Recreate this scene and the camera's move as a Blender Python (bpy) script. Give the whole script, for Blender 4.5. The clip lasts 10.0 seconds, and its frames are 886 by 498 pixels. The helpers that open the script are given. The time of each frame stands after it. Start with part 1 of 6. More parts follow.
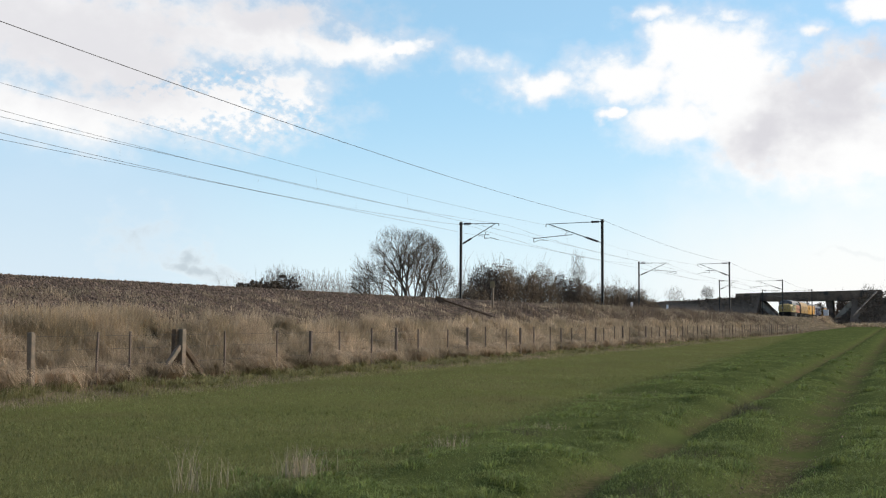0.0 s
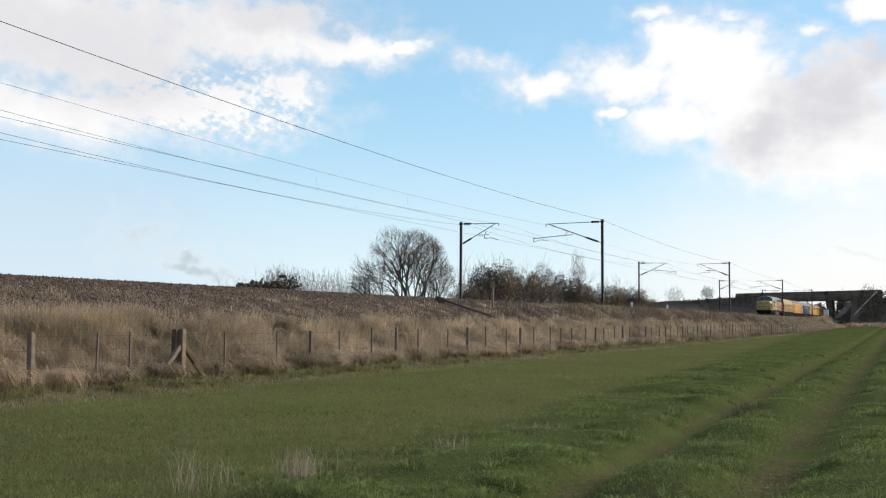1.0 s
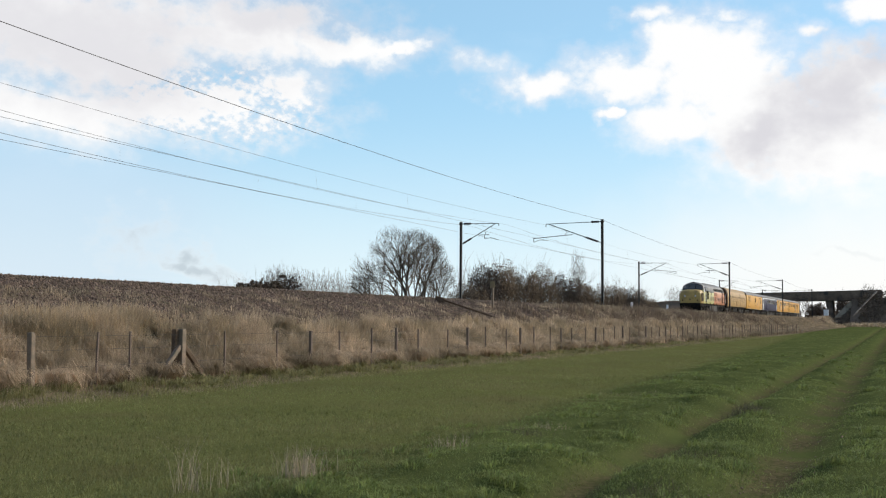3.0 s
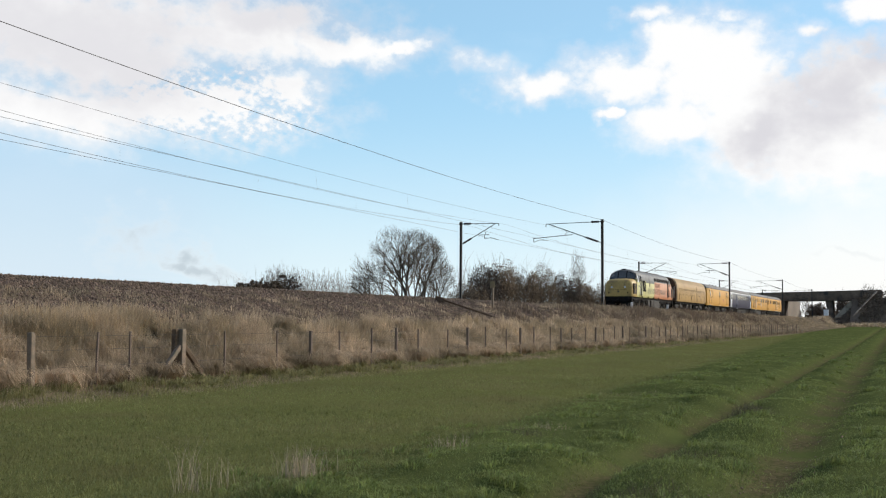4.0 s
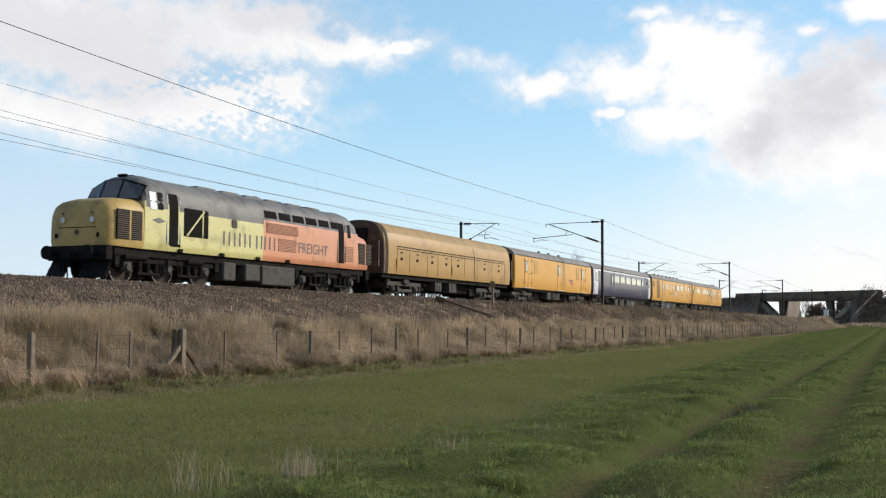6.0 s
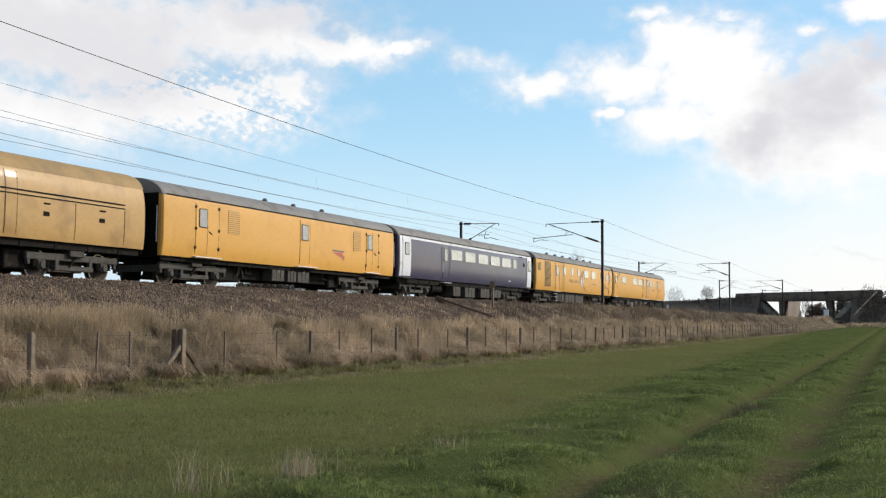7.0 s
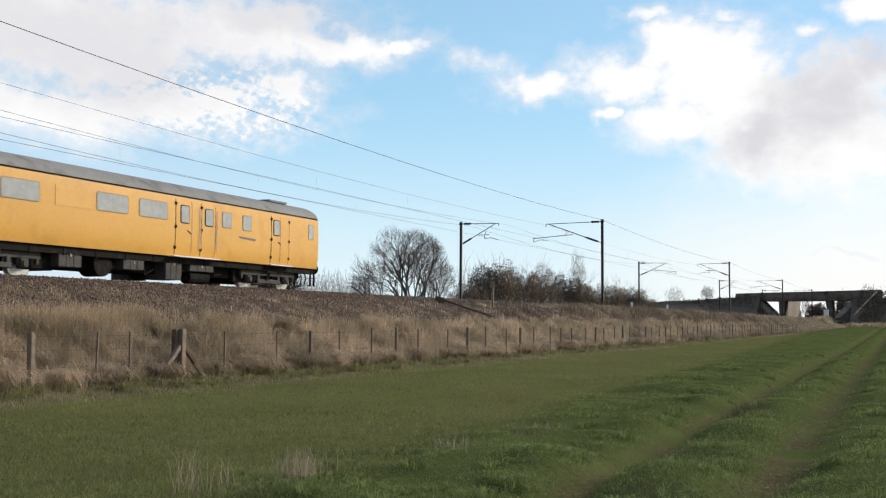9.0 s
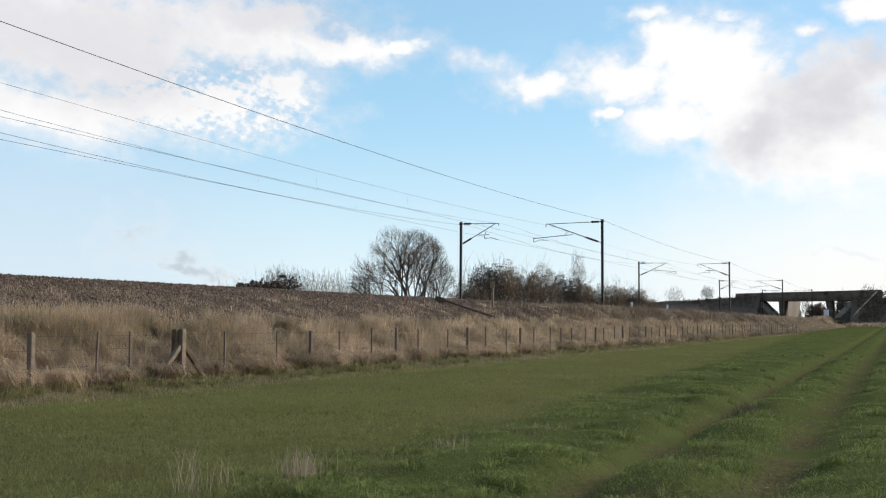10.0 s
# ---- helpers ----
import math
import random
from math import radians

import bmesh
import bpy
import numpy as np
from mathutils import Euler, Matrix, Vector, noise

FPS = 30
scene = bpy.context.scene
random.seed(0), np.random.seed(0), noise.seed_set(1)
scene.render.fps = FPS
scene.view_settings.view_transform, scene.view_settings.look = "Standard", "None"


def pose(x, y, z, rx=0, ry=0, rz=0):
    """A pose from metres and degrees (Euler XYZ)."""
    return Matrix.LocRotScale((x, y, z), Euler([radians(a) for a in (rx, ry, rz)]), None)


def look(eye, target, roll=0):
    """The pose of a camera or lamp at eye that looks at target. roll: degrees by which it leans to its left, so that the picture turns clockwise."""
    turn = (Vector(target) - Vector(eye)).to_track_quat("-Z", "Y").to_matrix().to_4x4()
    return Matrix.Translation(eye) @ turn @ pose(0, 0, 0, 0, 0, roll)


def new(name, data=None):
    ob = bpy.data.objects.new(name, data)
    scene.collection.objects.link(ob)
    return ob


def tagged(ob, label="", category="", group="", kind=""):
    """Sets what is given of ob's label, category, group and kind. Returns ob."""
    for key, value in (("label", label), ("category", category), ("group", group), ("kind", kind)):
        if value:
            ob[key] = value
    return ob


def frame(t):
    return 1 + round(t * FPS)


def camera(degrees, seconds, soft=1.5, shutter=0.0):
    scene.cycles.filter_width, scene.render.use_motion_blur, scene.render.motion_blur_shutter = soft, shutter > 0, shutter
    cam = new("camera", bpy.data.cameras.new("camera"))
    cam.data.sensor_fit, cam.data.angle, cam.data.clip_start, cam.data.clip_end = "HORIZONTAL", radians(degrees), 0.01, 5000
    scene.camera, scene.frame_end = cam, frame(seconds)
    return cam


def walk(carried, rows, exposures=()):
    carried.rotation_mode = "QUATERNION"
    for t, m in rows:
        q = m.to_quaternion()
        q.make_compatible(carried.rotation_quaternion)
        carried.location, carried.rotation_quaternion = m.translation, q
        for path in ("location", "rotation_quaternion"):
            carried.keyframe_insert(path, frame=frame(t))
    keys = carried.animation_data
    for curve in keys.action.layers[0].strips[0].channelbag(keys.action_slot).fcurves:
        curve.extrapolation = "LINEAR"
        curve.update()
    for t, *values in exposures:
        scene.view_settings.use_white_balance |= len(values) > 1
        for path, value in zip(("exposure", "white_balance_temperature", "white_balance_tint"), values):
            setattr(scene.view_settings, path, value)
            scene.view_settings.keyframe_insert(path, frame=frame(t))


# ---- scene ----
cam = camera(46.6, 10.0, soft=1.2, shutter=0.04)

# the field lies at z = 0; the rails run along +x; EYE is the tripod
EYE = Vector((0.0, 0.0, 1.6))
YAW, PITCH, ROLL = 24.646, 3.985, 0.407
AIM = EYE + Vector((math.cos(radians(YAW)) * math.cos(radians(PITCH)),
                    math.sin(radians(YAW)) * math.cos(radians(PITCH)), math.sin(radians(PITCH))))
RAIL = 2.73          # top of the rails
TRACK = 24.70        # middle of the near track
TRACK_FAR = 28.20
walk(cam, [(0, look(EYE, AIM, ROLL)), (10, look(EYE, AIM, ROLL))])

# ---------------------------------------------------------------- light
SUN_AZ, SUN_EL = radians(-42), radians(27)
world = bpy.data.worlds.new("world")
scene.world = world
world.use_nodes = True
wn, wl = world.node_tree.nodes, world.node_tree.links
wn.clear()
sky = wn.new("ShaderNodeTexSky")
sky.sky_type = "NISHITA"
sky.sun_disc = False
sky.sun_elevation = SUN_EL
sky.sun_rotation = math.pi / 2 - SUN_AZ
sky.air_density, sky.dust_density, sky.ozone_density = 1.0, 0.6, 2.0
# thin broken cloud over the whole sky
tc = wn.new("ShaderNodeTexCoord")
mp = wn.new("ShaderNodeMapping")
mp.inputs["Scale"].default_value = (1.6, 1.6, 4.5)
cn = wn.new("ShaderNodeTexNoise")
cn.inputs["Scale"].default_value = 1.9
cn.inputs["Detail"].default_value = 6
cr = wn.new("ShaderNodeValToRGB")
cr.color_ramp.elements[0].position, cr.color_ramp.elements[1].position = 0.50, 0.78
cr.color_ramp.elements[0].color, cr.color_ramp.elements[1].color = (0.0, 0.0, 0.0, 1), (0.6, 0.6, 0.6, 1)
cm = wn.new("ShaderNodeMixRGB")
cm.inputs["Color2"].default_value = (6.6, 6.7, 6.9, 1)
bg = wn.new("ShaderNodeBackground")
bg.inputs["Strength"].default_value = 0.15
wo = wn.new("ShaderNodeOutputWorld")
wl.new(tc.outputs["Generated"], mp.inputs["Vector"])
wl.new(mp.outputs["Vector"], cn.inputs["Vector"])
wl.new(cn.outputs["Fac"], cr.inputs["Fac"])
wl.new(cr.outputs["Color"], cm.inputs["Fac"])
wl.new(sky.outputs["Color"], cm.inputs["Color1"])
wl.new(cm.outputs["Color"], bg.inputs["Color"])
wl.new(bg.outputs["Background"], wo.inputs["Surface"])

sun = new("sun", bpy.data.lights.new("sun", "SUN"))
sun.data.energy = 3.4
sun.data.angle = radians(6)
sun.data.color = (1.0, 0.93, 0.82)
SUN_WAY = Vector((math.cos(SUN_AZ) * math.cos(SUN_EL), math.sin(SUN_AZ) * math.cos(SUN_EL), math.sin(SUN_EL)))
sun.matrix_world = look(SUN_WAY * 50, (0, 0, 0))
scene.view_settings.exposure = 0.0


# ---------------------------------------------------------------- materials
def mat(name, color, rough=0.7, metal=0.0, spread=0.18, scale=3.0, fine=40.0, bump=0.2, dirt=None, dirt_amount=0.0,
        stretch=(1, 1, 1), random_value=0.0, island=0.0, spec=0.5, coat=0.0, space="Object"):
    """A surface with two scales of variation, an optional second (dirt) colour and relief."""
    m = bpy.data.materials.new(name)
    m.use_nodes = True
    n, l = m.node_tree.nodes, m.node_tree.links
    b = n["Principled BSDF"]
    b.inputs["Roughness"].default_value = rough
    b.inputs["Metallic"].default_value = metal
    b.inputs["Specular IOR Level"].default_value = spec
    b.inputs["Coat Weight"].default_value = coat
    b.inputs["Coat Roughness"].default_value = 0.12
    t = n.new("ShaderNodeTexCoord")
    mapping = n.new("ShaderNodeMapping")
    mapping.inputs["Scale"].default_value = stretch
    l.new(t.outputs[space], mapping.inputs["Vector"])
    big = n.new("ShaderNodeTexNoise")
    big.inputs["Scale"].default_value, big.inputs["Detail"].default_value = scale, 4
    small = n.new("ShaderNodeTexNoise")
    small.inputs["Scale"].default_value, small.inputs["Detail"].default_value = fine, 3
    for s in (big, small):
        l.new(mapping.outputs["Vector"], s.inputs["Vector"])
    hsv = n.new("ShaderNodeHueSaturation")
    hsv.inputs["Color"].default_value = (*color, 1)
    add = n.new("ShaderNodeMath")
    add.operation = "ADD"
    l.new(big.outputs["Fac"], add.inputs[0])
    l.new(small.outputs["Fac"], add.inputs[1])
    rng = n.new("ShaderNodeMapRange")
    rng.inputs["From Min"].default_value, rng.inputs["From Max"].default_value = 0.65, 1.35
    rng.inputs["To Min"].default_value, rng.inputs["To Max"].default_value = 1 - spread, 1 + spread
    rng.clamp = False
    l.new(add.outputs[0], rng.inputs["Value"])
    value = rng.outputs["Result"]
    if random_value or island:
        src = n.new("ShaderNodeObjectInfo") if random_value else n.new("ShaderNodeNewGeometry")
        r2 = n.new("ShaderNodeMapRange")
        amount = random_value or island
        r2.inputs["To Min"].default_value, r2.inputs["To Max"].default_value = 1 - amount, 1 + amount
        l.new(src.outputs["Random" if random_value else "Random Per Island"], r2.inputs["Value"])
        mul = n.new("ShaderNodeMath")
        mul.operation = "MULTIPLY"
        l.new(value, mul.inputs[0])
        l.new(r2.outputs["Result"], mul.inputs[1])
        value = mul.outputs[0]
    l.new(value, hsv.inputs["Value"])
    col = hsv.outputs["Color"]
    if dirt:
        dn = n.new("ShaderNodeTexNoise")
        dn.inputs["Scale"].default_value, dn.inputs["Detail"].default_value = scale * 1.7, 6
        l.new(mapping.outputs["Vector"], dn.inputs["Vector"])
        dr = n.new("ShaderNodeMapRange")
        dr.inputs["From Min"].default_value, dr.inputs["From Max"].default_value = 0.62 - dirt_amount * 0.3, 0.78 - dirt_amount * 0.2
        l.new(dn.outputs["Fac"], dr.inputs["Value"])
        mx = n.new("ShaderNodeMixRGB")
        mx.inputs["Color2"].default_value = (*dirt, 1)
        l.new(dr.outputs["Result"], mx.inputs["Fac"])
        l.new(col, mx.inputs["Color1"])
        col = mx.outputs["Color"]
    l.new(col, b.inputs["Base Color"])
    if bump:
        bp = n.new("ShaderNodeBump")
        bp.inputs["Strength"].default_value = bump
        bp.inputs["Distance"].default_value = 0.02
        l.new(small.outputs["Fac"], bp.inputs["Height"])
        l.new(bp.outputs["Normal"], b.inputs["Normal"])
    return m


M_YELLOW = mat("rail_yellow_paint", (0.70, 0.355, 0.062), 0.5, spread=0.06, scale=0.6, fine=9, bump=0.02, dirt=(0.60, 0.30, 0.045), dirt_amount=0.25, coat=0.14, spec=0.35)
M_OCHRE = mat("weathered_yellow_paint", (0.46, 0.275, 0.092), 0.5, spread=0.10, scale=0.7, fine=9, bump=0.03, dirt=(0.33, 0.19, 0.07), dirt_amount=0.3, coat=0.08, spec=0.3)
M_BLUE = mat("navy_blue_paint", (0.040, 0.035, 0.085), 0.32, spread=0.12, scale=0.6, fine=9, bump=0.02, dirt=(0.075, 0.068, 0.105), dirt_amount=0.3, coat=0.25)
M_WHITE = mat("white_paint", (0.72, 0.72, 0.74), 0.4, spread=0.06, scale=1.2, fine=14, bump=0.03, dirt=(0.4, 0.38, 0.36), dirt_amount=0.15)
M_ROOF = mat("coach_roof_grey", (0.25, 0.235, 0.215), 0.75, spread=0.12, scale=0.8, fine=12, bump=0.05, dirt=(0.15, 0.135, 0.12), dirt_amount=0.35, spec=0.25)
M_VAN_ROOF = mat("grimy_ochre_roof", (0.37, 0.235, 0.092), 0.75, spread=0.15, scale=0.7, fine=10, bump=0.05, dirt=(0.255, 0.170, 0.078), dirt_amount=0.45)
M_LOCO_ROOF = mat("loco_roof_grey", (0.155, 0.148, 0.135), 0.6, spread=0.18, scale=0.8, fine=12, bump=0.06, dirt=(0.06, 0.055, 0.05), dirt_amount=0.5)
M_LIME = mat("lime_yellow_paint", (0.64, 0.58, 0.24), 0.35, spread=0.10, scale=0.8, fine=9, bump=0.03, dirt=(0.36, 0.31, 0.12), dirt_amount=0.35, coat=0.2)
# stained warning yellow, darkened to tan to hold the shade on the nose
M_NOSE = mat("shaded_warning_yellow", (0.49, 0.325, 0.095), 0.55, spread=0.14, scale=1.0, fine=9, bump=0.03, dirt=(0.27, 0.18, 0.065), dirt_amount=0.40, coat=0.0)
M_ORANGE = mat("orange_paint", (0.66, 0.27, 0.14), 0.35, spread=0.07, scale=0.8, fine=9, bump=0.03, dirt=(0.40, 0.16, 0.08), dirt_amount=0.25, coat=0.2)
# grime taken near black: the shadow beneath the vehicles is in this colour
M_UNDER = mat("underframe_grime_and_shadow", (0.016, 0.014, 0.012), 0.85, spread=0.3, scale=3, fine=25, bump=0.2, dirt=(0.04, 0.032, 0.026), dirt_amount=0.25, spec=0.08)
M_BOX = mat("equipment_box_grey", (0.085, 0.077, 0.068), 0.75, spread=0.2, scale=2.5, fine=25, bump=0.1, dirt=(0.06, 0.05, 0.04), dirt_amount=0.4, spec=0.15)
M_BLACK = mat("black_rubber", (0.010, 0.010, 0.010), 0.75, spread=0.3, scale=6, fine=40, bump=0.15, spec=0.08)
M_WHEEL = mat("worn_wheel_steel", (0.05, 0.04, 0.034), 0.65, 0.3, spread=0.25, scale=6, fine=30, bump=0.1, spec=0.08)
# pale copy of the wheel steel, with the gleam on the wheels painted in
M_WHEEL_PALE = mat("gleam_toned_wheel_disc", (0.50, 0.48, 0.45), 0.4, 0.2, spread=0.2, scale=6, fine=30, bump=0.05)
M_TREAD = mat("polished_steel", (0.22, 0.21, 0.2), 0.3, 0.9, spread=0.1, scale=8, fine=50, bump=0.05)
# both coach glasses carry the reflected sky in a pale base colour
M_GLASS = mat("sky_toned_window_glass", (0.24, 0.228, 0.205), 0.08, spread=0.25, scale=1.3, fine=5, bump=0.0, spec=0.9, coat=0.6)
M_GLASS_PALE = mat("pale_sky_toned_glass", (0.48, 0.455, 0.41), 0.10, spread=0.25, scale=1.3, fine=5, bump=0.0, spec=0.9, coat=0.5)
M_CABGLASS = mat("cab_window_glass", (0.075, 0.078, 0.08), 0.05, spread=0.2, scale=2, fine=6, bump=0.0, spec=0.7)
M_GRILLE_DARK = mat("dark_grille", (0.085, 0.062, 0.040), 0.7, spread=0.2, scale=4, fine=30, bump=0.1)
M_GRILLE_RED = mat("orange_grille_slats", (0.30, 0.115, 0.055), 0.7, spread=0.2, scale=4, fine=30, bump=0.1)
M_VAN_END = mat("dark_brown_van_end", (0.075, 0.055, 0.040), 0.8, spread=0.25, scale=1.5, fine=12, bump=0.1, dirt=(0.15, 0.095, 0.05), dirt_amount=0.3, spec=0.1)
M_FRAME = mat("window_frame_ochre", (0.26, 0.17, 0.06), 0.6, spread=0.15, scale=3, fine=20, bump=0.05)
# wood darkened by the shadows along the plank, painted into its brown
M_DARKWOOD = mat("shade_dark_wood", (0.12, 0.082, 0.055), 0.85, spread=0.3, scale=3, fine=20, bump=0.3, spec=0.1)
M_DARK = mat("dark_opening", (0.012, 0.011, 0.01), 0.9, spread=0.3, scale=4, fine=20, bump=0.0, spec=0.08)
M_RED = mat("red_emblem", (0.50, 0.09, 0.05), 0.5, spread=0.1, scale=4, fine=20, bump=0.0)
M_FAINT = mat("faded_lettering", (0.33, 0.20, 0.075), 0.5, spread=0.1, scale=4, fine=20, bump=0.0)
M_GREYPRINT = mat("grey_lettering", (0.13, 0.12, 0.11), 0.5, spread=0.1, scale=4, fine=20, bump=0.0)
M_STEEL = mat("galvanised_mast", (0.045, 0.04, 0.036), 0.7, 0.2, spread=0.25, scale=2, fine=20, bump=0.1, dirt=(0.10, 0.09, 0.08), dirt_amount=0.2)
M_WIRE = mat("overhead_wire", (0.07, 0.065, 0.06), 0.6, 0.3, spread=0.1, scale=2, fine=20, bump=0.0)
M_INSUL = mat("brown_insulator", (0.05, 0.025, 0.02), 0.35, spread=0.2, scale=8, fine=40, bump=0.1)
M_CONC = mat("weathered_concrete", (0.225, 0.165, 0.115), 0.9, spread=0.2, scale=3, fine=45, bump=0.3, dirt=(0.14, 0.12, 0.085), dirt_amount=0.4)
M_OLIVE = mat("faded_olive_sign", (0.20, 0.15, 0.08), 0.7, spread=0.15, scale=3, fine=20, bump=0.05)
M_WOOD = mat("grey_fence_wood", (0.155, 0.11, 0.08), 0.9, spread=0.3, scale=4, fine=40, bump=0.3, stretch=(1, 1, 0.2), random_value=0.25)
# dark tones put the bridge's backlit shade into the concrete
M_BRIDGE = mat("backlit_bridge_concrete", (0.165, 0.118, 0.085), 0.9, spread=0.3, scale=0.25, fine=3, bump=0.2, dirt=(0.035, 0.033, 0.03), dirt_amount=0.4)
M_PALE = mat("pale_bridge_concrete", (0.42, 0.36, 0.28), 0.9, spread=0.2, scale=0.3, fine=3, bump=0.2, dirt=(0.20, 0.165, 0.12), dirt_amount=0.4)
M_WALL = mat("stained_concrete_wall", (0.235, 0.185, 0.135), 0.9, spread=0.2, scale=0.3, fine=3, bump=0.2, dirt=(0.17, 0.15, 0.12), dirt_amount=0.3)
M_RAIL = mat("rail_steel", (0.16, 0.09, 0.06), 0.6, 0.4, spread=0.2, scale=4, fine=30, bump=0.1)
M_SLEEPER = mat("concrete_sleeper", (0.28, 0.26, 0.23), 0.9, spread=0.2, scale=3, fine=30, bump=0.2)
M_BARK = mat("grey_bark", (0.10, 0.078, 0.06), 0.9, spread=0.3, scale=2, fine=12, bump=0.2)
M_TWIG = mat("brown_twigs", (0.072, 0.052, 0.038), 0.9, spread=0.35, scale=0.4, fine=5, bump=0.0, island=0.4)
M_TREETWIG = mat("grey_brown_twigs", (0.125, 0.095, 0.070), 0.9, spread=0.3, scale=0.4, fine=5, bump=0.0, island=0.4)
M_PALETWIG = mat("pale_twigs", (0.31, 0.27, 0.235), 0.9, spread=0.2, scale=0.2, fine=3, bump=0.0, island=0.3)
M_STONE = mat("ballast_stone", (0.175, 0.120, 0.085), 0.95, spread=0.25, scale=0.8, fine=12, bump=0.3, island=0.6, dirt=(0.115, 0.088, 0.052), dirt_amount=0.45)
M_BUSH = mat("bank_scrub", (0.125, 0.088, 0.056), 0.9, spread=0.4, scale=0.15, fine=1.5, bump=0.3)


def blade_mat(name, color, spread, scale, dirt=None, dirt_amount=0.0, trans=0.4):
    m = mat(name, color, 0.75, spread=spread, scale=scale, fine=scale * 9, bump=0.0, island=0.35, dirt=dirt, dirt_amount=dirt_amount, spec=0.2)
    # thin blades let light through
    n, l = m.node_tree.nodes, m.node_tree.links
    b = n["Principled BSDF"]
    tl = n.new("ShaderNodeBsdfTranslucent")
    l.new(b.inputs["Base Color"].links[0].from_socket, tl.inputs["Color"])
    ms = n.new("ShaderNodeMixShader")
    ms.inputs["Fac"].default_value = trans
    l.new(b.outputs[0], ms.inputs[1])
    l.new(tl.outputs[0], ms.inputs[2])
    l.new(ms.outputs[0], n["Material Output"].inputs["Surface"])
    return m


M_GRASS = blade_mat("field_grass", (0.195, 0.202, 0.073), 0.34, 0.25, (0.175, 0.150, 0.066), 0.3)
M_LUSH = blade_mat("lush_verge_grass", (0.198, 0.236, 0.072), 0.3, 0.6, (0.15, 0.17, 0.055), 0.2)
M_CARPET = blade_mat("soft_verge_grass", (0.172, 0.206, 0.064), 0.35, 1.2, (0.12, 0.125, 0.045), 0.35)
M_HEDGE = blade_mat("thicket_leaves", (0.200, 0.148, 0.100), 0.35, 0.3)
M_STRAW = blade_mat("dry_straw_grass", (0.55, 0.425, 0.29), 0.3, 0.35, (0.27, 0.215, 0.135), 0.6, 0.5)
M_STRAWDARK = blade_mat("weathered_brown_grass", (0.36, 0.285, 0.195), 0.35, 0.4, (0.20, 0.165, 0.10), 0.5, 0.4)
M_GOLD = blade_mat("golden_dry_grass", (0.47, 0.35, 0.21), 0.3, 0.5, (0.36, 0.27, 0.15), 0.4, 0.5)
M_GREENTUFT = blade_mat("green_bank_tufts", (0.27, 0.25, 0.11), 0.3, 0.6)


# ---------------------------------------------------------------- mesh helpers
def fine(profile, step=0.09):
    """The same half section with a point every few centimetres, rounded off."""
    pts = [Vector((0, *q)) for q in profile]
    out = []
    for i in range(len(pts) - 1):
        a, b, c, d = pts[max(i - 1, 0)], pts[i], pts[i + 1], pts[min(i + 2, len(pts) - 1)]
        k = max(1, int((c - b).length / step))
        for j in range(k):
            t = j / k
            q = 0.5 * ((2 * b) + (c - a) * t + (2 * a - 5 * b + 4 * c - d) * t * t + (3 * b - a - 3 * c + d) * t ** 3)
            out.append((q.y, q.z))
    return out + [profile[-1]]


def obj(name, verts, faces, material, parent=None, label="", smooth=False):
    me = bpy.data.meshes.new(name)
    me.from_pydata([tuple(v) for v in verts], [], faces)
    me.materials.append(material)
    if smooth:
        me.shade_smooth()
    ob = new(name, me)
    if parent is not None:
        ob.parent = parent
    if label:
        ob["label"] = label
    return ob


def part(name, bm, material, parent=None, label="", smooth=False):
    """Links a bmesh as one mesh object under a thing or a part."""
    me = bpy.data.meshes.new(name)
    bm.to_mesh(me)
    bm.free()
    me.materials.append(material)
    if smooth:
        me.shade_smooth()
    ob = new(name, me)
    if parent is not None:
        ob.parent = parent
    if label:
        ob["label"] = label
    return ob


def empty(name, m, label, category, group="", kind=""):
    ob = new(name)
    ob.matrix_basis = m
    return tagged(ob, label, category, group, kind)


def add_box(bm, lo, hi, bevel=0.0, m=None):
    c = [(a + b) / 2 for a, b in zip(lo, hi)]
    s = [abs(b - a) for a, b in zip(lo, hi)]
    mm = Matrix.Translation(c) @ Matrix.Diagonal((*s, 1))
    r = bmesh.ops.create_cube(bm, size=1, matrix=(m @ mm) if m else mm)
    if bevel:
        es = list({e for v in r["verts"] for e in v.link_edges})
        bmesh.ops.bevel(bm, geom=es, offset=bevel, segments=1, affect="EDGES")


def add_rod(bm, a, b, r, r2=None, sides=8):
    a, b = Vector(a), Vector(b)
    d = b - a
    m = Matrix.Translation((a + b) / 2) @ d.to_track_quat("Z", "Y").to_matrix().to_4x4()
    bmesh.ops.create_cone(bm, cap_ends=True, segments=sides, radius1=r, radius2=r if r2 is None else r2, depth=d.length, matrix=m)


def box_part(name, lo, hi, material, parent, bevel=0.01, label=""):
    bm = bmesh.new()
    add_box(bm, lo, hi, bevel)
    return part(name, bm, material, parent, label)


def rod_part(name, a, b, r, material, parent, r2=None, sides=10, label=""):
    bm = bmesh.new()
    add_rod(bm, a, b, r, r2, sides)
    return part(name, bm, material, parent, label)


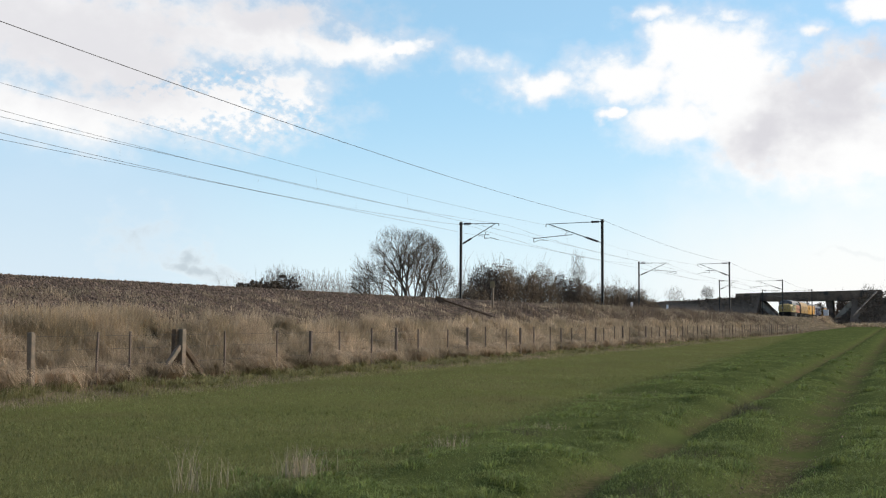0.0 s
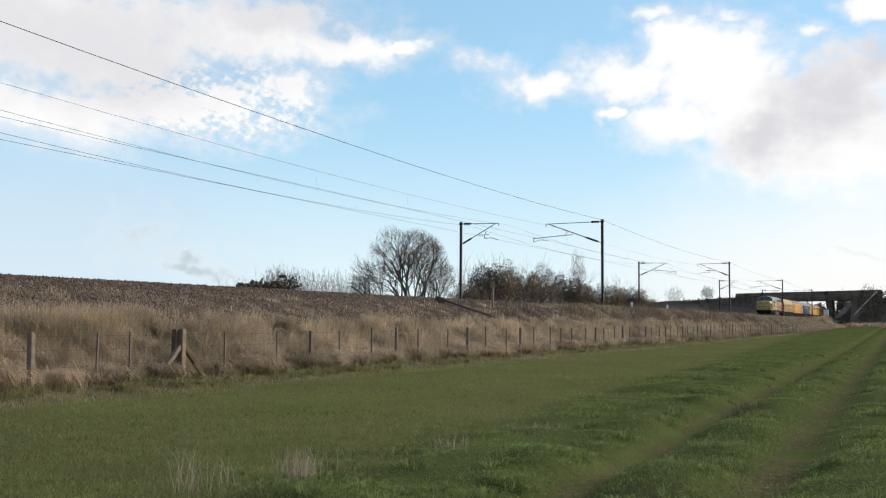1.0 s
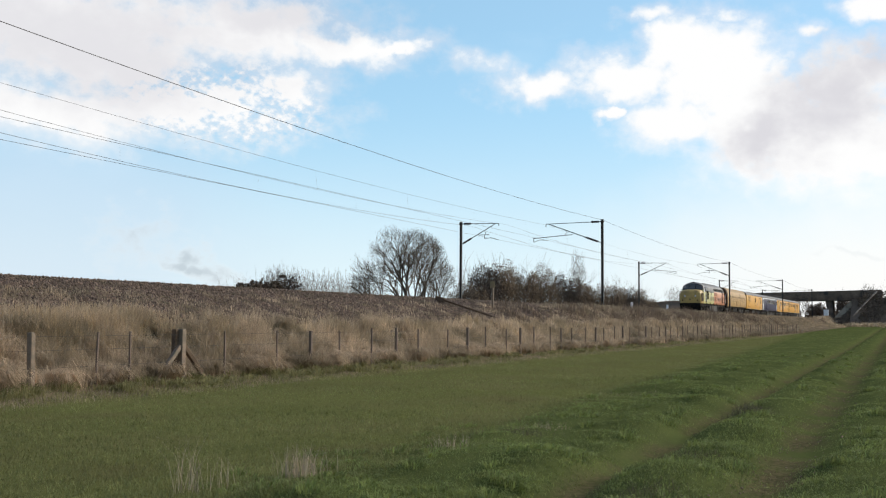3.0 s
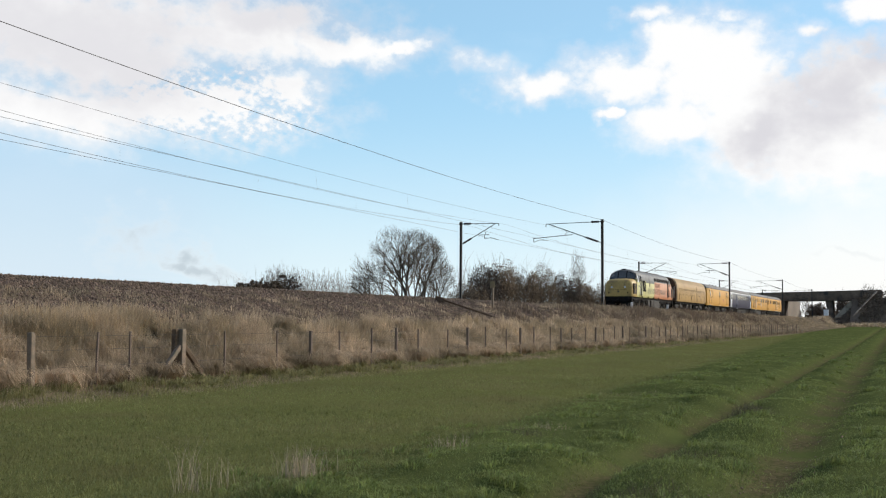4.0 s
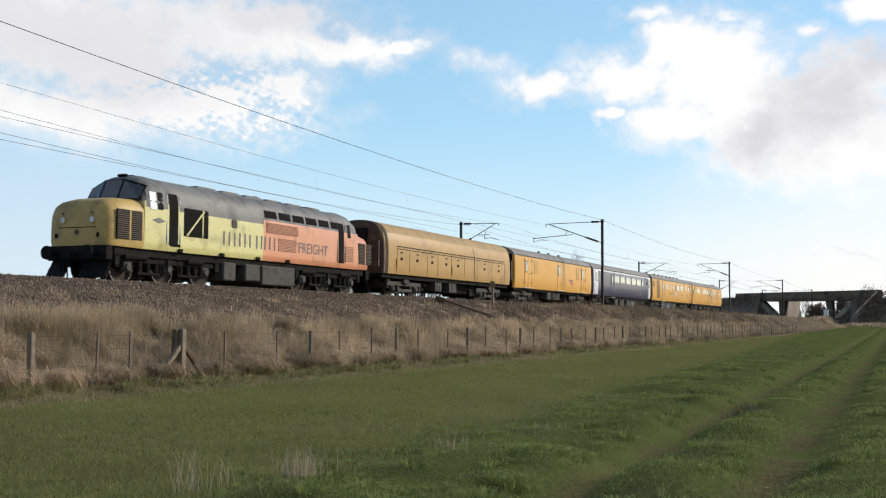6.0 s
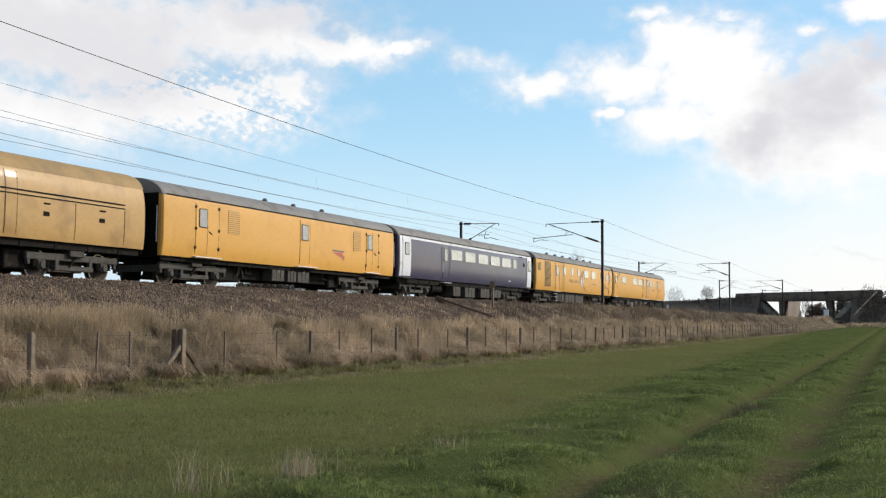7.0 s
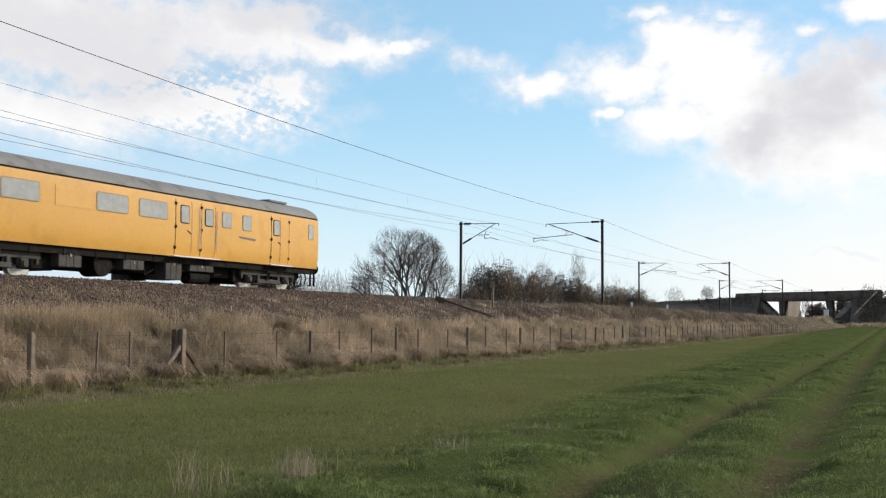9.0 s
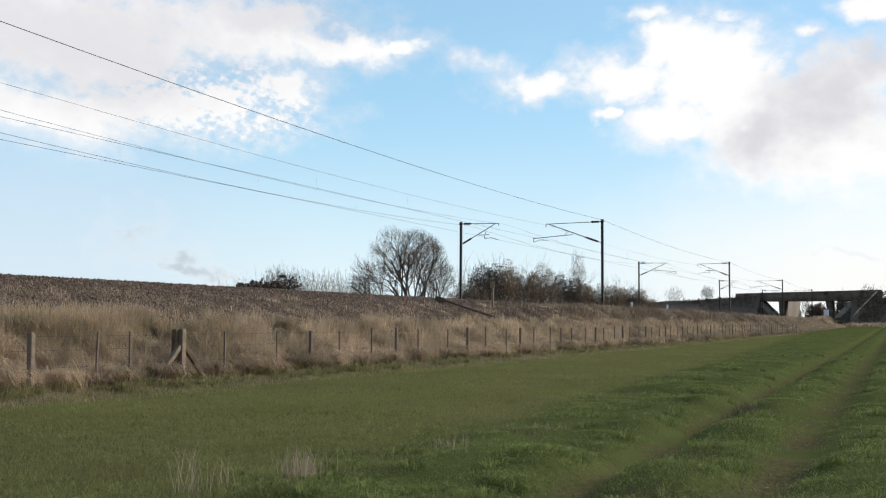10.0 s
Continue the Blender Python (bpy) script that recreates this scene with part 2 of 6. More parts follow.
def tri_soup(name, verts, tris, material, kind="stuff", label="", category="", parent=None):
    """One big mesh from numpy arrays."""
    me = bpy.data.meshes.new(name)
    verts = np.asarray(verts, np.float32).reshape(-1, 3)
    tris = np.asarray(tris, np.int32).reshape(-1, 3)
    me.vertices.add(len(verts))
    me.vertices.foreach_set("co", verts.ravel())
    me.loops.add(tris.size)
    me.loops.foreach_set("vertex_index", tris.ravel())
    me.polygons.add(len(tris))
    me.polygons.foreach_set("loop_start", np.arange(0, tris.size, 3, dtype=np.int32))
    me.update(calc_edges=True)
    me.materials.append(material)
    ob = new(name, me)
    if parent is not None:
        ob.parent = parent
    return tagged(ob, label, category, "", kind)


# ---------------------------------------------------------------- ground
def smooth(a, b, x):
    t = np.clip((np.asarray(x, float) - a) / (b - a), 0, 1)
    return t * t * (3 - 2 * t)


def wob(x, y, f, seed):
    """Cheap smooth relief from a few sines."""
    r = np.random.RandomState(seed)
    out = 0
    for _ in range(6):
        a = r.uniform(0, 2 * np.pi)
        k = f * r.uniform(0.5, 1.8)
        out = out + np.sin(k * (np.cos(a) * x + np.sin(a) * y) + r.uniform(0, 6.28))
    return out / 6


def rut(x, y):
    out = 0
    for mid, slope, w in ((2.92, 0.015, 0.28), (1.24, 0.013, 0.38)):
        u = (np.asarray(y) - mid - slope * np.asarray(x)) / w
        out = out + np.exp(-u * u)
    return np.clip(out, 0, 1)


PROFILE_Y = [-2000, 14.2, 15.4, 16.4, 17.4, 18.6, 19.4, 21.2, 22.5, 23.0, 23.4, 30.0, 31.2, 34.0, 37.0, 2000]
PROFILE_Z = [0, 0, 0.10, 0.32, 0.80, 1.50, 1.78, 2.36, 2.74, 2.77, 2.68, 2.66, 2.45, 1.9, 1.0, 1.0]


def height(x, y):
    x, y = np.asarray(x, float), np.asarray(y, float)
    z = np.interp(y, PROFILE_Y, PROFILE_Z)
    # the cess widens further along the line
    wide = np.interp(y, [18.6, 20.4, 22.4], [0, 1, 0]) * smooth(40, 75, x) * 0.45
    z = z + wide
    bank = smooth(15.5, 17, y) * (1 - smooth(20.0, 22.0, y))
    z = z + bank * (0.10 * wob(x, y, 0.9, 3) + 0.06 * wob(x, y, 2.5, 4))
    field = 1 - smooth(13.5, 16, y)
    z = z + field * 0.9 * smooth(50, 330, x)
    z = z + field * 0.03 * wob(x, y, 0.7, 5)
    verge = field * (1 - smooth(4.1, 5.6, y - 0.06 * x))
    z = z + verge * (0.06 + (1 - 0.7 * rut(x, y)) * (0.12 * wob(x, y, 1.5, 6) + 0.085 * wob(x, y, 4.0, 7)))
    for mid, slope, w, d in ((2.92, 0.015, 0.36, 0.22), (1.24, 0.013, 0.46, 0.16)):
        u = (y - mid - slope * x) / w
        z = z - verge * d * np.exp(-u * u)
    return z


def axis(*pieces):
    out = []
    for a, b, step in pieces:
        out += list(np.arange(a, b, step))
    return np.array(out + [pieces[-1][1]])


gx = axis((-3000, -100, 400), (-100, -10, 10), (-10, 4, 1.5), (4, 40, 0.22), (40, 90, 0.7), (90, 340, 4), (340, 4000, 200))
gy = axis((-3000, -60, 300), (-60, -6, 3), (-6, 14, 0.2), (14, 24, 0.3), (24, 40, 0.9), (40, 200, 12), (200, 4000, 240))
GX, GY = np.meshgrid(gx, gy, indexing="ij")
GZ = height(GX, GY)
nx, ny = GX.shape
idx = np.arange(nx * ny).reshape(nx, ny)
quads = np.stack([idx[:-1, :-1], idx[1:, :-1], idx[1:, 1:], idx[:-1, 1:]], -1).reshape(-1, 4)
me = bpy.data.meshes.new("ground")
me.from_pydata(np.stack([GX, GY, GZ], -1).reshape(-1, 3).tolist(), [], quads.tolist())
me.shade_smooth()
ground = tagged(new("ground", me), "green field with rutted verge and stony railway bank", "ground", kind="structure")


def ground_material():
    m = bpy.data.materials.new("field_and_bank")
    m.use_nodes = True
    n, l = m.node_tree.nodes, m.node_tree.links
    b = n["Principled BSDF"]
    b.inputs["Roughness"].default_value = 0.95
    b.inputs["Specular IOR Level"].default_value = 0.0
    geo = n.new("ShaderNodeNewGeometry")
    sep = n.new("ShaderNodeSeparateXYZ")
    l.new(geo.outputs["Position"], sep.inputs[0])

    def noise_tex(scale, detail=4):
        t = n.new("ShaderNodeTexNoise")
        t.inputs["Scale"].default_value, t.inputs["Detail"].default_value = scale, detail
        l.new(geo.outputs["Position"], t.inputs["Vector"])
        return t.outputs["Fac"]

    def math_node(op, a, c):
        t = n.new("ShaderNodeMath")
        t.operation = op
        for i, v in enumerate((a, c)):
            if isinstance(v, (int, float)):
                t.inputs[i].default_value = v
            else:
                l.new(v, t.inputs[i])
        return t.outputs[0]

    def ramp(v, a, c):
        t = n.new("ShaderNodeMapRange")
        t.inputs["From Min"].default_value, t.inputs["From Max"].default_value = a, c
        l.new(v, t.inputs["Value"])
        return t.outputs["Result"]

    def mix(fac, a, c):
        t = n.new("ShaderNodeMixRGB")
        l.new(fac, t.inputs["Fac"])
        for key, v in (("Color1", a), ("Color2", c)):
            if isinstance(v, tuple):
                t.inputs[key].default_value = (*v, 1)
            else:
                l.new(v, t.inputs[key])
        return t.outputs["Color"]

    y = sep.outputs["Y"]
    edge = math_node("ADD", y, math_node("MULTIPLY", math_node("SUBTRACT", noise_tex(0.8), 0.5), 1.6))
    field = mix(ramp(noise_tex(0.35), 0.35, 0.7), (0.138, 0.144, 0.048), (0.166, 0.152, 0.064))
    field = mix(ramp(noise_tex(14, 3), 0.4, 0.75), field, (0.09, 0.095, 0.028))
    lush = mix(ramp(noise_tex(1.3), 0.35, 0.7), (0.078, 0.092, 0.030), (0.100, 0.115, 0.038))
    slant = math_node("SUBTRACT", edge, math_node("MULTIPLY", sep.outputs["X"], 0.06))
    col = mix(ramp(slant, 4.2, 5.6), lush, field)
    # bare earth in the wheel ruts
    for mid, slope, w, bare in ((2.92, 0.015, 0.34, 0.70), (1.24, 0.013, 0.44, 0.80)):
        off = math_node("SUBTRACT", math_node("SUBTRACT", y, math_node("MULTIPLY", sep.outputs["X"], slope)), mid)
        near = ramp(math_node("ABSOLUTE", off, 0), w, w * 0.3)
        near = math_node("MULTIPLY", near, ramp(noise_tex(1.1), 0.36, 0.6))
        col = mix(math_node("MULTIPLY", near, bare), col, mix(ramp(noise_tex(16, 5), 0.38, 0.62), (0.058, 0.050, 0.026), (0.135, 0.100, 0.058)))
    # darker than the dry grass above: shade in its hollows is painted in
    straw = mix(ramp(noise_tex(0.6), 0.35, 0.65), (0.19, 0.148, 0.085), (0.105, 0.092, 0.046))
    col = mix(ramp(edge, 14.3, 15.4), col, straw)
    stone = mix(ramp(noise_tex(9, 5), 0.38, 0.66), (0.062, 0.044, 0.034), (0.165, 0.125, 0.097))
    col = mix(ramp(edge, 18.6, 19.2), col, stone)
    far = mix(ramp(noise_tex(0.05), 0.4, 0.65), (0.07, 0.075, 0.03), (0.11, 0.09, 0.05))
    col = mix(ramp(y, 34, 37), col, far)
    l.new(col, b.inputs["Base Color"])
    bp = n.new("ShaderNodeBump")
    bp.inputs["Strength"].default_value, bp.inputs["Distance"].default_value = 0.35, 0.06
    l.new(noise_tex(11, 5), bp.inputs["Height"])
    l.new(bp.outputs["Normal"], b.inputs["Normal"])
    return m


ground.data.materials.append(ground_material())


# ---------------------------------------------------------------- railway
def sweep(name, line, profile, material, parent=None, label=""):
    """A bar with a constant section (y, z) along x from line[0] to line[1]."""
    x0, x1 = line
    k = len(profile)
    verts = [(x0, a, b) for a, b in profile] + [(x1, a, b) for a, b in profile]
    faces = [(i, (i + 1) % k, k + (i + 1) % k, k + i) for i in range(k)] + [tuple(range(k))[::-1], tuple(range(k, 2 * k))]
    return obj(name, verts, faces, material, parent, label)


for mid, place in ((TRACK, "near"), (TRACK_FAR, "far")):
    track = empty("railway_track", pose(0, mid, RAIL), "rusty rails on concrete sleepers in grey ballast", "railway track", "tracks of the line")
    for side in (-0.7525, 0.7525):
        sweep("rail", (-60, 420), [(side - 0.07, -0.155), (side - 0.07, -0.14), (side - 0.012, -0.11), (side - 0.012, -0.04), (side - 0.036, -0.03),
                                   (side - 0.036, 0), (side + 0.036, 0), (side + 0.036, -0.03), (side + 0.012, -0.04), (side + 0.012, -0.11),
                                   (side + 0.07, -0.14), (side + 0.07, -0.155)], M_RAIL, track)
    bm = bmesh.new()
    add_box(bm, (-0.13, -1.25, -0.36), (0.13, 1.25, -0.16))
    first = part("sleeper", bm, M_SLEEPER, track)
    for i in range(1, 150):
        s = new("sleeper", first.data)
        s.parent = track
        s.location = (5 + i * 0.7, 0, 0)


# overhead line: one mast with its cantilever, arm reaching towards +y (side = 1) or -y (side = -1)
def mast(x, y, base, top, side, reach, long_arm, lean=0.0):
    m = empty("overhead_line_mast", pose(x, y, base, lean, 0, 0), "dark steel overhead line mast with a cantilever arm", "mast", "overhead line masts")
    h = top - base
    bm = bmesh.new()
    for a, b in ((-0.085, -0.07), (0.07, 0.085)):
        add_box(bm, (-0.075, a, -0.9), (0.075, b, h))
    add_box(bm, (-0.006, -0.07, -0.9), (0.006, 0.07, h - 0.01))
    part("post", bm, M_STEEL, m)
    box_part("foundation", (-0.35, -0.35, -1.0), (0.35, 0.35, -0.05), M_CONC, m, 0.03)
    rz = RAIL - base
    t0, b0 = rz + 6.33, rz + 4.72          # top tie and bracket foot
    end = Vector((0, side * reach, t0 - 0.05))
    box_part("clamp", (-0.11, -0.13, t0 - 0.05), (0.11, 0.13, t0 + 0.05), M_STEEL, m, 0.01)
    rod_part("tie", (0, 0, t0), end, 0.026, M_STEEL, m)
    rod_part("insulator", (0, side * 0.25, t0), (0, side * 0.85, t0), 0.075, M_INSUL, m, sides=8)
    foot = Vector((0, 0, b0))
    tip = Vector((0, side * (reach - 0.28), t0 - 0.08))
    rod_part("bracket_tube", foot, tip, 0.030, M_STEEL, m)
    rod_part("insulator", foot + (tip - foot) * 0.08, foot + (tip - foot) * 0.30, 0.075, M_INSUL, m, sides=8)
    # registration tube, its strut, and the drop with the steady arm that holds the contact wire
    if long_arm:
        a, b, drop_y, steady_y, sj = (reach - 2.1, rz + 5.42), (reach + 1.03, rz + 5.20), reach + 0.98, reach - 0.17, reach - 1.67
    else:
        a, b, drop_y, steady_y, sj = (reach * 0.47, rz + 5.43), (reach * 0.75, rz + 5.43), reach * 0.63, reach, reach * 0.63
    rod_part("registration_arm", (0, side * a[0], a[1]), (0, side * b[0], b[1]), 0.026, M_STEEL, m)
    on = foot + (tip - foot) * (sj / (reach - 0.28))
    rod_part("strut", on, (0, on.y + side * 0.12, a[1] - 0.02), 0.018, M_STEEL, m)
    bm = bmesh.new()
    top_z = a[1] + (b[1] - a[1]) * (drop_y - a[0]) / (b[0] - a[0])
    drop = Vector((0, side * drop_y, top_z - 0.30))
    add_rod(bm, (0, side * drop_y, top_z), drop, 0.025)
    last = Vector((0, side * steady_y, rz + 5.02))
    knee = drop.lerp(last, 0.45) + Vector((0, 0, 0.13))
    for q, w in ((drop, knee), (knee, last)):
        add_rod(bm, q, w, 0.018)
    part("steady_arm", bm, M_STEEL, m)
    rod_part("catenary_clip", end, end - Vector((0, 0, 0.22)), 0.03, M_STEEL, m)
    return m


MAST_Y, MAST_FAR_Y, SPAN = 21.08, 31.74, 57.2
MASTS = [-40.0, 17.2, 74.4, 132.1, 188.9, 245.4]
for i, x in enumerate(MASTS):
    g = float(height(x, MAST_Y))
    mast(x, MAST_Y, g + 0.02, 9.25, 1, 4.42 if i % 2 == 0 else 3.9, i % 2 == 0)
for i, x in enumerate([-42.0, 15.4, 72.5, 128.8, 187.9, 245.0]):
    mast(x, MAST_FAR_Y, 2.30, 9.22, -1, 3.12 if i % 2 == 0 else 3.7, i % 2 == 1)


def wire(name, y0, z0, sag, xs, r=0.013, material=M_WIRE, label="thin dark overhead wire along the railway", thing=True):
    cu = bpy.data.curves.new(name, "CURVE")
    cu.dimensions = "3D"
    cu.bevel_depth, cu.bevel_resolution = r, 1
    for a, b in zip(xs, xs[1:]):
        sp = cu.splines.new("POLY")
        k = 13
        sp.points.add(k - 1)
        for i in range(k):
            t = i / (k - 1)
            sp.points[i].co = (a + (b - a) * t, y0, z0 - sag * 4 * t * (1 - t), 1)
    ob = new(name, cu)
    cu.materials.append(material)
    if thing:
        tagged(ob, label, "overhead wire", "overhead wires")
    return ob


XN = MASTS + [300.0]
wire("earth_wire", MAST_Y, 9.19, 0.39, XN, 0.011)
wire("catenary_wire", 25.45, 8.94, 0.36, XN, 0.006)
contact_near = wire("contact_wire", 25.3, 7.73, 0.0, XN, 0.007)
wire("catenary_wire", 28.65, 9.06, 0.58, XN, 0.007)
contact_far = wire("contact_wire", 28.6, 7.74, 0.0, XN, 0.008)
# thin droppers hang each contact wire from its catenary
for holder, ya, yb, z0, z1, sag in ((contact_near, 25.45, 25.3, 8.94, 7.73, 0.36), (contact_far, 28.65, 28.6, 9.06, 7.74, 0.58)):
    for a, b in zip(MASTS[1:], MASTS[2:]):
        for i in range(6):
            t = (i + 0.5) / 6
            x = a + (b - a) * t
            bm = bmesh.new()
            add_rod(bm, (x, ya, z0 - sag * 4 * t * (1 - t)), (x, yb, z1), 0.0014, sides=4)
            add_rod(bm, (x - 0.05, yb, z1), (x + 0.05, yb, z1), 0.013, sides=5)
            part("dropper", bm, M_WIRE, holder)
wire("earth_wire", MAST_FAR_Y, 9.07, 0.64, XN, 0.009)


# ---------------------------------------------------------------- fence
FENCE_Y = 15.7


def post(name, x, top, w, material, label, group, lean=0.0, depth=0.5):
    g = float(height(x, FENCE_Y))
    bm = bmesh.new()
    add_box(bm, (-w / 2, -w / 2, -depth), (w / 2, w / 2, top - g), w * 0.12)
    ob = part(name, bm, material)
    ob.matrix_basis = pose(x, FENCE_Y, g, 0, lean, random.uniform(-3, 3))
    return tagged(ob, label, "fence post", group)


rnd = random.Random(4)
mains = [9.6, 15.0, 25.22, 30.54, 36.57, 42.39, 48.08, 54.03] + [59.7 + 5.75 * i for i in range(18)]
for x in mains:
    post("fence_post", x, 1.32 + rnd.uniform(-0.04, 0.04) + 0.15 * smooth(60, 150, x), 0.12 if x < 20 else 0.085, M_CONC if x < 20 else M_WOOD,
         "weathered square concrete fence post in long grass" if x < 20 else "weathered grey wooden fence post in long grass", "main fence posts", rnd.uniform(-2.0, 1.0))
for a, b in zip([15.0, 19.5] + mains[2:], [19.5, 25.22] + mains[3:]):
    for f in (0.29, 0.69) if a != 15.0 else (0.39, 0.63):
        x = a + (b - a) * (f + rnd.uniform(-0.02, 0.02))
        post("fence_stake", x, 1.33 + rnd.uniform(-0.06, 0.05) + 0.12 * smooth(60, 150, x), 0.045, M_WOOD, "thin dark fence stake between posts", "thin fence stakes", rnd.uniform(-1.5, 2.0))

# strainer post: a tall double post with a brace to each side along the fence
strainer = empty("strainer_post", pose(19.5, FENCE_Y, float(height(19.5, FENCE_Y))), "concrete strainer post with two diagonal braces", "fence post")
box_part("post", (-0.08, -0.10, -0.5), (0.07, 0.06, 1.20), M_CONC, strainer, 0.012)
# darker than the lit post beside it: its shade is in the colour
box_part("rear_post", (-0.20, 0.00, -0.5), (-0.085, 0.13, 1.19), M_DARKWOOD, strainer, 0.012)
for s in (-1, 1):
    bm = bmesh.new()
    a, b = Vector((s * 0.07, -0.02, 0.80)), Vector((s * 0.88, -0.04 - 0.05 * s, -0.05))
    d = (b - a)
    m = Matrix.Translation((a + b) / 2) @ d.to_track_quat("Z", "Y").to_matrix().to_4x4()
    add_box(bm, (-0.05, -0.055, -d.length / 2), (0.05, 0.055, d.length / 2), 0.01, m)
    part("brace", bm, M_CONC if s < 0 else M_DARKWOOD, strainer)
for z in (0.55, 0.9, 1.18):
    wire("fence_wire", FENCE_Y, z + 0.05, 0.0, [5, 60, 110, 160], 0.003, M_WIRE, "slack rusty wire along the fence", True)["category"] = "fence wire"

# fallen plank and marker post on the bank
bm = bmesh.new()
plank_a, plank_b = Vector((47.0, 21.8, 2.72)), Vector((47.35, 18.75, 1.74))
d = plank_b - plank_a
add_box(bm, (-0.06, -0.045, -d.length / 2), (0.06, 0.045, d.length / 2), 0.01)
add_box(bm, (-0.12, -0.12, -d.length / 2 - 0.1), (0.15, 0.10, -d.length / 2 + 0.35), 0.02)
plank = part("fallen_plank", bm, M_DARKWOOD)
plank.matrix_basis = Matrix.Translation((plank_a + plank_b) / 2) @ d.to_track_quat("Z", "Y").to_matrix().to_4x4()
tagged(plank, "dark wooden plank lying down the stony bank", "plank")
marker = empty("marker_post", pose(51.1, 20.5, float(height(51.1, 20.5))), "tall thin wooden marker post on the bank", "post")
box_part("post", (-0.05, -0.05, -0.4), (0.05, 0.05, 3.5 - float(height(51.1, 20.5))), M_CONC, marker, 0.008)
box_part("sign_plate", (-0.07, -0.13, 3.38 - float(height(51.1, 20.5))), (-0.045, 0.13, 3.72 - float(height(51.1, 20.5))), M_OLIVE, marker, 0.004, "faded olive sign plate")
for q in (87.5, 101.5):
    stub = box_part("line_marker", (-0.07, -0.09, -0.4), (0.07, 0.09, 0.62), M_WHITE, None, 0.02)
    stub.matrix_basis = pose(q, 22.2, float(height(q, 22.2)))
    tagged(stub, "short white lineside marker stub", "marker", "white lineside markers")


# ---------------------------------------------------------------- road bridge beyond the masts
def slab(name, corners, z0, z1, material, parent, label=""):
    """A prism on a polygon in plan; z0 and z1 may be lists, one for each corner."""
    k = len(corners)
    z0 = z0 if isinstance(z0, (list, tuple)) else [z0] * k
    z1 = z1 if isinstance(z1, (list, tuple)) else [z1] * k
    verts = [(x, y, z) for (x, y), z in zip(corners, z0)] + [(x, y, z) for (x, y), z in zip(corners, z1)]
    faces = [tuple(range(k))[::-1], tuple(range(k, 2 * k))] + [(i, (i + 1) % k, k + (i + 1) % k, k + i) for i in range(k)]
    return obj(name, verts, faces, material, parent, label)


bridge = empty("road_bridge", pose(300, 28, 0), "dark concrete road bridge on tapered piers over the railway", "bridge")
BW = 12
slab("deck", [(0, -20), (0, 18.4), (BW, 18.4), (BW, -20)], [7.95, 7.72, 7.72, 7.95], [9.3, 8.8, 8.8, 9.3], M_BRIDGE, bridge)
slab("parapet", [(-0.25, -20), (-0.25, 18.2), (0.05, 18.2), (0.05, -20)], [8.7, 8.3, 8.3, 8.7], [10.75, 9.85, 9.85, 10.75], M_BRIDGE, bridge)
slab("parapet", [(BW - 0.3, -20), (BW - 0.3, 18.2), (BW, 18.2), (BW, -20)], [8.7, 8.3, 8.3, 8.7], [10.6, 9.8, 9.8, 10.6], M_BRIDGE, bridge)
for y0, y1, yb0, yb1 in ((5.0, 6.7, 5.5, 6.4), (-5.6, -7.4, -6.6, -7.7)):
    verts = [(1, yb0, 1.2), (1, yb1, 1.2), (BW - 2, yb1, 1.2), (BW - 2, yb0, 1.2), (1, y0, 7.9), (1, y1, 7.9), (BW - 2, y1, 7.9), (BW - 2, y0, 7.9)]
    obj("pier", verts, [(0, 1, 2, 3), (4, 5, 6, 7), (0, 1, 5, 4), (1, 2, 6, 5), (2, 3, 7, 6), (3, 0, 4, 7)], M_BRIDGE, bridge)
# sloped paving under both end spans
for a, b, m in ((6.8, 11.2, M_PALE), (-7.9, -12.0, M_PALE)):
    far = b + math.copysign(7, b)
    verts = [(1, a, 3.3), (BW, a, 3.3), (1, b, 7.8), (BW, b, 7.8), (1, far, 7.8), (BW, far, 7.8), (1, far, 3.3), (BW, far, 3.3)]
    obj("paved_slope", verts, [(0, 1, 3, 2), (2, 3, 5, 4), (4, 5, 7, 6), (0, 2, 4, 6), (1, 7, 5, 3), (0, 6, 7, 1)], m, bridge)
    toe = sorted((a + math.copysign(0.9, -b), far))
    slab("slope_foot", [(-5, toe[0]), (-5, toe[1]), (BW + 1, toe[1]), (BW + 1, toe[0])], 0.3, [1.6, 1.6, 3.3, 3.3], M_BUSH, bridge, "scrubby earth at the foot of the paving")
slab("retaining_wall", [(BW, 5.4), (BW, 6.4), (46, 6.4), (46, 5.4)], 0.5, 8.4, M_WALL, bridge, "pale concrete retaining wall")


def road_bank(name, pts, material, label):
    """An embankment ridge: stations of (x, y, crest z, half width, foot half width)."""
    rows = []
    r = np.random.RandomState(9)
    for x, y, z, w, f in pts:
        jig = r.uniform(-0.25, 0.25, 4)
        rows.append([(x - f, y, 0.6), (x - (w + f) / 2, y, 0.6 + (z - 0.6) * 0.55 + jig[0]), (x - w, y, z + jig[1]), (x + w, y, z + jig[2]), (x + f, y, 0.6)])
    verts = [p for row in rows for p in row]
    k = 5
    faces = [(i * k + j, i * k + j + 1, (i + 1) * k + j + 1, (i + 1) * k + j) for i in range(len(rows) - 1) for j in range(k - 1)]
    faces += [tuple(range(k))[::-1], tuple((len(rows) - 1) * k + j for j in range(k))]
    return tagged(obj(name, verts, faces, material), label, "embankment", kind="structure")


road_bank("embankment", [(306, 39.5 + i * 6, 9.3 - 1.7 * min(1, i / 5) - 0.4 * (i / 10), 6, 20) for i in range(28)], M_BUSH, "scrubby dark road embankment")
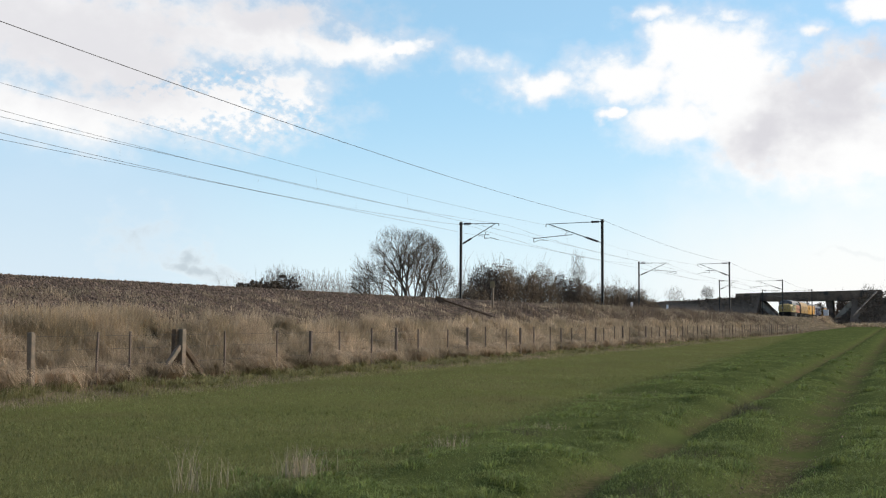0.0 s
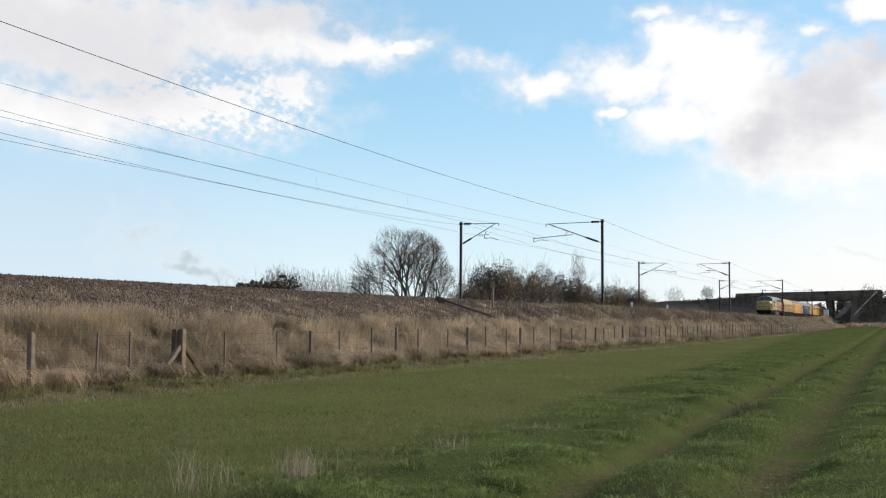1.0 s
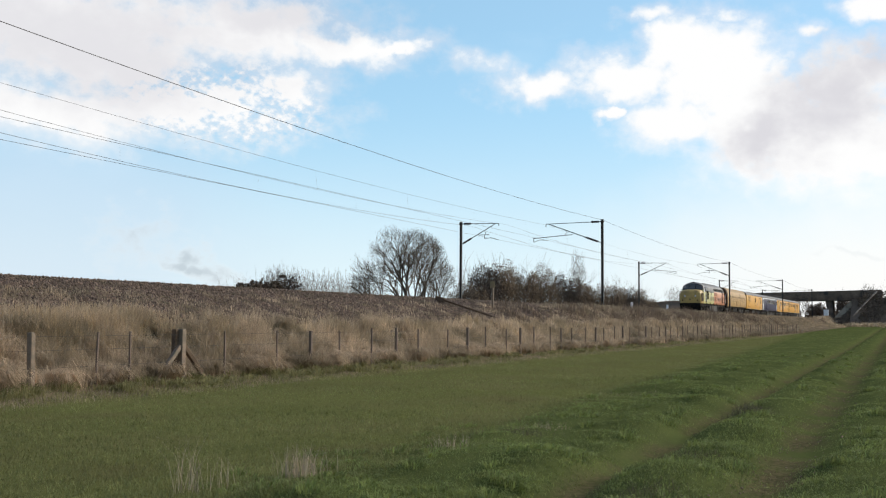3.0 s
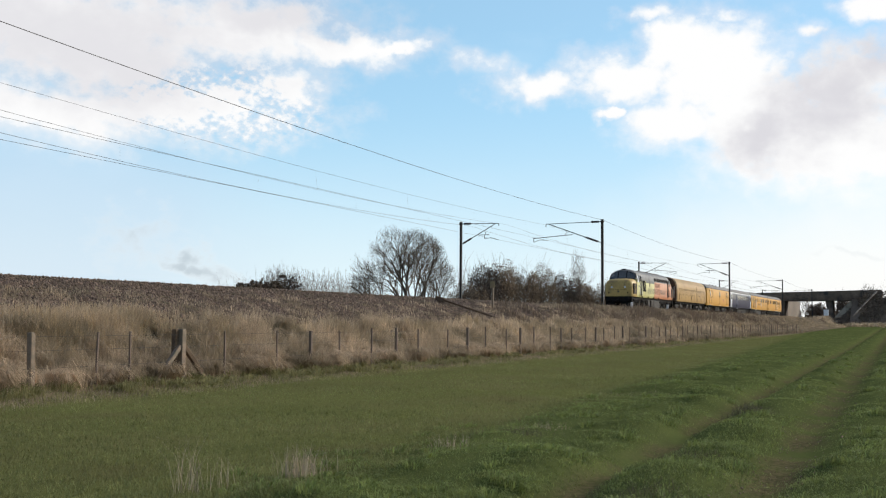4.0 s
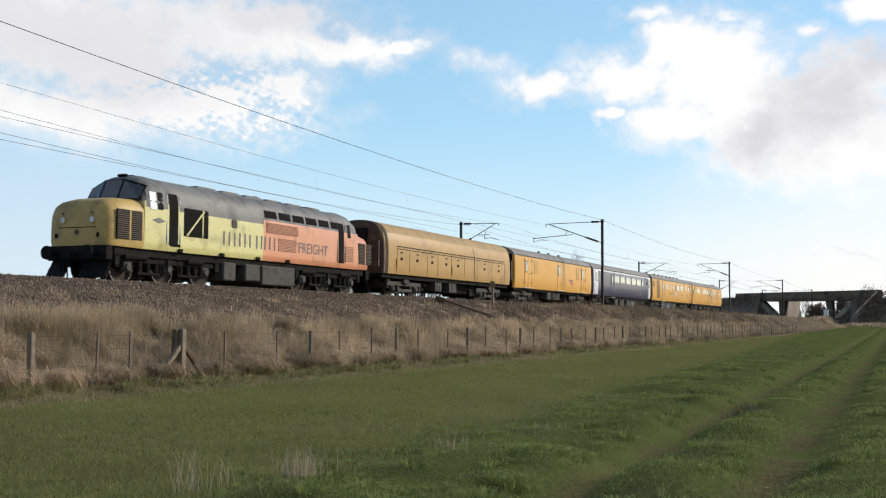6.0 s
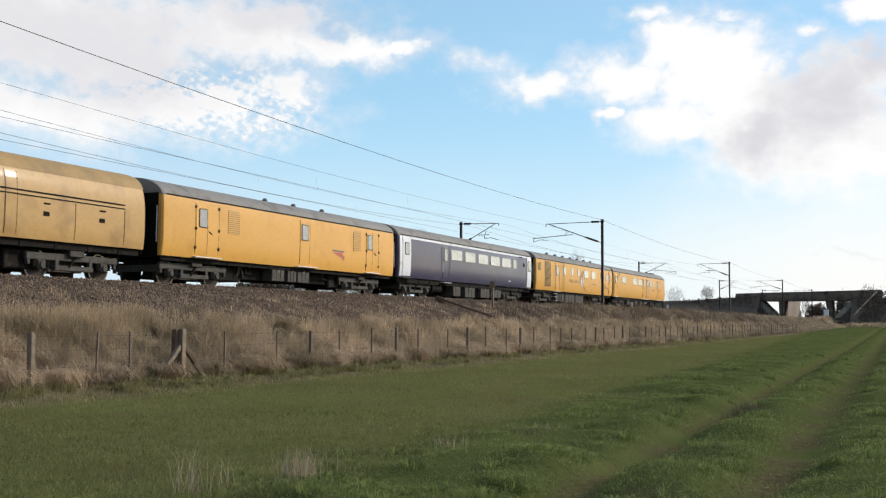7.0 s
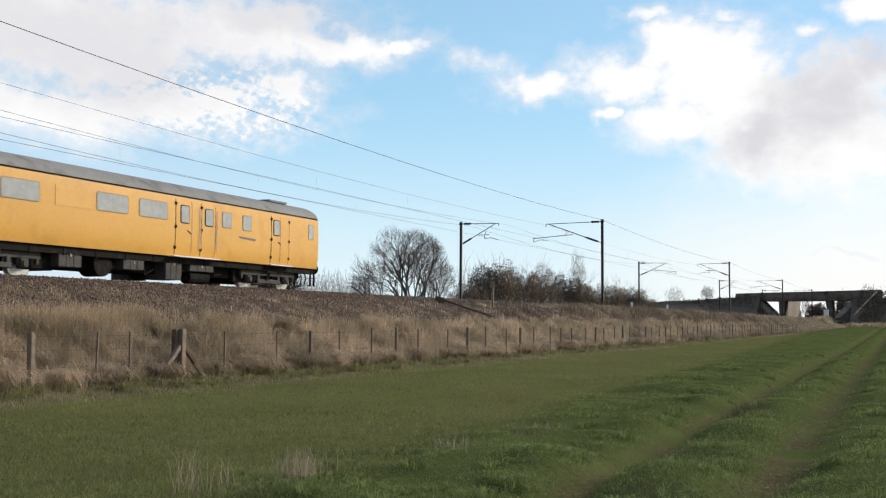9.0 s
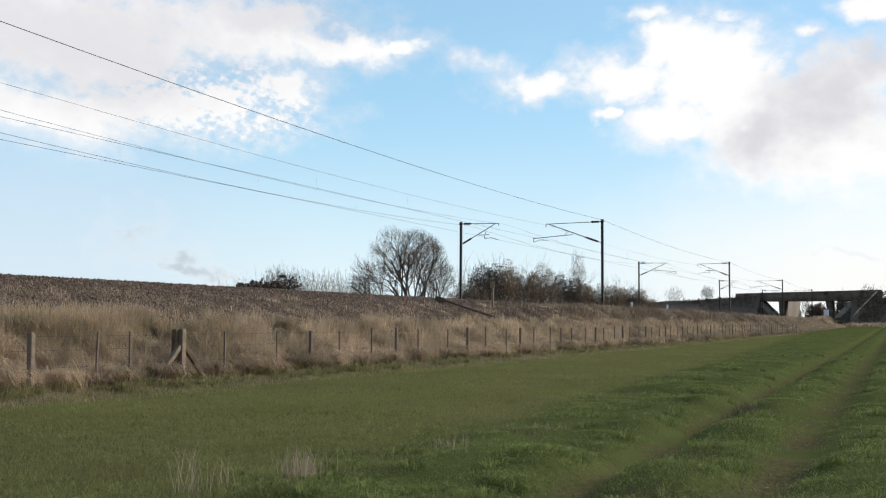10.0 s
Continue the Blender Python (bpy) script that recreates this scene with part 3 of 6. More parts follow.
road_bank("embankment", [(306, 15.5 - i * 6, 9.8 + (0.3 if i > 1 else -1.6), 6, 20) for i in range(22)], M_BUSH, "scrubby dark road embankment")
coping = empty("wing_coping", pose(285, 14.6, 3.6), "weathered sloping concrete coping blocks beside the bridge", "coping")
for i in range(9):
    a, b = Vector((12, -5.5, 6.7)) * (i / 9), Vector((12, -5.5, 6.7)) * ((i + 0.90) / 9)
    bm = bmesh.new()
    d = b - a
    add_box(bm, (-0.17, -0.14, -d.length / 2), (0.17, 0.14, d.length / 2), 0.02, Matrix.Translation((a + b) / 2) @ d.to_track_quat("Z", "Y").to_matrix().to_4x4())
    part("coping_block", bm, M_WALL if i % 3 else M_BRIDGE, coping)
cab = empty("equipment_cabinet", pose(284, 21.0, float(height(284, 21.0))), "pale grey lineside equipment cabinet on a plinth", "cabinet")
box_part("plinth", (-0.5, -0.7, -0.4), (0.5, 0.7, 1.0), M_CONC, cab, 0.03)
box_part("body", (-0.4, -0.6, 1.0), (0.4, 0.6, 2.5), M_WHITE, cab, 0.03)
box_part("lid", (-0.46, -0.68, 2.5), (0.46, 0.68, 2.58), M_WHITE, cab, 0.02)


# ---------------------------------------------------------------- train
# every vehicle's origin lies on the rails below its rear end; x runs backwards along the train, -y is the side towards the field
COACH = fine([(1.34, 1.04), (1.38, 1.30), (1.403, 1.65), (1.41, 2.1), (1.406, 2.5), (1.395, 2.9), (1.375, 3.15)])
COACH_ROOF = fine([(1.385, 3.14), (1.28, 3.34), (1.08, 3.50), (0.82, 3.63), (0.5, 3.72), (0.2, 3.76)])
VAN = fine([(1.36, 1.16), (1.40, 1.5), (1.41, 2.0), (1.40, 2.45), (1.36, 2.85), (1.27, 3.18)])
VAN_ROOF = fine([(1.28, 3.17), (1.15, 3.40), (0.95, 3.56), (0.68, 3.68), (0.4, 3.745), (0.15, 3.765)])
LOCO = fine([(1.30, 1.19), (1.345, 1.36), (1.35, 2.0), (1.345, 2.6), (1.33, 2.82)])
LOCO_ROOF = fine([(1.335, 2.81), (1.28, 3.10), (1.17, 3.34), (0.95, 3.56), (0.62, 3.71), (0.3, 3.77)])


def side_y(profile, z):
    return float(np.interp(z, [p[1] for p in profile], [p[0] for p in profile]))


def loft(name, rings, material, parent, caps=True, label=""):
    """Closed rings of equal length, joined."""
    k = len(rings[0])
    verts = [p for r in rings for p in r]
    faces = [(i * k + j, i * k + (j + 1) % k, (i + 1) * k + (j + 1) % k, (i + 1) * k + j) for i in range(len(rings) - 1) for j in range(k)]
    if caps:
        faces += [tuple(range(k))[::-1], tuple((len(rings) - 1) * k + j for j in range(k))]
    ob = obj(name, verts, faces, material, parent, label)
    bm = bmesh.new()
    bm.from_mesh(ob.data)
    bmesh.ops.recalc_face_normals(bm, faces=bm.faces)
    bm.to_mesh(ob.data)
    bm.free()
    ob.data.shade_smooth()
    ob.data.set_sharp_from_angle(angle=radians(32))
    return ob


def hull(name, profile, x0, x1, material, parent, round_end=0.06, drop=None):
    """A body of that half section, mirrored, with slightly rounded ends."""
    rings = []
    for x, s in ((x0, 1 - round_end), (x0 + 0.06, 1 - round_end * 0.25), (x0 + 0.16, 1), (x1 - 0.16, 1), (x1 - 0.06, 1 - round_end * 0.25), (x1, 1 - round_end)):
        half = [(y * s, z) for y, z in profile]
        rings.append([(x, -y, z) for y, z in half] + [(x, y, z) for y, z in half[::-1]])
    return loft(name, rings, material, parent)


def patch(name, profile, xa, xb, z0, z1, material, parent, off=0.006, corner=0.0, side=-1, label="", back=0.03):
    """A panel that follows the body side, with rounded corners where corner > 0."""
    if corner:
        pts = []
        for cx, cz, a0 in ((xb - corner, z1 - corner, 0), (xa + corner, z1 - corner, 90), (xa + corner, z0 + corner, 180), (xb - corner, z0 + corner, 270)):
            for k in range(4):
                a = radians(a0 + 30 * k)
                pts.append((cx + corner * math.cos(a), cz + corner * math.sin(a)))
        front = [(x, side * (side_y(profile, z) + off), z) for x, z in pts]
        rear = [(x, side * (side_y(profile, z) - back), z) for x, z in pts]
        k = len(pts)
        faces = [tuple(range(k))] + [(i, (i + 1) % k, k + (i + 1) % k, k + i) for i in range(k)]
        ob = obj(name, front + rear, faces, material, parent, label)
    else:
        zs = np.linspace(z0, z1, max(2, int((z1 - z0) / 0.10) + 2))
        rings = []
        for z in zs:
            y = side_y(profile, z)
            rings.append([(xa, side * (y + off), z), (xb, side * (y + off), z), (xb, side * (y - back), z), (xa, side * (y - back), z)])
        ob = loft(name, rings, material, parent, True, label)
    if side < 0 or corner:
        bm = bmesh.new()
        bm.from_mesh(ob.data)
        bmesh.ops.recalc_face_normals(bm, faces=bm.faces)
        bm.to_mesh(ob.data)
        bm.free()
    return ob


def window(profile, xa, xb, z0, z1, parent, frame_mat=M_FRAME, corner=0.09, glass=M_GLASS, sides=(-1, 1)):
    for s in sides:
        w = patch("window", profile, xa, xb, z0, z1, frame_mat, parent, 0.012, corner, s)
        patch("pane", profile, xa + 0.03, xb - 0.03, z0 + 0.03, z1 - 0.03, glass, w, 0.017, max(corner - 0.03, 0.02), s)


def door(profile, xa, xb, z0, z1, parent, material, glass=None, hinges=0, handle=None, name="door", line=0.014):
    d = patch(name, profile, xa, xb, z0, z1, material, parent, 0.010)
    for x in (xa, xb):
        patch("door_gap", profile, x - line / 2, x + line / 2, z0, z1, M_DARK, d, 0.0125)
    if glass:
        patch("window", profile, *glass, M_BLACK, d, 0.026, 0.07)
        a, b, c, e = glass
        patch("pane", profile, a + 0.03, b - 0.03, c + 0.03, e - 0.03, M_GLASS, d, 0.032, 0.05)
    for i in range(hinges):
        z = z0 + (z1 - z0) * (0.12, 0.5, 0.93)[i]
        y = -side_y(profile, z) - 0.02
        box_part("hinge", (xa - 0.05, y - 0.015, z - 0.05), (xa + 0.05, y + 0.03, z + 0.05), M_UNDER, d, 0.008)
    if handle:
        x, z = handle
        y = -side_y(profile, z) - 0.02
        rod_part("handle", (x, y, z + 0.03), (x + 0.18, y, z - 0.06), 0.018, M_BLACK, d, sides=6)
    return d


def wheelset(parent, x, r, name="wheel", material=None):
    for s in (-1, 1):
        bm = bmesh.new()
        m = Matrix.Translation((x, s * 0.755, r)) @ Matrix.Rotation(radians(90), 4, "X")
        bmesh.ops.create_cone(bm, cap_ends=True, segments=28, radius1=r, radius2=r, depth=0.13, matrix=m)
        bmesh.ops.create_cone(bm, cap_ends=True, segments=28, radius1=r + 0.03, radius2=r + 0.03, depth=0.03, matrix=Matrix.Translation((0, -s * 0.075, 0)) @ m)
        bmesh.ops.create_cone(bm, cap_ends=True, segments=14, radius1=0.15, radius2=0.12, depth=0.2, matrix=m)
        w = part(name, bm, material or M_WHEEL, parent)
        bm = bmesh.new()
        m2 = Matrix.Translation((x, s * 0.823, r)) @ Matrix.Rotation(radians(90), 4, "X")
        n = 28
        ring = []
        for q in (r - 0.002, r - 0.03):
            ring.append([bm.verts.new(m2 @ Vector((q * math.cos(2 * math.pi * i / n), q * math.sin(2 * math.pi * i / n), 0))) for i in range(n)])
        for i in range(n):
            bm.faces.new((ring[0][i], ring[0][(i + 1) % n], ring[1][(i + 1) % n], ring[1][i]))
        part("tyre", bm, M_TREAD, w)


def bogie(parent, x, base=2.59, r=0.457, wheel=None):
    """A coach bogie: two side frames with bolster, springs, axle boxes and brake gear."""
    bm = bmesh.new()
    for s in (-1, 1):
        add_box(bm, (x - base / 2 - 0.60, s * 1.0 - 0.07, 0.60), (x + base / 2 + 0.60, s * 1.0 + 0.07, 0.82), 0.02)
        add_box(bm, (x - 0.80, s * 1.02 - 0.08, 0.30), (x + 0.80, s * 1.02 + 0.08, 0.46), 0.02)
        for q in (-0.7, 0.7):
            add_box(bm, (x + q - 0.07, s * 1.02 - 0.06, 0.40), (x + q + 0.07, s * 1.02 + 0.06, 0.75), 0.01)
        for q in (-base / 2 - 0.5, base / 2 + 0.5):
            add_box(bm, (x + q - 0.05, s * 1.0 - 0.06, 0.45), (x + q + 0.05, s * 1.0 + 0.06, 0.70), 0.01)
    add_box(bm, (x - 0.3, -1.2, 0.74), (x + 0.3, 1.2, 0.98), 0.02)
    add_box(bm, (x - base / 2 - 0.5, -0.95, 0.5), (x - base / 2 - 0.42, 0.95, 0.74))
    add_box(bm, (x - 0.7, -0.7, 0.28), (x + 0.7, 0.7, 0.74))
    add_box(bm, (x + base / 2 + 0.42, -0.95, 0.6), (x + base / 2 + 0.5, 0.95, 0.74))
    b = part("bogie", bm, M_BOX, parent, "grimy four-wheel bogie")
    for a in (-base / 2, base / 2):
        wheelset(b, x + a, r, "wheel", wheel)
        for s in (-1, 1):
            bm = bmesh.new()
            add_box(bm, (x + a - 0.16, s * 0.98 - 0.1, r - 0.13), (x + a + 0.16, s * 0.98 + 0.1, r + 0.15), 0.03)
            add_rod(bm, (x + a, s * 1.05, r), (x + a, s * 1.13, r), 0.10, sides=12)
            part("axle_box", bm, M_BOX, b)
            for q in (-0.27, 0.27):
                bm = bmesh.new()
                add_rod(bm, (x + a + q, s * 1.0, 0.40), (x + a + q, s * 1.0, 0.62), 0.05, sides=6)
                for k in range(4):
                    add_rod(bm, (x + a + q, s * 1.0, 0.40 + k * 0.06), (x + a + q, s * 1.0, 0.435 + k * 0.06), 0.075, sides=10)
                part("spring", bm, M_UNDER, b)
            if a < 0:
                rod_part("damper", (x - 0.25, s * 1.1, 0.42), (x + 0.15, s * 1.1, 0.86), 0.04, M_UNDER, b)
    return b


def underframe(parent, x0, x1, z=1.02, boxes=(), label=""):
    bm = bmesh.new()
    for s in (-1, 1):
        add_box(bm, (x0 + 0.1, s * 1.18 - 0.06, z - 0.20), (x1 - 0.1, s * 1.18 + 0.06, z + 0.06), 0.01)
    add_box(bm, (x0 + 0.2, -1.1, z - 0.1), (x1 - 0.2, 1.1, z + 0.04))
    for x in np.arange(x0 + 1.2, x1 - 1, 1.35):
        add_box(bm, (x - 0.04, -1.26, z - 0.22), (x + 0.04, -1.15, z + 0.04))
    part("underframe", bm, M_UNDER, parent)
    for a in (x0 + 4.6, x1 - 4.6):
        box_part("brake_cylinder", (a - 0.8, -0.9, 0.30), (a + 0.6, 0.9, 0.9), M_UNDER, parent, 0.05)
    box_part("brake_rigging", (x0 + 5.4, -0.75, 0.42), (x1 - 5.4, 0.75, 0.9), M_UNDER, parent, 0.03)
    for a in (x0 + 0.7, x1 - 0.7):
        box_part("drawgear", (a - 0.3, -0.7, 0.62), (a + 0.3, 0.7, 0.95), M_UNDER, parent, 0.02)
    for k, x in enumerate(np.arange(x0 + 5.2, x1 - 5.0, 1.9)):
        bm = bmesh.new()
        add_rod(bm, (x, -1.05, z - 0.15), (x + 0.05, -1.05, z - 0.42 - 0.12 * (k % 3)), 0.035, sides=6)
        add_rod(bm, (x + 0.05, -1.05, z - 0.42 - 0.12 * (k % 3)), (x + 0.55, -1.0, z - 0.46), 0.03, sides=6)
        part("hanging_pipe", bm, M_UNDER, parent)
    for a, b, lo, hi in boxes:
        bm = bmesh.new()
        add_box(bm, (a, -1.22, lo), (b, -0.35, hi), 0.02)
        for q in (0.33, 0.66):
            add_box(bm, (a + (b - a) * q - 0.012, -1.235, lo + 0.04), (a + (b - a) * q + 0.012, -1.21, hi - 0.04))
        for q in (0.05, 0.95):
            add_box(bm, (a + (b - a) * q - 0.03, -1.1, hi), (a + (b - a) * q + 0.03, -1.0, z - 0.1))
        crate = part("equipment_box", bm, M_BOX, parent, "grey underfloor equipment box")
        c = (a + b) / 2
        box_part("label_plate", (c - 0.03, -1.242, hi - 0.18), (c + 0.03, -1.226, hi - 0.09), M_PALE, crate, 0.0)
        box_part("equipment_box", (a, 0.35, lo), (b, 1.22, hi), M_BOX, parent, 0.02)


def gangway(parent, x, way):
    """The corridor bellows and faceplate on a coach end; way is +1 at the rear, -1 at the front."""
    bm = bmesh.new()
    for k in range(4):
        a, b = sorted((x + way * (0.01 + 0.05 * k), x + way * (0.04 + 0.05 * k)))
        add_box(bm, (a, -0.52, 1.15), (b, 0.52, 3.35), 0.01)
    part("gangway", bm, M_BLACK, parent, "black corridor connection")
    for s in (-1, 1):
        rod_part("end_handrail", (x + way * 0.05, s * 1.18, 1.5), (x + way * 0.05, s * 1.18, 2.75), 0.018, M_WHITE, parent, sides=6)


def buffers(parent, x, way, z=1.06):
    for s in (-1, 1):
        bm = bmesh.new()
        add_rod(bm, (x, s * 0.865, z), (x + way * 0.42, s * 0.865, z), 0.11, 0.085, 12)
        add_rod(bm, (x + way * 0.42, s * 0.865, z), (x + way * 0.47, s * 0.865, z), 0.23, 0.22, 18)
        part("buffer", bm, M_BLACK, parent)


def coach_base(name, label, x0, x1, material, profile=COACH, roof=COACH_ROOF, bottom=1.02, roof_mat=M_ROOF):
    v = empty(name, pose(0, TRACK, RAIL), label, "railway coach", "test train coaches")
    hull("body", profile, x0, x1, material, v)
    hull("roof", roof, x0 + 0.01, x1 - 0.01, roof_mat, v, 0.03)
    if roof_mat is not M_VAN_ROOF:
        patch("gutter", roof, x0 + 0.2, x1 - 0.2, roof[0][1] + 0.01, roof[0][1] + 0.05, M_UNDER, v, 0.02)
    box_part("end_panel", (x0 - 0.015, -1.2, 1.0), (x0 + 0.01, 1.2, 3.2), M_BLACK, v, 0.0)
    box_part("end_panel", (x1 - 0.01, -1.2, 1.0), (x1 + 0.015, 1.2, 3.2), M_BLACK, v, 0.0)
    return v


def roof_vents(v, places, r=0.14):
    for x in places:
        bm = bmesh.new()
        add_rod(bm, (x, -0.35, 3.60), (x, -0.35, 3.79), 0.10, sides=10)
        add_rod(bm, (x, -0.35, 3.77), (x, -0.35, 3.86), r, r * 0.55, 12)
        part("roof_vent", bm, M_LOCO_ROOF, v)


def louvre(v, profile, xa, xb, z0, z1, material, n, gap=M_DARK):
    back = patch("louvre", profile, xa, xb, z0, z1, gap, v, 0.004)
    step = (z1 - z0) / n
    for i in range(n):
        patch("slat", profile, xa, xb, z0 + step * (i + 0.12), z0 + step * (i + 0.72), material, back, 0.018)


def lettering(name, body, size, x, z, y, material, parent, width=None):
    cu = bpy.data.curves.new(name, "FONT")
    cu.body = body
    cu.size = size
    cu.extrude = 0.002
    ob = new(name, cu)
    cu.materials.append(material)
    ob.parent = parent
    ob.matrix_basis = pose(x, y, z, 90, 0, 0)
    bpy.context.view_layer.update()
    if width:
        ob.scale = (width / max(ob.dimensions.x, 0.01), 1, 1)
    return ob


def emblem(v, xa, xb, z0, z1, profile):
    """A swept arrow sign in red bars under a grey name bar."""
    y = -side_y(profile, (z0 + z1) / 2) - 0.012
    w, h = xb - xa, z1 - z0
    obj("emblem_bar", [(xa, y, z1), (xb, y, z1 - 0.02), (xb, y, z1 - 0.09), (xa + 0.03, y, z1 - 0.07)], [(0, 1, 2, 3)], M_GREYPRINT, v)
    for k, f in enumerate((0.0, 0.33, 0.62)):
        a = xa + w * f
        obj("emblem_stripe", [(a, y, z1 - 0.10), (a + w * 0.16, y, z1 - 0.10), (xb, y, z0 + h * (0.20 - 0.10 * k) + h * 0.28), (xb - 0.05 * k, y, z0 + h * 0.05 * (2 - k))], [(0, 1, 2, 3)], M_RED, v)


def build_rear_coach():
    """The driving coach at the train's end."""
    v = coach_base("driving_coach", "bright yellow driving coach with grey roof and windows", -19.85, -0.12, M_YELLOW)
    P = COACH
    for a, b in ((-17.2, -15.75), (-13.45, -12.0), (-11.5, -10.05)):
        window(P, a, b, 2.25, 2.86, v)
    door(P, -19.70, -18.80, 1.12, 3.02, v, M_YELLOW, (-19.45, -18.95, 2.18, 2.84), 0, (-19.0, 1.95))
    box_part("footboard", (-19.75, -1.52, 1.02), (-18.7, -1.25, 1.06), M_WHITE, v, 0.005)
    patch("vent_grille", P, -18.35, -17.75, 2.93, 3.09, M_FRAME, v, 0.012)
    patch("lamp_bracket", P, -18.72, -18.5, 2.68, 2.82, M_BOX, v, 0.03)
    patch("blanking_panel", P, -15.15, -13.68, 2.25, 2.86, M_YELLOW, v, 0.010)
    for a, b in ((-7.0, -6.4), (-5.72, -5.12)):
        window(P, a, b, 2.25, 2.85, v)
    window(P, -1.02, -0.62, 2.25, 2.90, v, corner=0.05)
    door(P, -9.62, -8.75, 1.12, 3.02, v, M_YELLOW, (-9.38, -8.90, 2.22, 2.86), 3, (-9.0, 1.95))
    door(P, -8.20, -7.40, 1.12, 3.0, v, M_YELLOW, (-8.02, -7.54, 2.22, 2.86), 3)
    for x in (-8.28, -7.30):
        rod_part("handrail", (x, -1.45, 1.35), (x, -1.45, 2.8), 0.016, M_WHITE, v, sides=6)
    door(P, -3.77, -3.13, 1.12, 3.0, v, M_YELLOW, (-3.64, -3.2, 2.22, 2.86), 3, (-3.3, 1.95))
    door(P, -3.13, -2.50, 1.12, 3.0, v, M_YELLOW, None, 0)
    for x in (-2.50,):
        for z in (1.35, 2.05, 2.85):
            y = -side_y(P, z) - 0.02
            box_part("hinge", (x - 0.05, y - 0.015, z - 0.05), (x + 0.05, y + 0.03, z + 0.05), M_UNDER, v, 0.008)
    for a, b in ((-9.8, -7.2), (-3.9, -2.3)):
        box_part("footboard", (a, -1.52, 1.02), (b, -1.25, 1.06), M_WHITE, v, 0.005)
    y = -side_y(P, 2.0) - 0.01
    obj("name_bar", [(-5.95, y, 2.02), (-4.85, y, 1.98), (-4.85, y, 1.90), (-5.9, y, 1.94)], [(0, 1, 2, 3)], M_GREYPRINT, v)
    underframe(v, -19.8, -0.2, 1.0, [(-14.75, -13.8, 0.42, 0.92), (-11.95, -10.95, 0.47, 0.85), (-9.86, -9.0, 0.22, 0.9), (-8.55, -7.2, 0.57, 0.9)])
    rod_part("brake_drum", (-12.75, -1.1, 0.6), (-12.75, -0.4, 0.6), 0.40, M_UNDER, v, sides=20)
    bm = bmesh.new()
    add_rod(bm, (-8.4, -0.9, 0.36), (-7.3, -0.9, 0.36), 0.24, sides=14)
    part("air_tank", bm, M_UNDER, v)
    bogie(v, -17.2, wheel=M_WHEEL_PALE)
    bogie(v, -3.4, wheel=M_WHEEL_PALE)
    gangway(v, -19.85, -1)
    buffers(v, -0.12, 1)
    for y in (-0.62, -0.40, 0.40, 0.62):
        bm = bmesh.new()
        add_rod(bm, (-0.12, y, 0.95), (0.10, y, 0.68), 0.03, sides=6)
        add_rod(bm, (0.10, y, 0.68), (0.02, y * 0.9, 0.34), 0.03, sides=6)
        part("brake_hose", bm, M_BLACK, v)
    bm = bmesh.new()
    add_box(bm, (-0.14, -0.10, 0.62), (0.22, 0.10, 0.98), 0.03)
    add_rod(bm, (0.18, 0, 0.80), (0.12, 0, 0.36), 0.05, sides=8)
    part("coupling", bm, M_UNDER, v)
    for s in (-1, 1):
        bm = bmesh.new()
        add_box(bm, (-0.55, s * 1.22 - 0.03, 0.30), (-0.50, s * 1.22 + 0.03, 1.02))
        add_box(bm, (-0.25, s * 1.22 - 0.03, 0.30), (-0.20, s * 1.22 + 0.03, 1.02))
        for z in (0.30, 0.62):
            add_box(bm, (-0.58, s * 1.22 - 0.10, z), (-0.17, s * 1.22 + 0.08, z + 0.03))
        part("end_step", bm, M_UNDER, v)
    bm = bmesh.new()
    add_box(bm, (-2.9, -0.7, 3.70), (-1.6, 0.7, 3.80), 0.03)
    part("roof_pod", bm, M_ROOF, v)
    return v


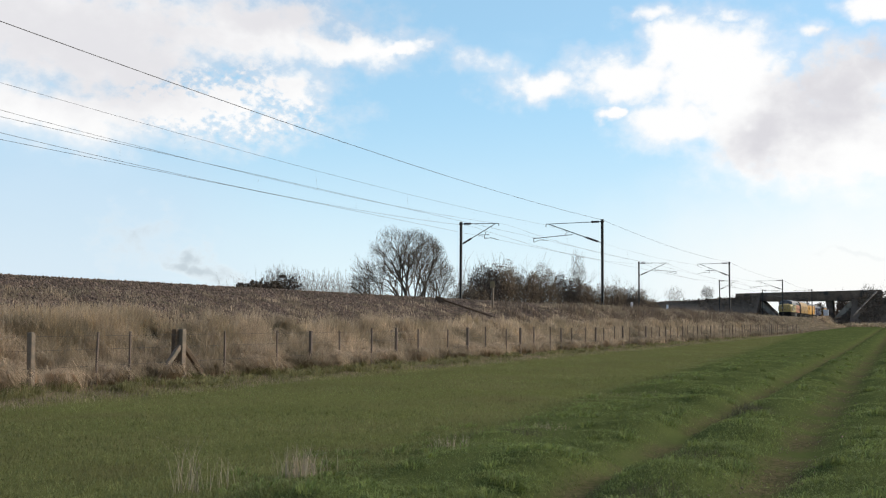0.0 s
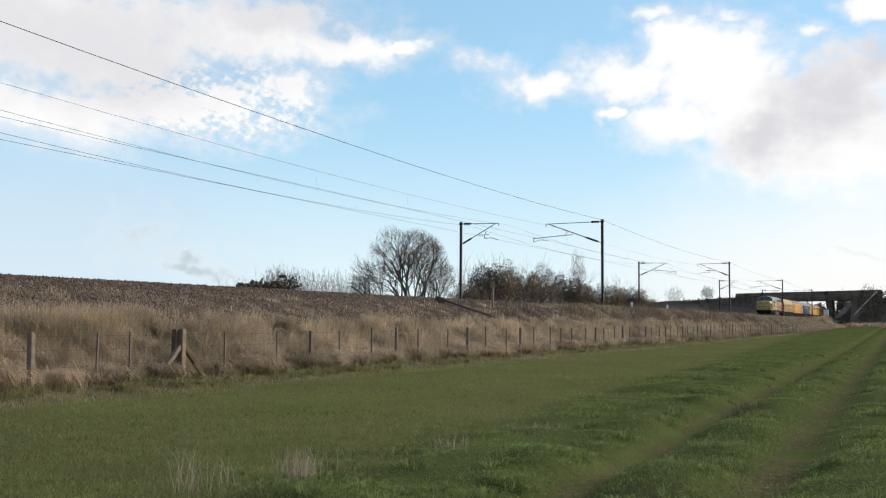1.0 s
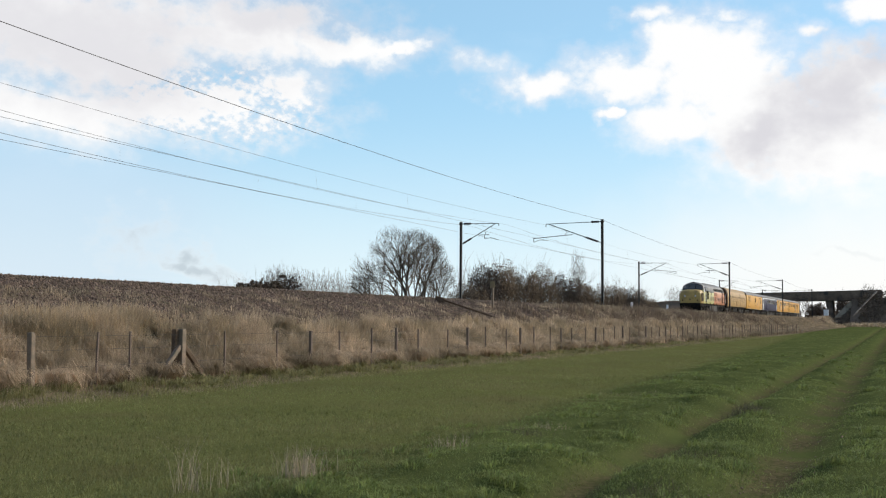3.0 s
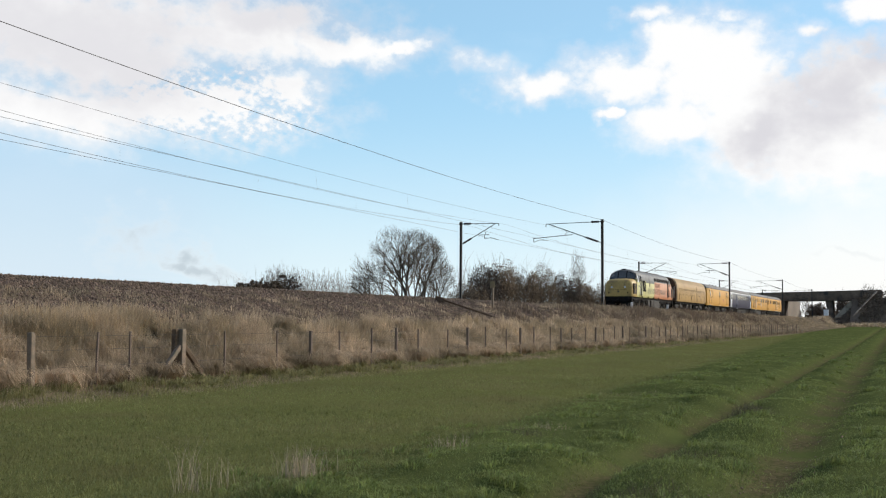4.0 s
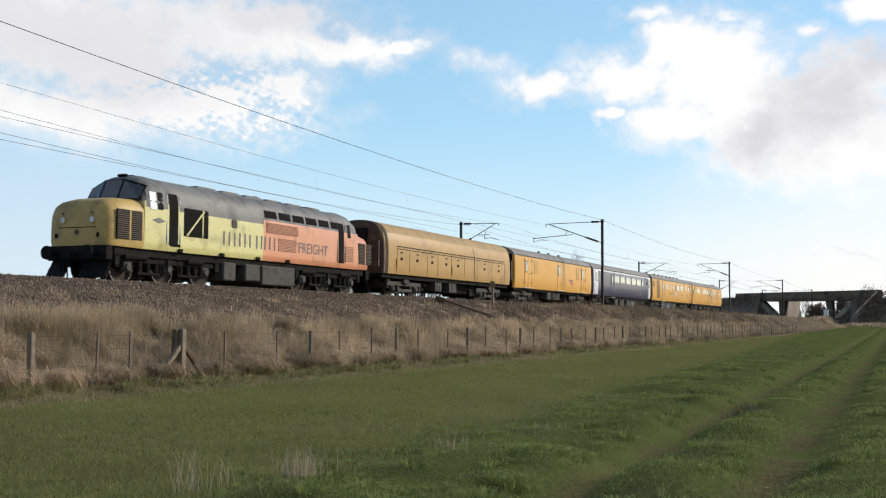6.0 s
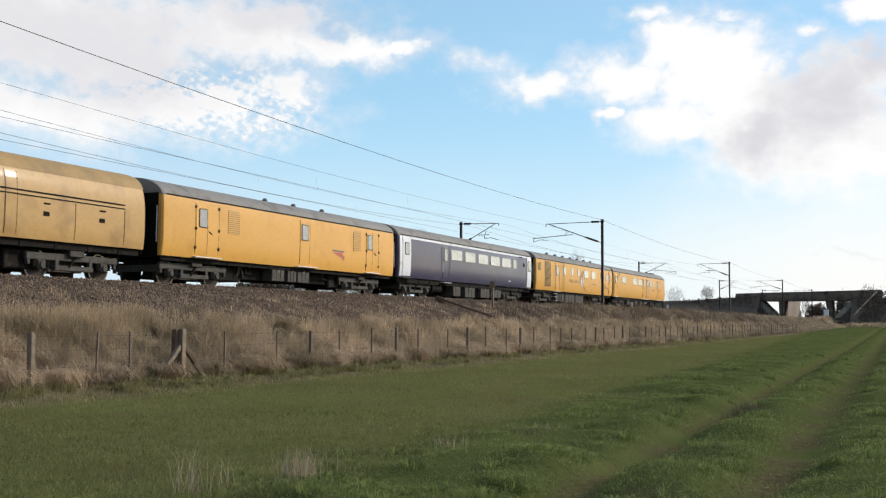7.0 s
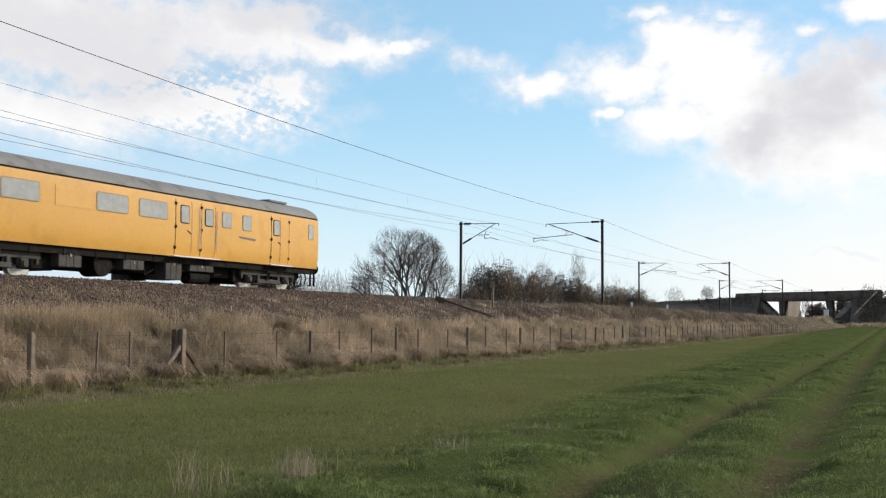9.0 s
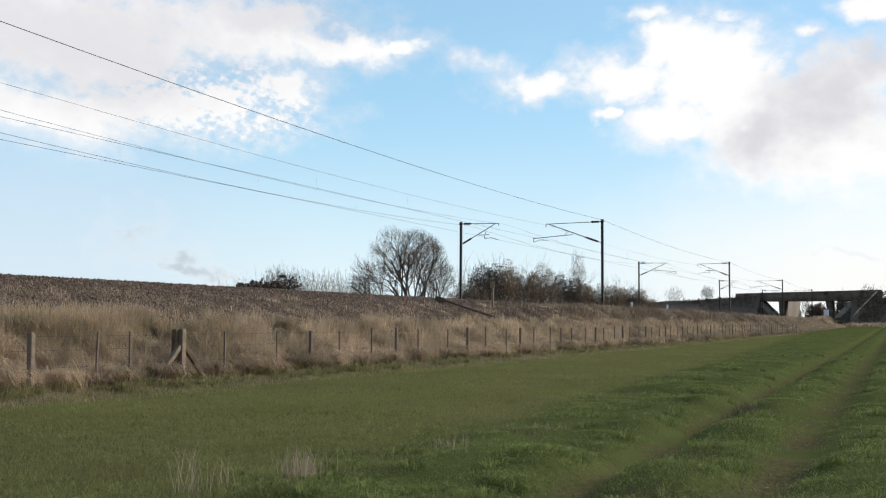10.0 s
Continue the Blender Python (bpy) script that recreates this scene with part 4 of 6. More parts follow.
def build_test_coach():
    v = coach_base("test_coach", "yellow ultrasonic test coach with faded lettering", -19.50, -0.2, M_YELLOW, COACH)
    P = COACH
    louvre(v, P, -17.75, -16.45, 1.30, 3.06, M_OCHRE, 22)
    louvre(v, P, -19.2, -18.62, 2.36, 2.9, M_OCHRE, 9)
    door(P, -15.42, -14.66, 1.15, 3.08, v, M_YELLOW, (-15.30, -14.80, 2.16, 2.86), 0, None)
    for x in (-15.5, -14.58):
        rod_part("handrail", (x, -1.45, 1.30), (x, -1.45, 2.5), 0.02, M_WHITE, v, sides=6)
    for a, b in ((-13.6, -13.02), (-11.72, -11.18), (-10.15, -9.64), (-3.85, -3.32), (-2.26, -1.76)):
        window(P, a, b, 2.28, 2.88, v, corner=0.12, glass=M_GLASS_PALE)
    for a, b in ((-8.42, -7.32), (-6.46, -5.40)):
        window(P, a, b, 2.24, 2.86, v, corner=0.12, glass=M_GLASS_PALE)
    door(P, -1.35, -0.75, 1.15, 3.05, v, M_YELLOW, (-1.25, -0.85, 2.2, 2.86), 3)
    roof_vents(v, (-14.3, -12.45, -10.6, -8.75, -6.95, -5.1, -3.3))
    y = -side_y(P, 1.9) - 0.008
    lettering("lettering", "Ultrasonic Test Unit", 0.34, -12.3, 1.80, y, M_FAINT, v, 2.15)
    obj("name_bar", [(-6.45, y, 1.90), (-5.1, y, 1.86), (-5.1, y, 1.76), (-6.45, y, 1.80)], [(0, 1, 2, 3)], M_FAINT, v)
    lettering("lettering", "Improving", 0.26, -3.6, 1.84, y, M_FAINT, v, 1.2)
    lettering("lettering", "Your Railway", 0.26, -3.1, 1.58, y, M_FAINT, v, 1.55)
    # painted sign: a ladder-like track leaning behind a magnifying glass with the section of a rail
    bm = bmesh.new()
    m = Matrix.Translation((-8.97, y - 0.006, 1.90)) @ Matrix.Rotation(radians(90), 4, "X")
    bmesh.ops.create_cone(bm, cap_ends=True, segments=28, radius1=0.34, radius2=0.34, depth=0.004, matrix=m)
    disc = part("sign_disc", bm, M_WHITE, v)
    for a, b, w in (((-8.95, 1.75), (-8.95, 2.05), 0.10), ((-9.13, 1.70), (-8.77, 1.70), 0.08), ((-9.08, 2.12), (-8.82, 2.12), 0.10)):
        dx, dz = (w / 2, 0) if a[0] == b[0] else (0, w / 2)
        obj("rail_sign", [(a[0] - dx, y - 0.011, a[1] - dz), (b[0] + dx if dx else b[0], y - 0.011, a[1] - dz), (b[0] + dx, y - 0.011, b[1] + dz), (a[0] - dx, y - 0.011, b[1] + dz)],
            [(0, 1, 2, 3)], M_GREYPRINT, disc)
    for a, b, c, e in ((-10.05, 1.72, -8.95, 2.75), (-9.55, 1.78, -8.62, 2.66)):
        obj("sign_stripe", [(a, y - 0.002, b), (a + 0.12, y - 0.002, b), (c + 0.12, y - 0.002, e), (c, y - 0.002, e)], [(0, 1, 2, 3)], M_GREYPRINT, v)
    for k in range(4):
        f = 0.42 + k * 0.16
        a, c = -10.0 + 1.1 * f, -9.5 + 0.93 * f
        z = 1.74 + f * 1.0
        obj("sign_rung", [(a, y - 0.003, z), (c, y - 0.003, z - 0.02), (c, y - 0.003, z + 0.05), (a, y - 0.003, z + 0.07)], [(0, 1, 2, 3)], M_GREYPRINT, v)
    obj("sign_handle", [(-8.70, y - 0.003, 1.62), (-8.62, y - 0.003, 1.66), (-7.95, y - 0.003, 1.22), (-8.10, y - 0.003, 1.20)], [(0, 1, 2, 3)], M_GREYPRINT, v)
    underframe(v, -19.45, -0.3, 1.06, [(-14.8, -12.85, 0.32, 0.86), (-12.6, -10.3, 0.28, 0.9), (-10.1, -8.05, 0.28, 0.86)])
    box_part("footboard", (-15.55, -1.5, 1.0), (-14.5, -1.22, 1.04), M_WHITE, v, 0.005)
    for z in (0.35, 0.62, 0.85):
        box_part("step", (-15.4, -1.35, z), (-14.9, -1.1, z + 0.03), M_WHITE, v, 0.004)
    bogie(v, -17.2)
    bogie(v, -3.2)
    gangway(v, -19.50, -1)
    gangway(v, -0.2, 1)
    return v


def build_blue_coach():
    v = coach_base("passenger_coach", "navy blue passenger coach with white end doors and waistline", -19.85, -0.34, M_BLUE)
    P = COACH
    patch("white_band", P, -18.5, -1.26, 3.02, 3.14, M_WHITE, v, 0.006)
    for a, b, dw in ((-19.42, -18.48, (-19.2, -18.69, 2.18, 2.82)), (-1.24, -0.42, (-1.10, -0.62, 2.16, 2.84))):
        door(P, a, b, 1.12, 3.13, v, M_WHITE, dw, 0)
        box_part("footboard", (a - 0.1, -1.5, 1.0), (b + 0.1, -1.24, 1.04), M_BOX, v, 0.005)
    patch("end_pillar", P, -19.72, -19.44, 1.10, 3.13, M_WHITE, v, 0.006)
    door(P, -14.55, -13.82, 1.2, 2.95, v, M_BLUE, (-14.46, -14.02, 2.1, 2.82), 0)
    for x in (-14.68, -13.68):
        rod_part("handrail", (x, -1.46, 1.5), (x, -1.46, 2.9), 0.02, M_WHITE, v, sides=6)
    box_part("step", (-14.6, -1.5, 0.92), (-13.6, -1.2, 0.96), M_WHITE, v, 0.005)
    for a in (-13.5, -11.57, -9.62, -7.70, -5.80):
        window(P, a, a + 1.52, 2.22, 2.82, v, M_GREYPRINT, 0.12, M_GLASS_PALE)
    window(P, -3.86, -3.22, 2.22, 2.82, v, M_GREYPRINT)
    for a, b, z0, z1, m in ((-2.0, -1.72, 2.42, 2.66, M_BLACK), (-4.6, -4.25, 1.36, 1.43, M_WHITE), (-2.75, -2.1, 2.97, 3.06, M_BLACK)):
        patch("side_fitting", P, a, b, z0, z1, m, v, 0.012)
    underframe(v, -19.8, -0.2, 0.98, [(-12.75, -11.75, 0.25, 0.85), (-11.1, -9.65, 0.22, 0.88), (-8.75, -7.35, 0.25, 0.88), (-7.1, -5.5, 0.3, 0.86)])
    bm = bmesh.new()
    add_rod(bm, (-15.4, -0.95, 0.62), (-14.2, -0.95, 0.62), 0.24, sides=14)
    part("air_tank", bm, M_UNDER, v)
    bogie(v, -17.2)
    bogie(v, -3.3)
    gangway(v, -19.85, -1)
    gangway(v, -0.34, 1)
    return v


def build_brake_van():
    v = coach_base("brake_van", "yellow brake van with louvres and few windows", -17.43, -0.2, M_YELLOW, COACH)
    P = COACH
    sh = 0.87
    for a, b, dw in ((-16.53, -15.19, (-16.36, -15.88, 2.15, 2.84)), (-3.96, -2.75, (-3.84, -3.39, 2.15, 2.86))):
        a, b, dw = a + sh, b + sh, (dw[0] + sh, dw[1] + sh, dw[2], dw[3])
        door(P, a, (a + b) / 2, 1.2, 3.0, v, M_YELLOW, dw, 3, (a + 0.75, 2.0))
        door(P, (a + b) / 2, b, 1.2, 3.0, v, M_YELLOW, None, 0)
        for z in (1.42, 2.1, 2.9):
            y = -side_y(P, z) - 0.02
            box_part("hinge", (b - 0.05, y - 0.015, z - 0.05), (b + 0.05, y + 0.03, z + 0.05), M_UNDER, v, 0.008)
        box_part("footboard", (a - 0.1, -1.5, 1.06), (b + 0.1, -1.24, 1.10), M_WHITE, v, 0.005)
    louvre(v, P, -14.63 + sh, -13.9 + sh, 2.05, 2.95, M_YELLOW, 12, M_FAINT)
    louvre(v, P, -5.18 + sh, -4.47 + sh, 2.0, 2.95, M_YELLOW, 12, M_FAINT)
    door(P, -9.66 + sh, -8.9 + sh, 1.2, 3.02, v, M_YELLOW, (-9.56 + sh, -9.02 + sh, 2.18, 2.86), 0)
    box_part("footboard", (-9.9 + sh, -1.5, 1.06), (-8.3 + sh, -1.24, 1.10), M_WHITE, v, 0.005)
    emblem(v, -7.06 + sh, -6.0 + sh, 1.52, 1.97, P)
    roof_vents(v, (-10.75 + sh, -8.6 + sh, -6.25 + sh), 0.12)
    underframe(v, -17.4, -0.25, 1.08, [(-11.4 + sh, -10.5 + sh, 0.42, 0.95), (-10.25 + sh, -9.6 + sh, 0.42, 1.0), (-9.5 + sh, -8.6 + sh, 0.42, 1.0)])
    bm = bmesh.new()
    add_rod(bm, (-12.6, -1.0, 0.5), (-12.4, -1.0, 0.95), 0.03)
    add_rod(bm, (-12.2, -1.0, 0.5), (-12.4, -1.0, 0.95), 0.03)
    part("brake_hanger", bm, M_BOX, v)
    bogie(v, -15.25)
    bogie(v, -3.1)
    gangway(v, -17.43, -1)
    gangway(v, -0.2, 1)
    return v


def build_box_van():
    v = coach_base("box_van", "weathered ochre windowless parcels van with riveted doors", -17.33, -0.15, M_OCHRE, VAN, VAN_ROOF, roof_mat=M_VAN_ROOF)
    P = VAN
    sh = 0.87
    patch("waist_rib", P, -15.9, -1.2, 2.52, 2.56, M_UNDER, v, 0.02)
    patch("waist_rib", P, -15.9, -1.2, 2.40, 2.43, M_UNDER, v, 0.02)
    for x in (-15.9, -14.5, -12.4, -11.1, -9.3, -7.5, -6.05, -3.35, -1.2):
        patch("door_seam", P, x - 0.01, x + 0.01, 1.25, 2.36, M_UNDER, v, 0.006)
    door(P, -6.04, -5.62, 1.25, 3.1, v, M_OCHRE, None, 0)
    # the end is dark brown, round to the corners
    cap = [(y + 0.006, z) for y, z in VAN[:-1]] + [(y + 0.006, z + 0.004) for y, z in VAN_ROOF]
    loft("end_cap", [[(x, -y * f, z) for y, z in cap] + [(x, y * f, z) for y, z in cap[::-1]] for x, f in ((-17.36, 0.93), (-17.28, 0.985), (-17.10, 1.0), (-16.82, 1.0))], M_VAN_END, v, True, "dark brown van end")
    for x in (-15.4, -13.6, -11.8, -10.0, -8.4, -4.5, -2.2):
        z = 1.98 - 0.02
        y = -side_y(P, z)
        bm = bmesh.new()
        add_box(bm, (x - 0.15, y - 0.02, z - 0.10), (x + 0.12, y + 0.03, z + 0.06), 0.03)
        part("ventilator_hood", bm, M_UNDER, v)
        box_part("rain_strip", (x - 0.12, y - 0.03, z + 0.26), (x + 0.12, y + 0.02, z + 0.31), M_UNDER, v, 0.01)
    for x in (-9.3, -16.0):
        rod_part("handle", (x, -1.44, 1.4), (x, -1.44, 1.9), 0.02, M_UNDER, v, sides=6)
    underframe(v, -17.3, -0.2, 1.14, [(-11.0, -10.2, 0.45, 0.95), (-9.2, -8.2, 0.42, 0.95)])
    bogie(v, -14.4)
    bogie(v, -3.0)
    gangway(v, -17.33, -1)
    gangway(v, -0.15, 1)
    return v


def build_loco():
    v = empty("diesel_locomotive", pose(0, TRACK, RAIL), "lime and orange diesel locomotive with a blunt yellow nose", "locomotive")
    P = LOCO
    FRONT, REAR = -16.15, -1.70            # faces of the cabs behind each nose
    split = -9.25
    hull("body_front", P, FRONT, split, M_LIME, v, 0.0)
    hull("body_rear", P, split + 0.002, REAR, M_ORANGE, v, 0.0)
    # roof, falling in a curve over each cab
    rings = []
    for x, s in ((-16.22, 0.0), (-16.17, 0.40), (-16.02, 0.76), (-15.76, 0.97), (-15.36, 1.04), (-14.8, 1.0), (-3.05, 1.0), (-2.49, 1.04), (-2.09, 0.97), (-1.83, 0.76), (-1.68, 0.40), (-1.63, 0.0)):
        half = [(y * (0.84 + 0.16 * min(1, s * 1.5)), 2.82 + (z - 2.82) * (0.12 + 0.88 * s)) for y, z in LOCO_ROOF]
        rings.append([(x, -y, z) for y, z in half] + [(x, y, z) for y, z in half[::-1]])
    loft("roof", rings, M_LOCO_ROOF, v)
    for k, x in enumerate(np.arange(-12.5, -3.5, 1.5)):
        box_part("roof_hatch", (x, -0.62, 3.66), (x + 1.1, 0.62, 3.79), M_LOCO_ROOF, v, 0.02)
    for x in (-15.85, -15.5, -15.15, -2.3):
        box_part("horn", (x, -0.20, 3.74), (x + 0.15, 0.20, 3.83), M_UNDER, v, 0.03)
    rod_part("exhaust", (-8.4, -0.25, 3.7), (-8.4, -0.25, 3.86), 0.16, M_UNDER, v)
    # noses
    for way, x_cab, tip in ((-1, FRONT, -17.80), (1, REAR, -0.42)):
        rings = []
        for f, w, top in ((0, 1.0, 2.90), (0.35, 0.995, 2.88), (0.68, 0.985, 2.82), (0.86, 0.955, 2.73), (0.95, 0.90, 2.62), (1.0, 0.82, 2.46)):
            x = x_cab + (tip - x_cab) * f
            half = [(1.30 * w, 1.19 + 0.03 * f), (1.345 * w, 1.38), (1.345 * w, 1.9), (1.32 * w, top - 0.42), (1.20 * w, top - 0.17), (0.95 * w, top - 0.05), (0.5 * w, top)]
            rings.append([(x, -y, z) for y, z in half] + [(x, y, z) for y, z in half[::-1]])
        nose = loft("nose", rings, M_NOSE if way < 0 else M_ORANGE, v, True, "blunt yellow nose" if way < 0 else "")
        nose.data.shade_smooth()
        nose.data.set_sharp_from_angle(angle=radians(60))
        for s in (-1, 1):
            a, b = sorted((x_cab + way * 0.12, x_cab + way * 1.30))
            g = obj("nose_grille", [(a, s * 1.352, 1.45), (b, s * 1.352, 1.45), (b, s * 1.345, 2.42), (a, s * 1.345, 2.42), (a, s * 1.30, 1.45), (b, s * 1.30, 1.45), (b, s * 1.30, 2.42), (a, s * 1.30, 2.42)],
                    [(0, 1, 2, 3), (0, 4, 5, 1), (1, 5, 6, 2), (2, 6, 7, 3), (3, 7, 4, 0)], M_DARK, v)
            for i in range(14):
                z = 1.48 + i * 0.067
                box_part("slat", (a, s * 1.36 - 0.012, z), (b, s * 1.36 + 0.012, z + 0.030), M_GRILLE_DARK, g, 0.0)
            box_part("grille_bar", ((a + b) / 2 - 0.03, s * 1.365 - 0.014, 1.45), ((a + b) / 2 + 0.03, s * 1.365 + 0.014, 2.42), M_NOSE if way < 0 else M_ORANGE, g, 0.0)
        # front face: head-code marker lights, headlamp, doors of the nose
        xf = tip + way * 0.012
        for y, z, r in ((-0.62, 2.06, 0.15), (0.62, 2.06, 0.15), (0.0, 1.66, 0.13), (-0.62, 2.28, 0.06), (0.62, 2.28, 0.06)):
            l1 = rod_part("marker_light", (tip - way * 0.10, y, z), (xf + way * 0.015, y, z), r, M_NOSE if way < 0 else M_ORANGE, v, sides=18)
            rod_part("lens", (xf, y, z), (xf + way * 0.024, y, z), r * 0.62, M_WHITE if z < 2.1 and z > 1.9 else M_BOX, l1, sides=16)
        for y in (-0.88, 0.88):
            rod_part("lamp_bracket", (xf, y, 1.48), (xf, y, 1.62), 0.05, M_BLACK, v, sides=8)
            rod_part("handrail", (tip - way * 0.05, y * 1.18, 1.3), (tip - way * 0.05, y * 1.18, 2.1), 0.018, M_WHITE, v, sides=6)
        a, b = sorted((tip - way * 0.02, tip + way * 0.012))
        box_part("nose_seam", (a, -0.78, 1.80), (b, 0.78, 1.825), M_UNDER, v, 0.0)
        # buffer beam, valance, buffers, hoses, snowplough
        a, b = sorted((tip - way * 0.30, tip + way * 0.02))
        box_part("buffer_beam", (a, -1.25, 0.74), (b, 1.25, 1.22), M_UNDER, v, 0.03)
        buffers(v, tip, way, 0.98)
        bm = bmesh.new()
        add_rod(bm, (tip, 0, 0.95), (tip + way * 0.35, 0, 0.9), 0.06)
        add_box(bm, (min(tip, tip + way * 0.4), -0.08, 0.72), (max(tip, tip + way * 0.4), 0.08, 0.92), 0.02)
        part("coupling", bm, M_UNDER, v)
        for y in (-0.55, -0.35, 0.35, 0.55):
            bm = bmesh.new()
            add_rod(bm, (tip, y, 0.85), (tip + way * 0.18, y, 0.62), 0.03)
            add_rod(bm, (tip + way * 0.18, y, 0.62), (tip + way * 0.05, y, 0.35), 0.03)
            part("brake_hose", bm, M_BLACK, v)
        px = tip + way * 0.12
        for s in (-1, 1):
            ring = [(px, s * 1.25, 0.16), (px + way * 0.12, s * 0.30, 0.16), (px - way * 0.18, s * 0.30, 0.74), (px - way * 0.35, s * 1.25, 0.74)]
            obj("snowplough", ring + [(x - way * 0.03, y, z) for x, y, z in ring],
                [(0, 1, 2, 3), (7, 6, 5, 4), (0, 4, 5, 1), (1, 5, 6, 2), (2, 6, 7, 3), (3, 7, 4, 0)], M_BLACK, v)
        # cab windscreens
        for y0, y1 in ((-1.14, -0.44), (-0.36, 0.36), (0.44, 1.14)):
            for name, grow_by, back in (("windscreen_frame", 0.05, 0.012), ("windscreen", 0.0, 0.0)):
                pts = []
                for y, zf in ((y0 - grow_by, 0), (y1 + grow_by, 0), (y1 + grow_by, 1), (y0 - grow_by, 1)):
                    curve = 0.30 * (abs(y) / 1.2) ** 2
                    z = 2.89 - grow_by * 0.6 + (0.70 + grow_by * 1.4 - 0.27 * (abs(y) / 1.2) ** 2) * zf
                    pts.append((x_cab + way * (0.32 - back - curve * 0.75 - 0.30 * zf), y, z))
                obj(name, pts + [(p[0] - way * 0.05, p[1], p[2]) for p in pts], [(0, 1, 2, 3), (0, 4, 5, 1), (1, 5, 6, 2), (2, 6, 7, 3), (3, 7, 4, 0)],
                    M_CABGLASS if name == "windscreen" else M_BLACK, v)
        # cab doors with tall handrails, side windows
        d0 = x_cab - way * 1.22
        for s in (-1, 1):
            a, b = sorted((d0, d0 - way * 0.52))
            for zz in ((1.35, 2.75),):
                patch("cab_door", P, a, b, 1.3, 2.80, M_LIME if way < 0 else M_ORANGE, v, -0.02, 0.0, s)
            for x in (a - 0.09, b + 0.09):
                rod_part("handrail", (x, s * 1.375, 1.45), (x, s * 1.30, 3.15), 0.02, M_WHITE if way < 0 else M_BOX, v, sides=6)
            full = LOCO[:-1] + LOCO_ROOF
            patch("door_recess", full, a + 0.02, b - 0.02, 1.40, 3.20, M_DARK, v, 0.004, 0.0, s)
            wa, wb = sorted((x_cab - way * 0.64, x_cab - way * 0.92))
            patch("cab_side_window", full, wa, wb, 2.58, 3.18, M_BLACK, v, 0.022, 0.05, s)
    full = LOCO[:-1] + LOCO_ROOF
    for a, b in ((-16.1, -14.98), (-14.37, split)):
        patch("upper_side", full, a, b, 2.62, 2.86, M_LOCO_ROOF, v, 0.004)
    # white panel beside the cab window, engine-room window, louvres
    patch("white_side_panel", full, -15.90, -15.56, 2.56, 3.16, M_WHITE, v, 0.022, 0.05)
    for s in (-1, 1):
        w = patch("engine_room_opening", P, -14.13, -12.75, 1.77, 2.78, M_DARK, v, 0.006, 0.0, s)
    y = -side_y(P, 2.3) - 0.012
    obj("opening_brace", [(-14.0, y, 1.80), (-13.9, y, 1.80), (-12.95, y, 2.74), (-13.05, y, 2.74)], [(0, 1, 2, 3)], M_LIME, w)
    obj("opening_post", [(-13.1, y - 0.002, 1.80), (-13.04, y - 0.002, 1.80), (-13.04, y - 0.002, 2.76), (-13.1, y - 0.002, 2.76)], [(0, 1, 2, 3)], M_LIME, w)
    louvre(v, P, -9.05, -6.75, 2.30, 2.72, M_GRILLE_RED, 9, M_ORANGE)
    louvre(v, P, -8.2, -6.9, 1.62, 2.15, M_GRILLE_RED, 9, M_ORANGE)
    louvre(v, P, -2.9, -2.1, 1.5, 2.2, M_GRILLE_RED, 10, M_ORANGE)
    for k in range(6):
        a = -9.15 + k * 1.02
        patch("radiator_grille", full, a, a + 0.86, 2.90, 3.20, M_DARK, v, 0.01)
    patch("side_hatch", P, -11.35, -11.0, 2.30, 2.62, M_BOX, v, 0.006, 0.06)
    # emblem and owner's name as plain bars in the letters' size, and the readable word
    y = -side_y(P, 1.9) - 0.012
    obj("emblem", [(-15.8, y, 2.20), (-15.45, y, 2.30), (-15.1, y, 2.20), (-15.45, y, 2.10)], [(0, 1, 2, 3)], M_GREYPRINT, v)
    for a, b in ((-11.85, -10.05), (-9.75, -9.28), (-9.18, -8.3)):
        x = a
        while x < b - 0.1:
            obj("letter_bar", [(x, y, 1.62), (x + 0.09, y, 1.62), (x + 0.09, y, 2.14), (x, y, 2.14)], [(0, 1, 2, 3)], M_GREYPRINT, v)
            x += 0.33
    lettering("lettering", "FREIGHT", 0.62, -6.75, 1.66, y, M_GREYPRINT, v, 2.35)
    for x in (-14.3, -11.9, -9.6, -7.5):
        box_part("lifting_bracket", (x - 0.12, -1.40, 1.17), (x + 0.12, -1.33, 1.31), M_BLACK, v, 0.02)
    patch("footstep_slot", P, -14.85, -14.3, 1.36, 1.46, M_DARK, v, 0.008)
    # underframe, tanks and six-wheel bogies
    bm = bmesh.new()
    add_box(bm, (-17.4, -1.2, 0.92), (-0.9, 1.2, 1.22), 0.02)
    add_box(bm, (-12.2, -0.9, 0.5), (-6.0, 0.9, 0.9), 0.02)
    part("underframe", bm, M_UNDER, v)
    for a, b, lo in ((-11.7, -10.9, 0.30), (-10.3, -9.3, 0.34), (-9.2, -6.8, 0.22)):
        bm = bmesh.new()
        add_box(bm, (a, -1.28, lo), (b, 1.28, 1.0), 0.05)
        part("fuel_tank", bm, M_BOX, v, "grey underslung tank")
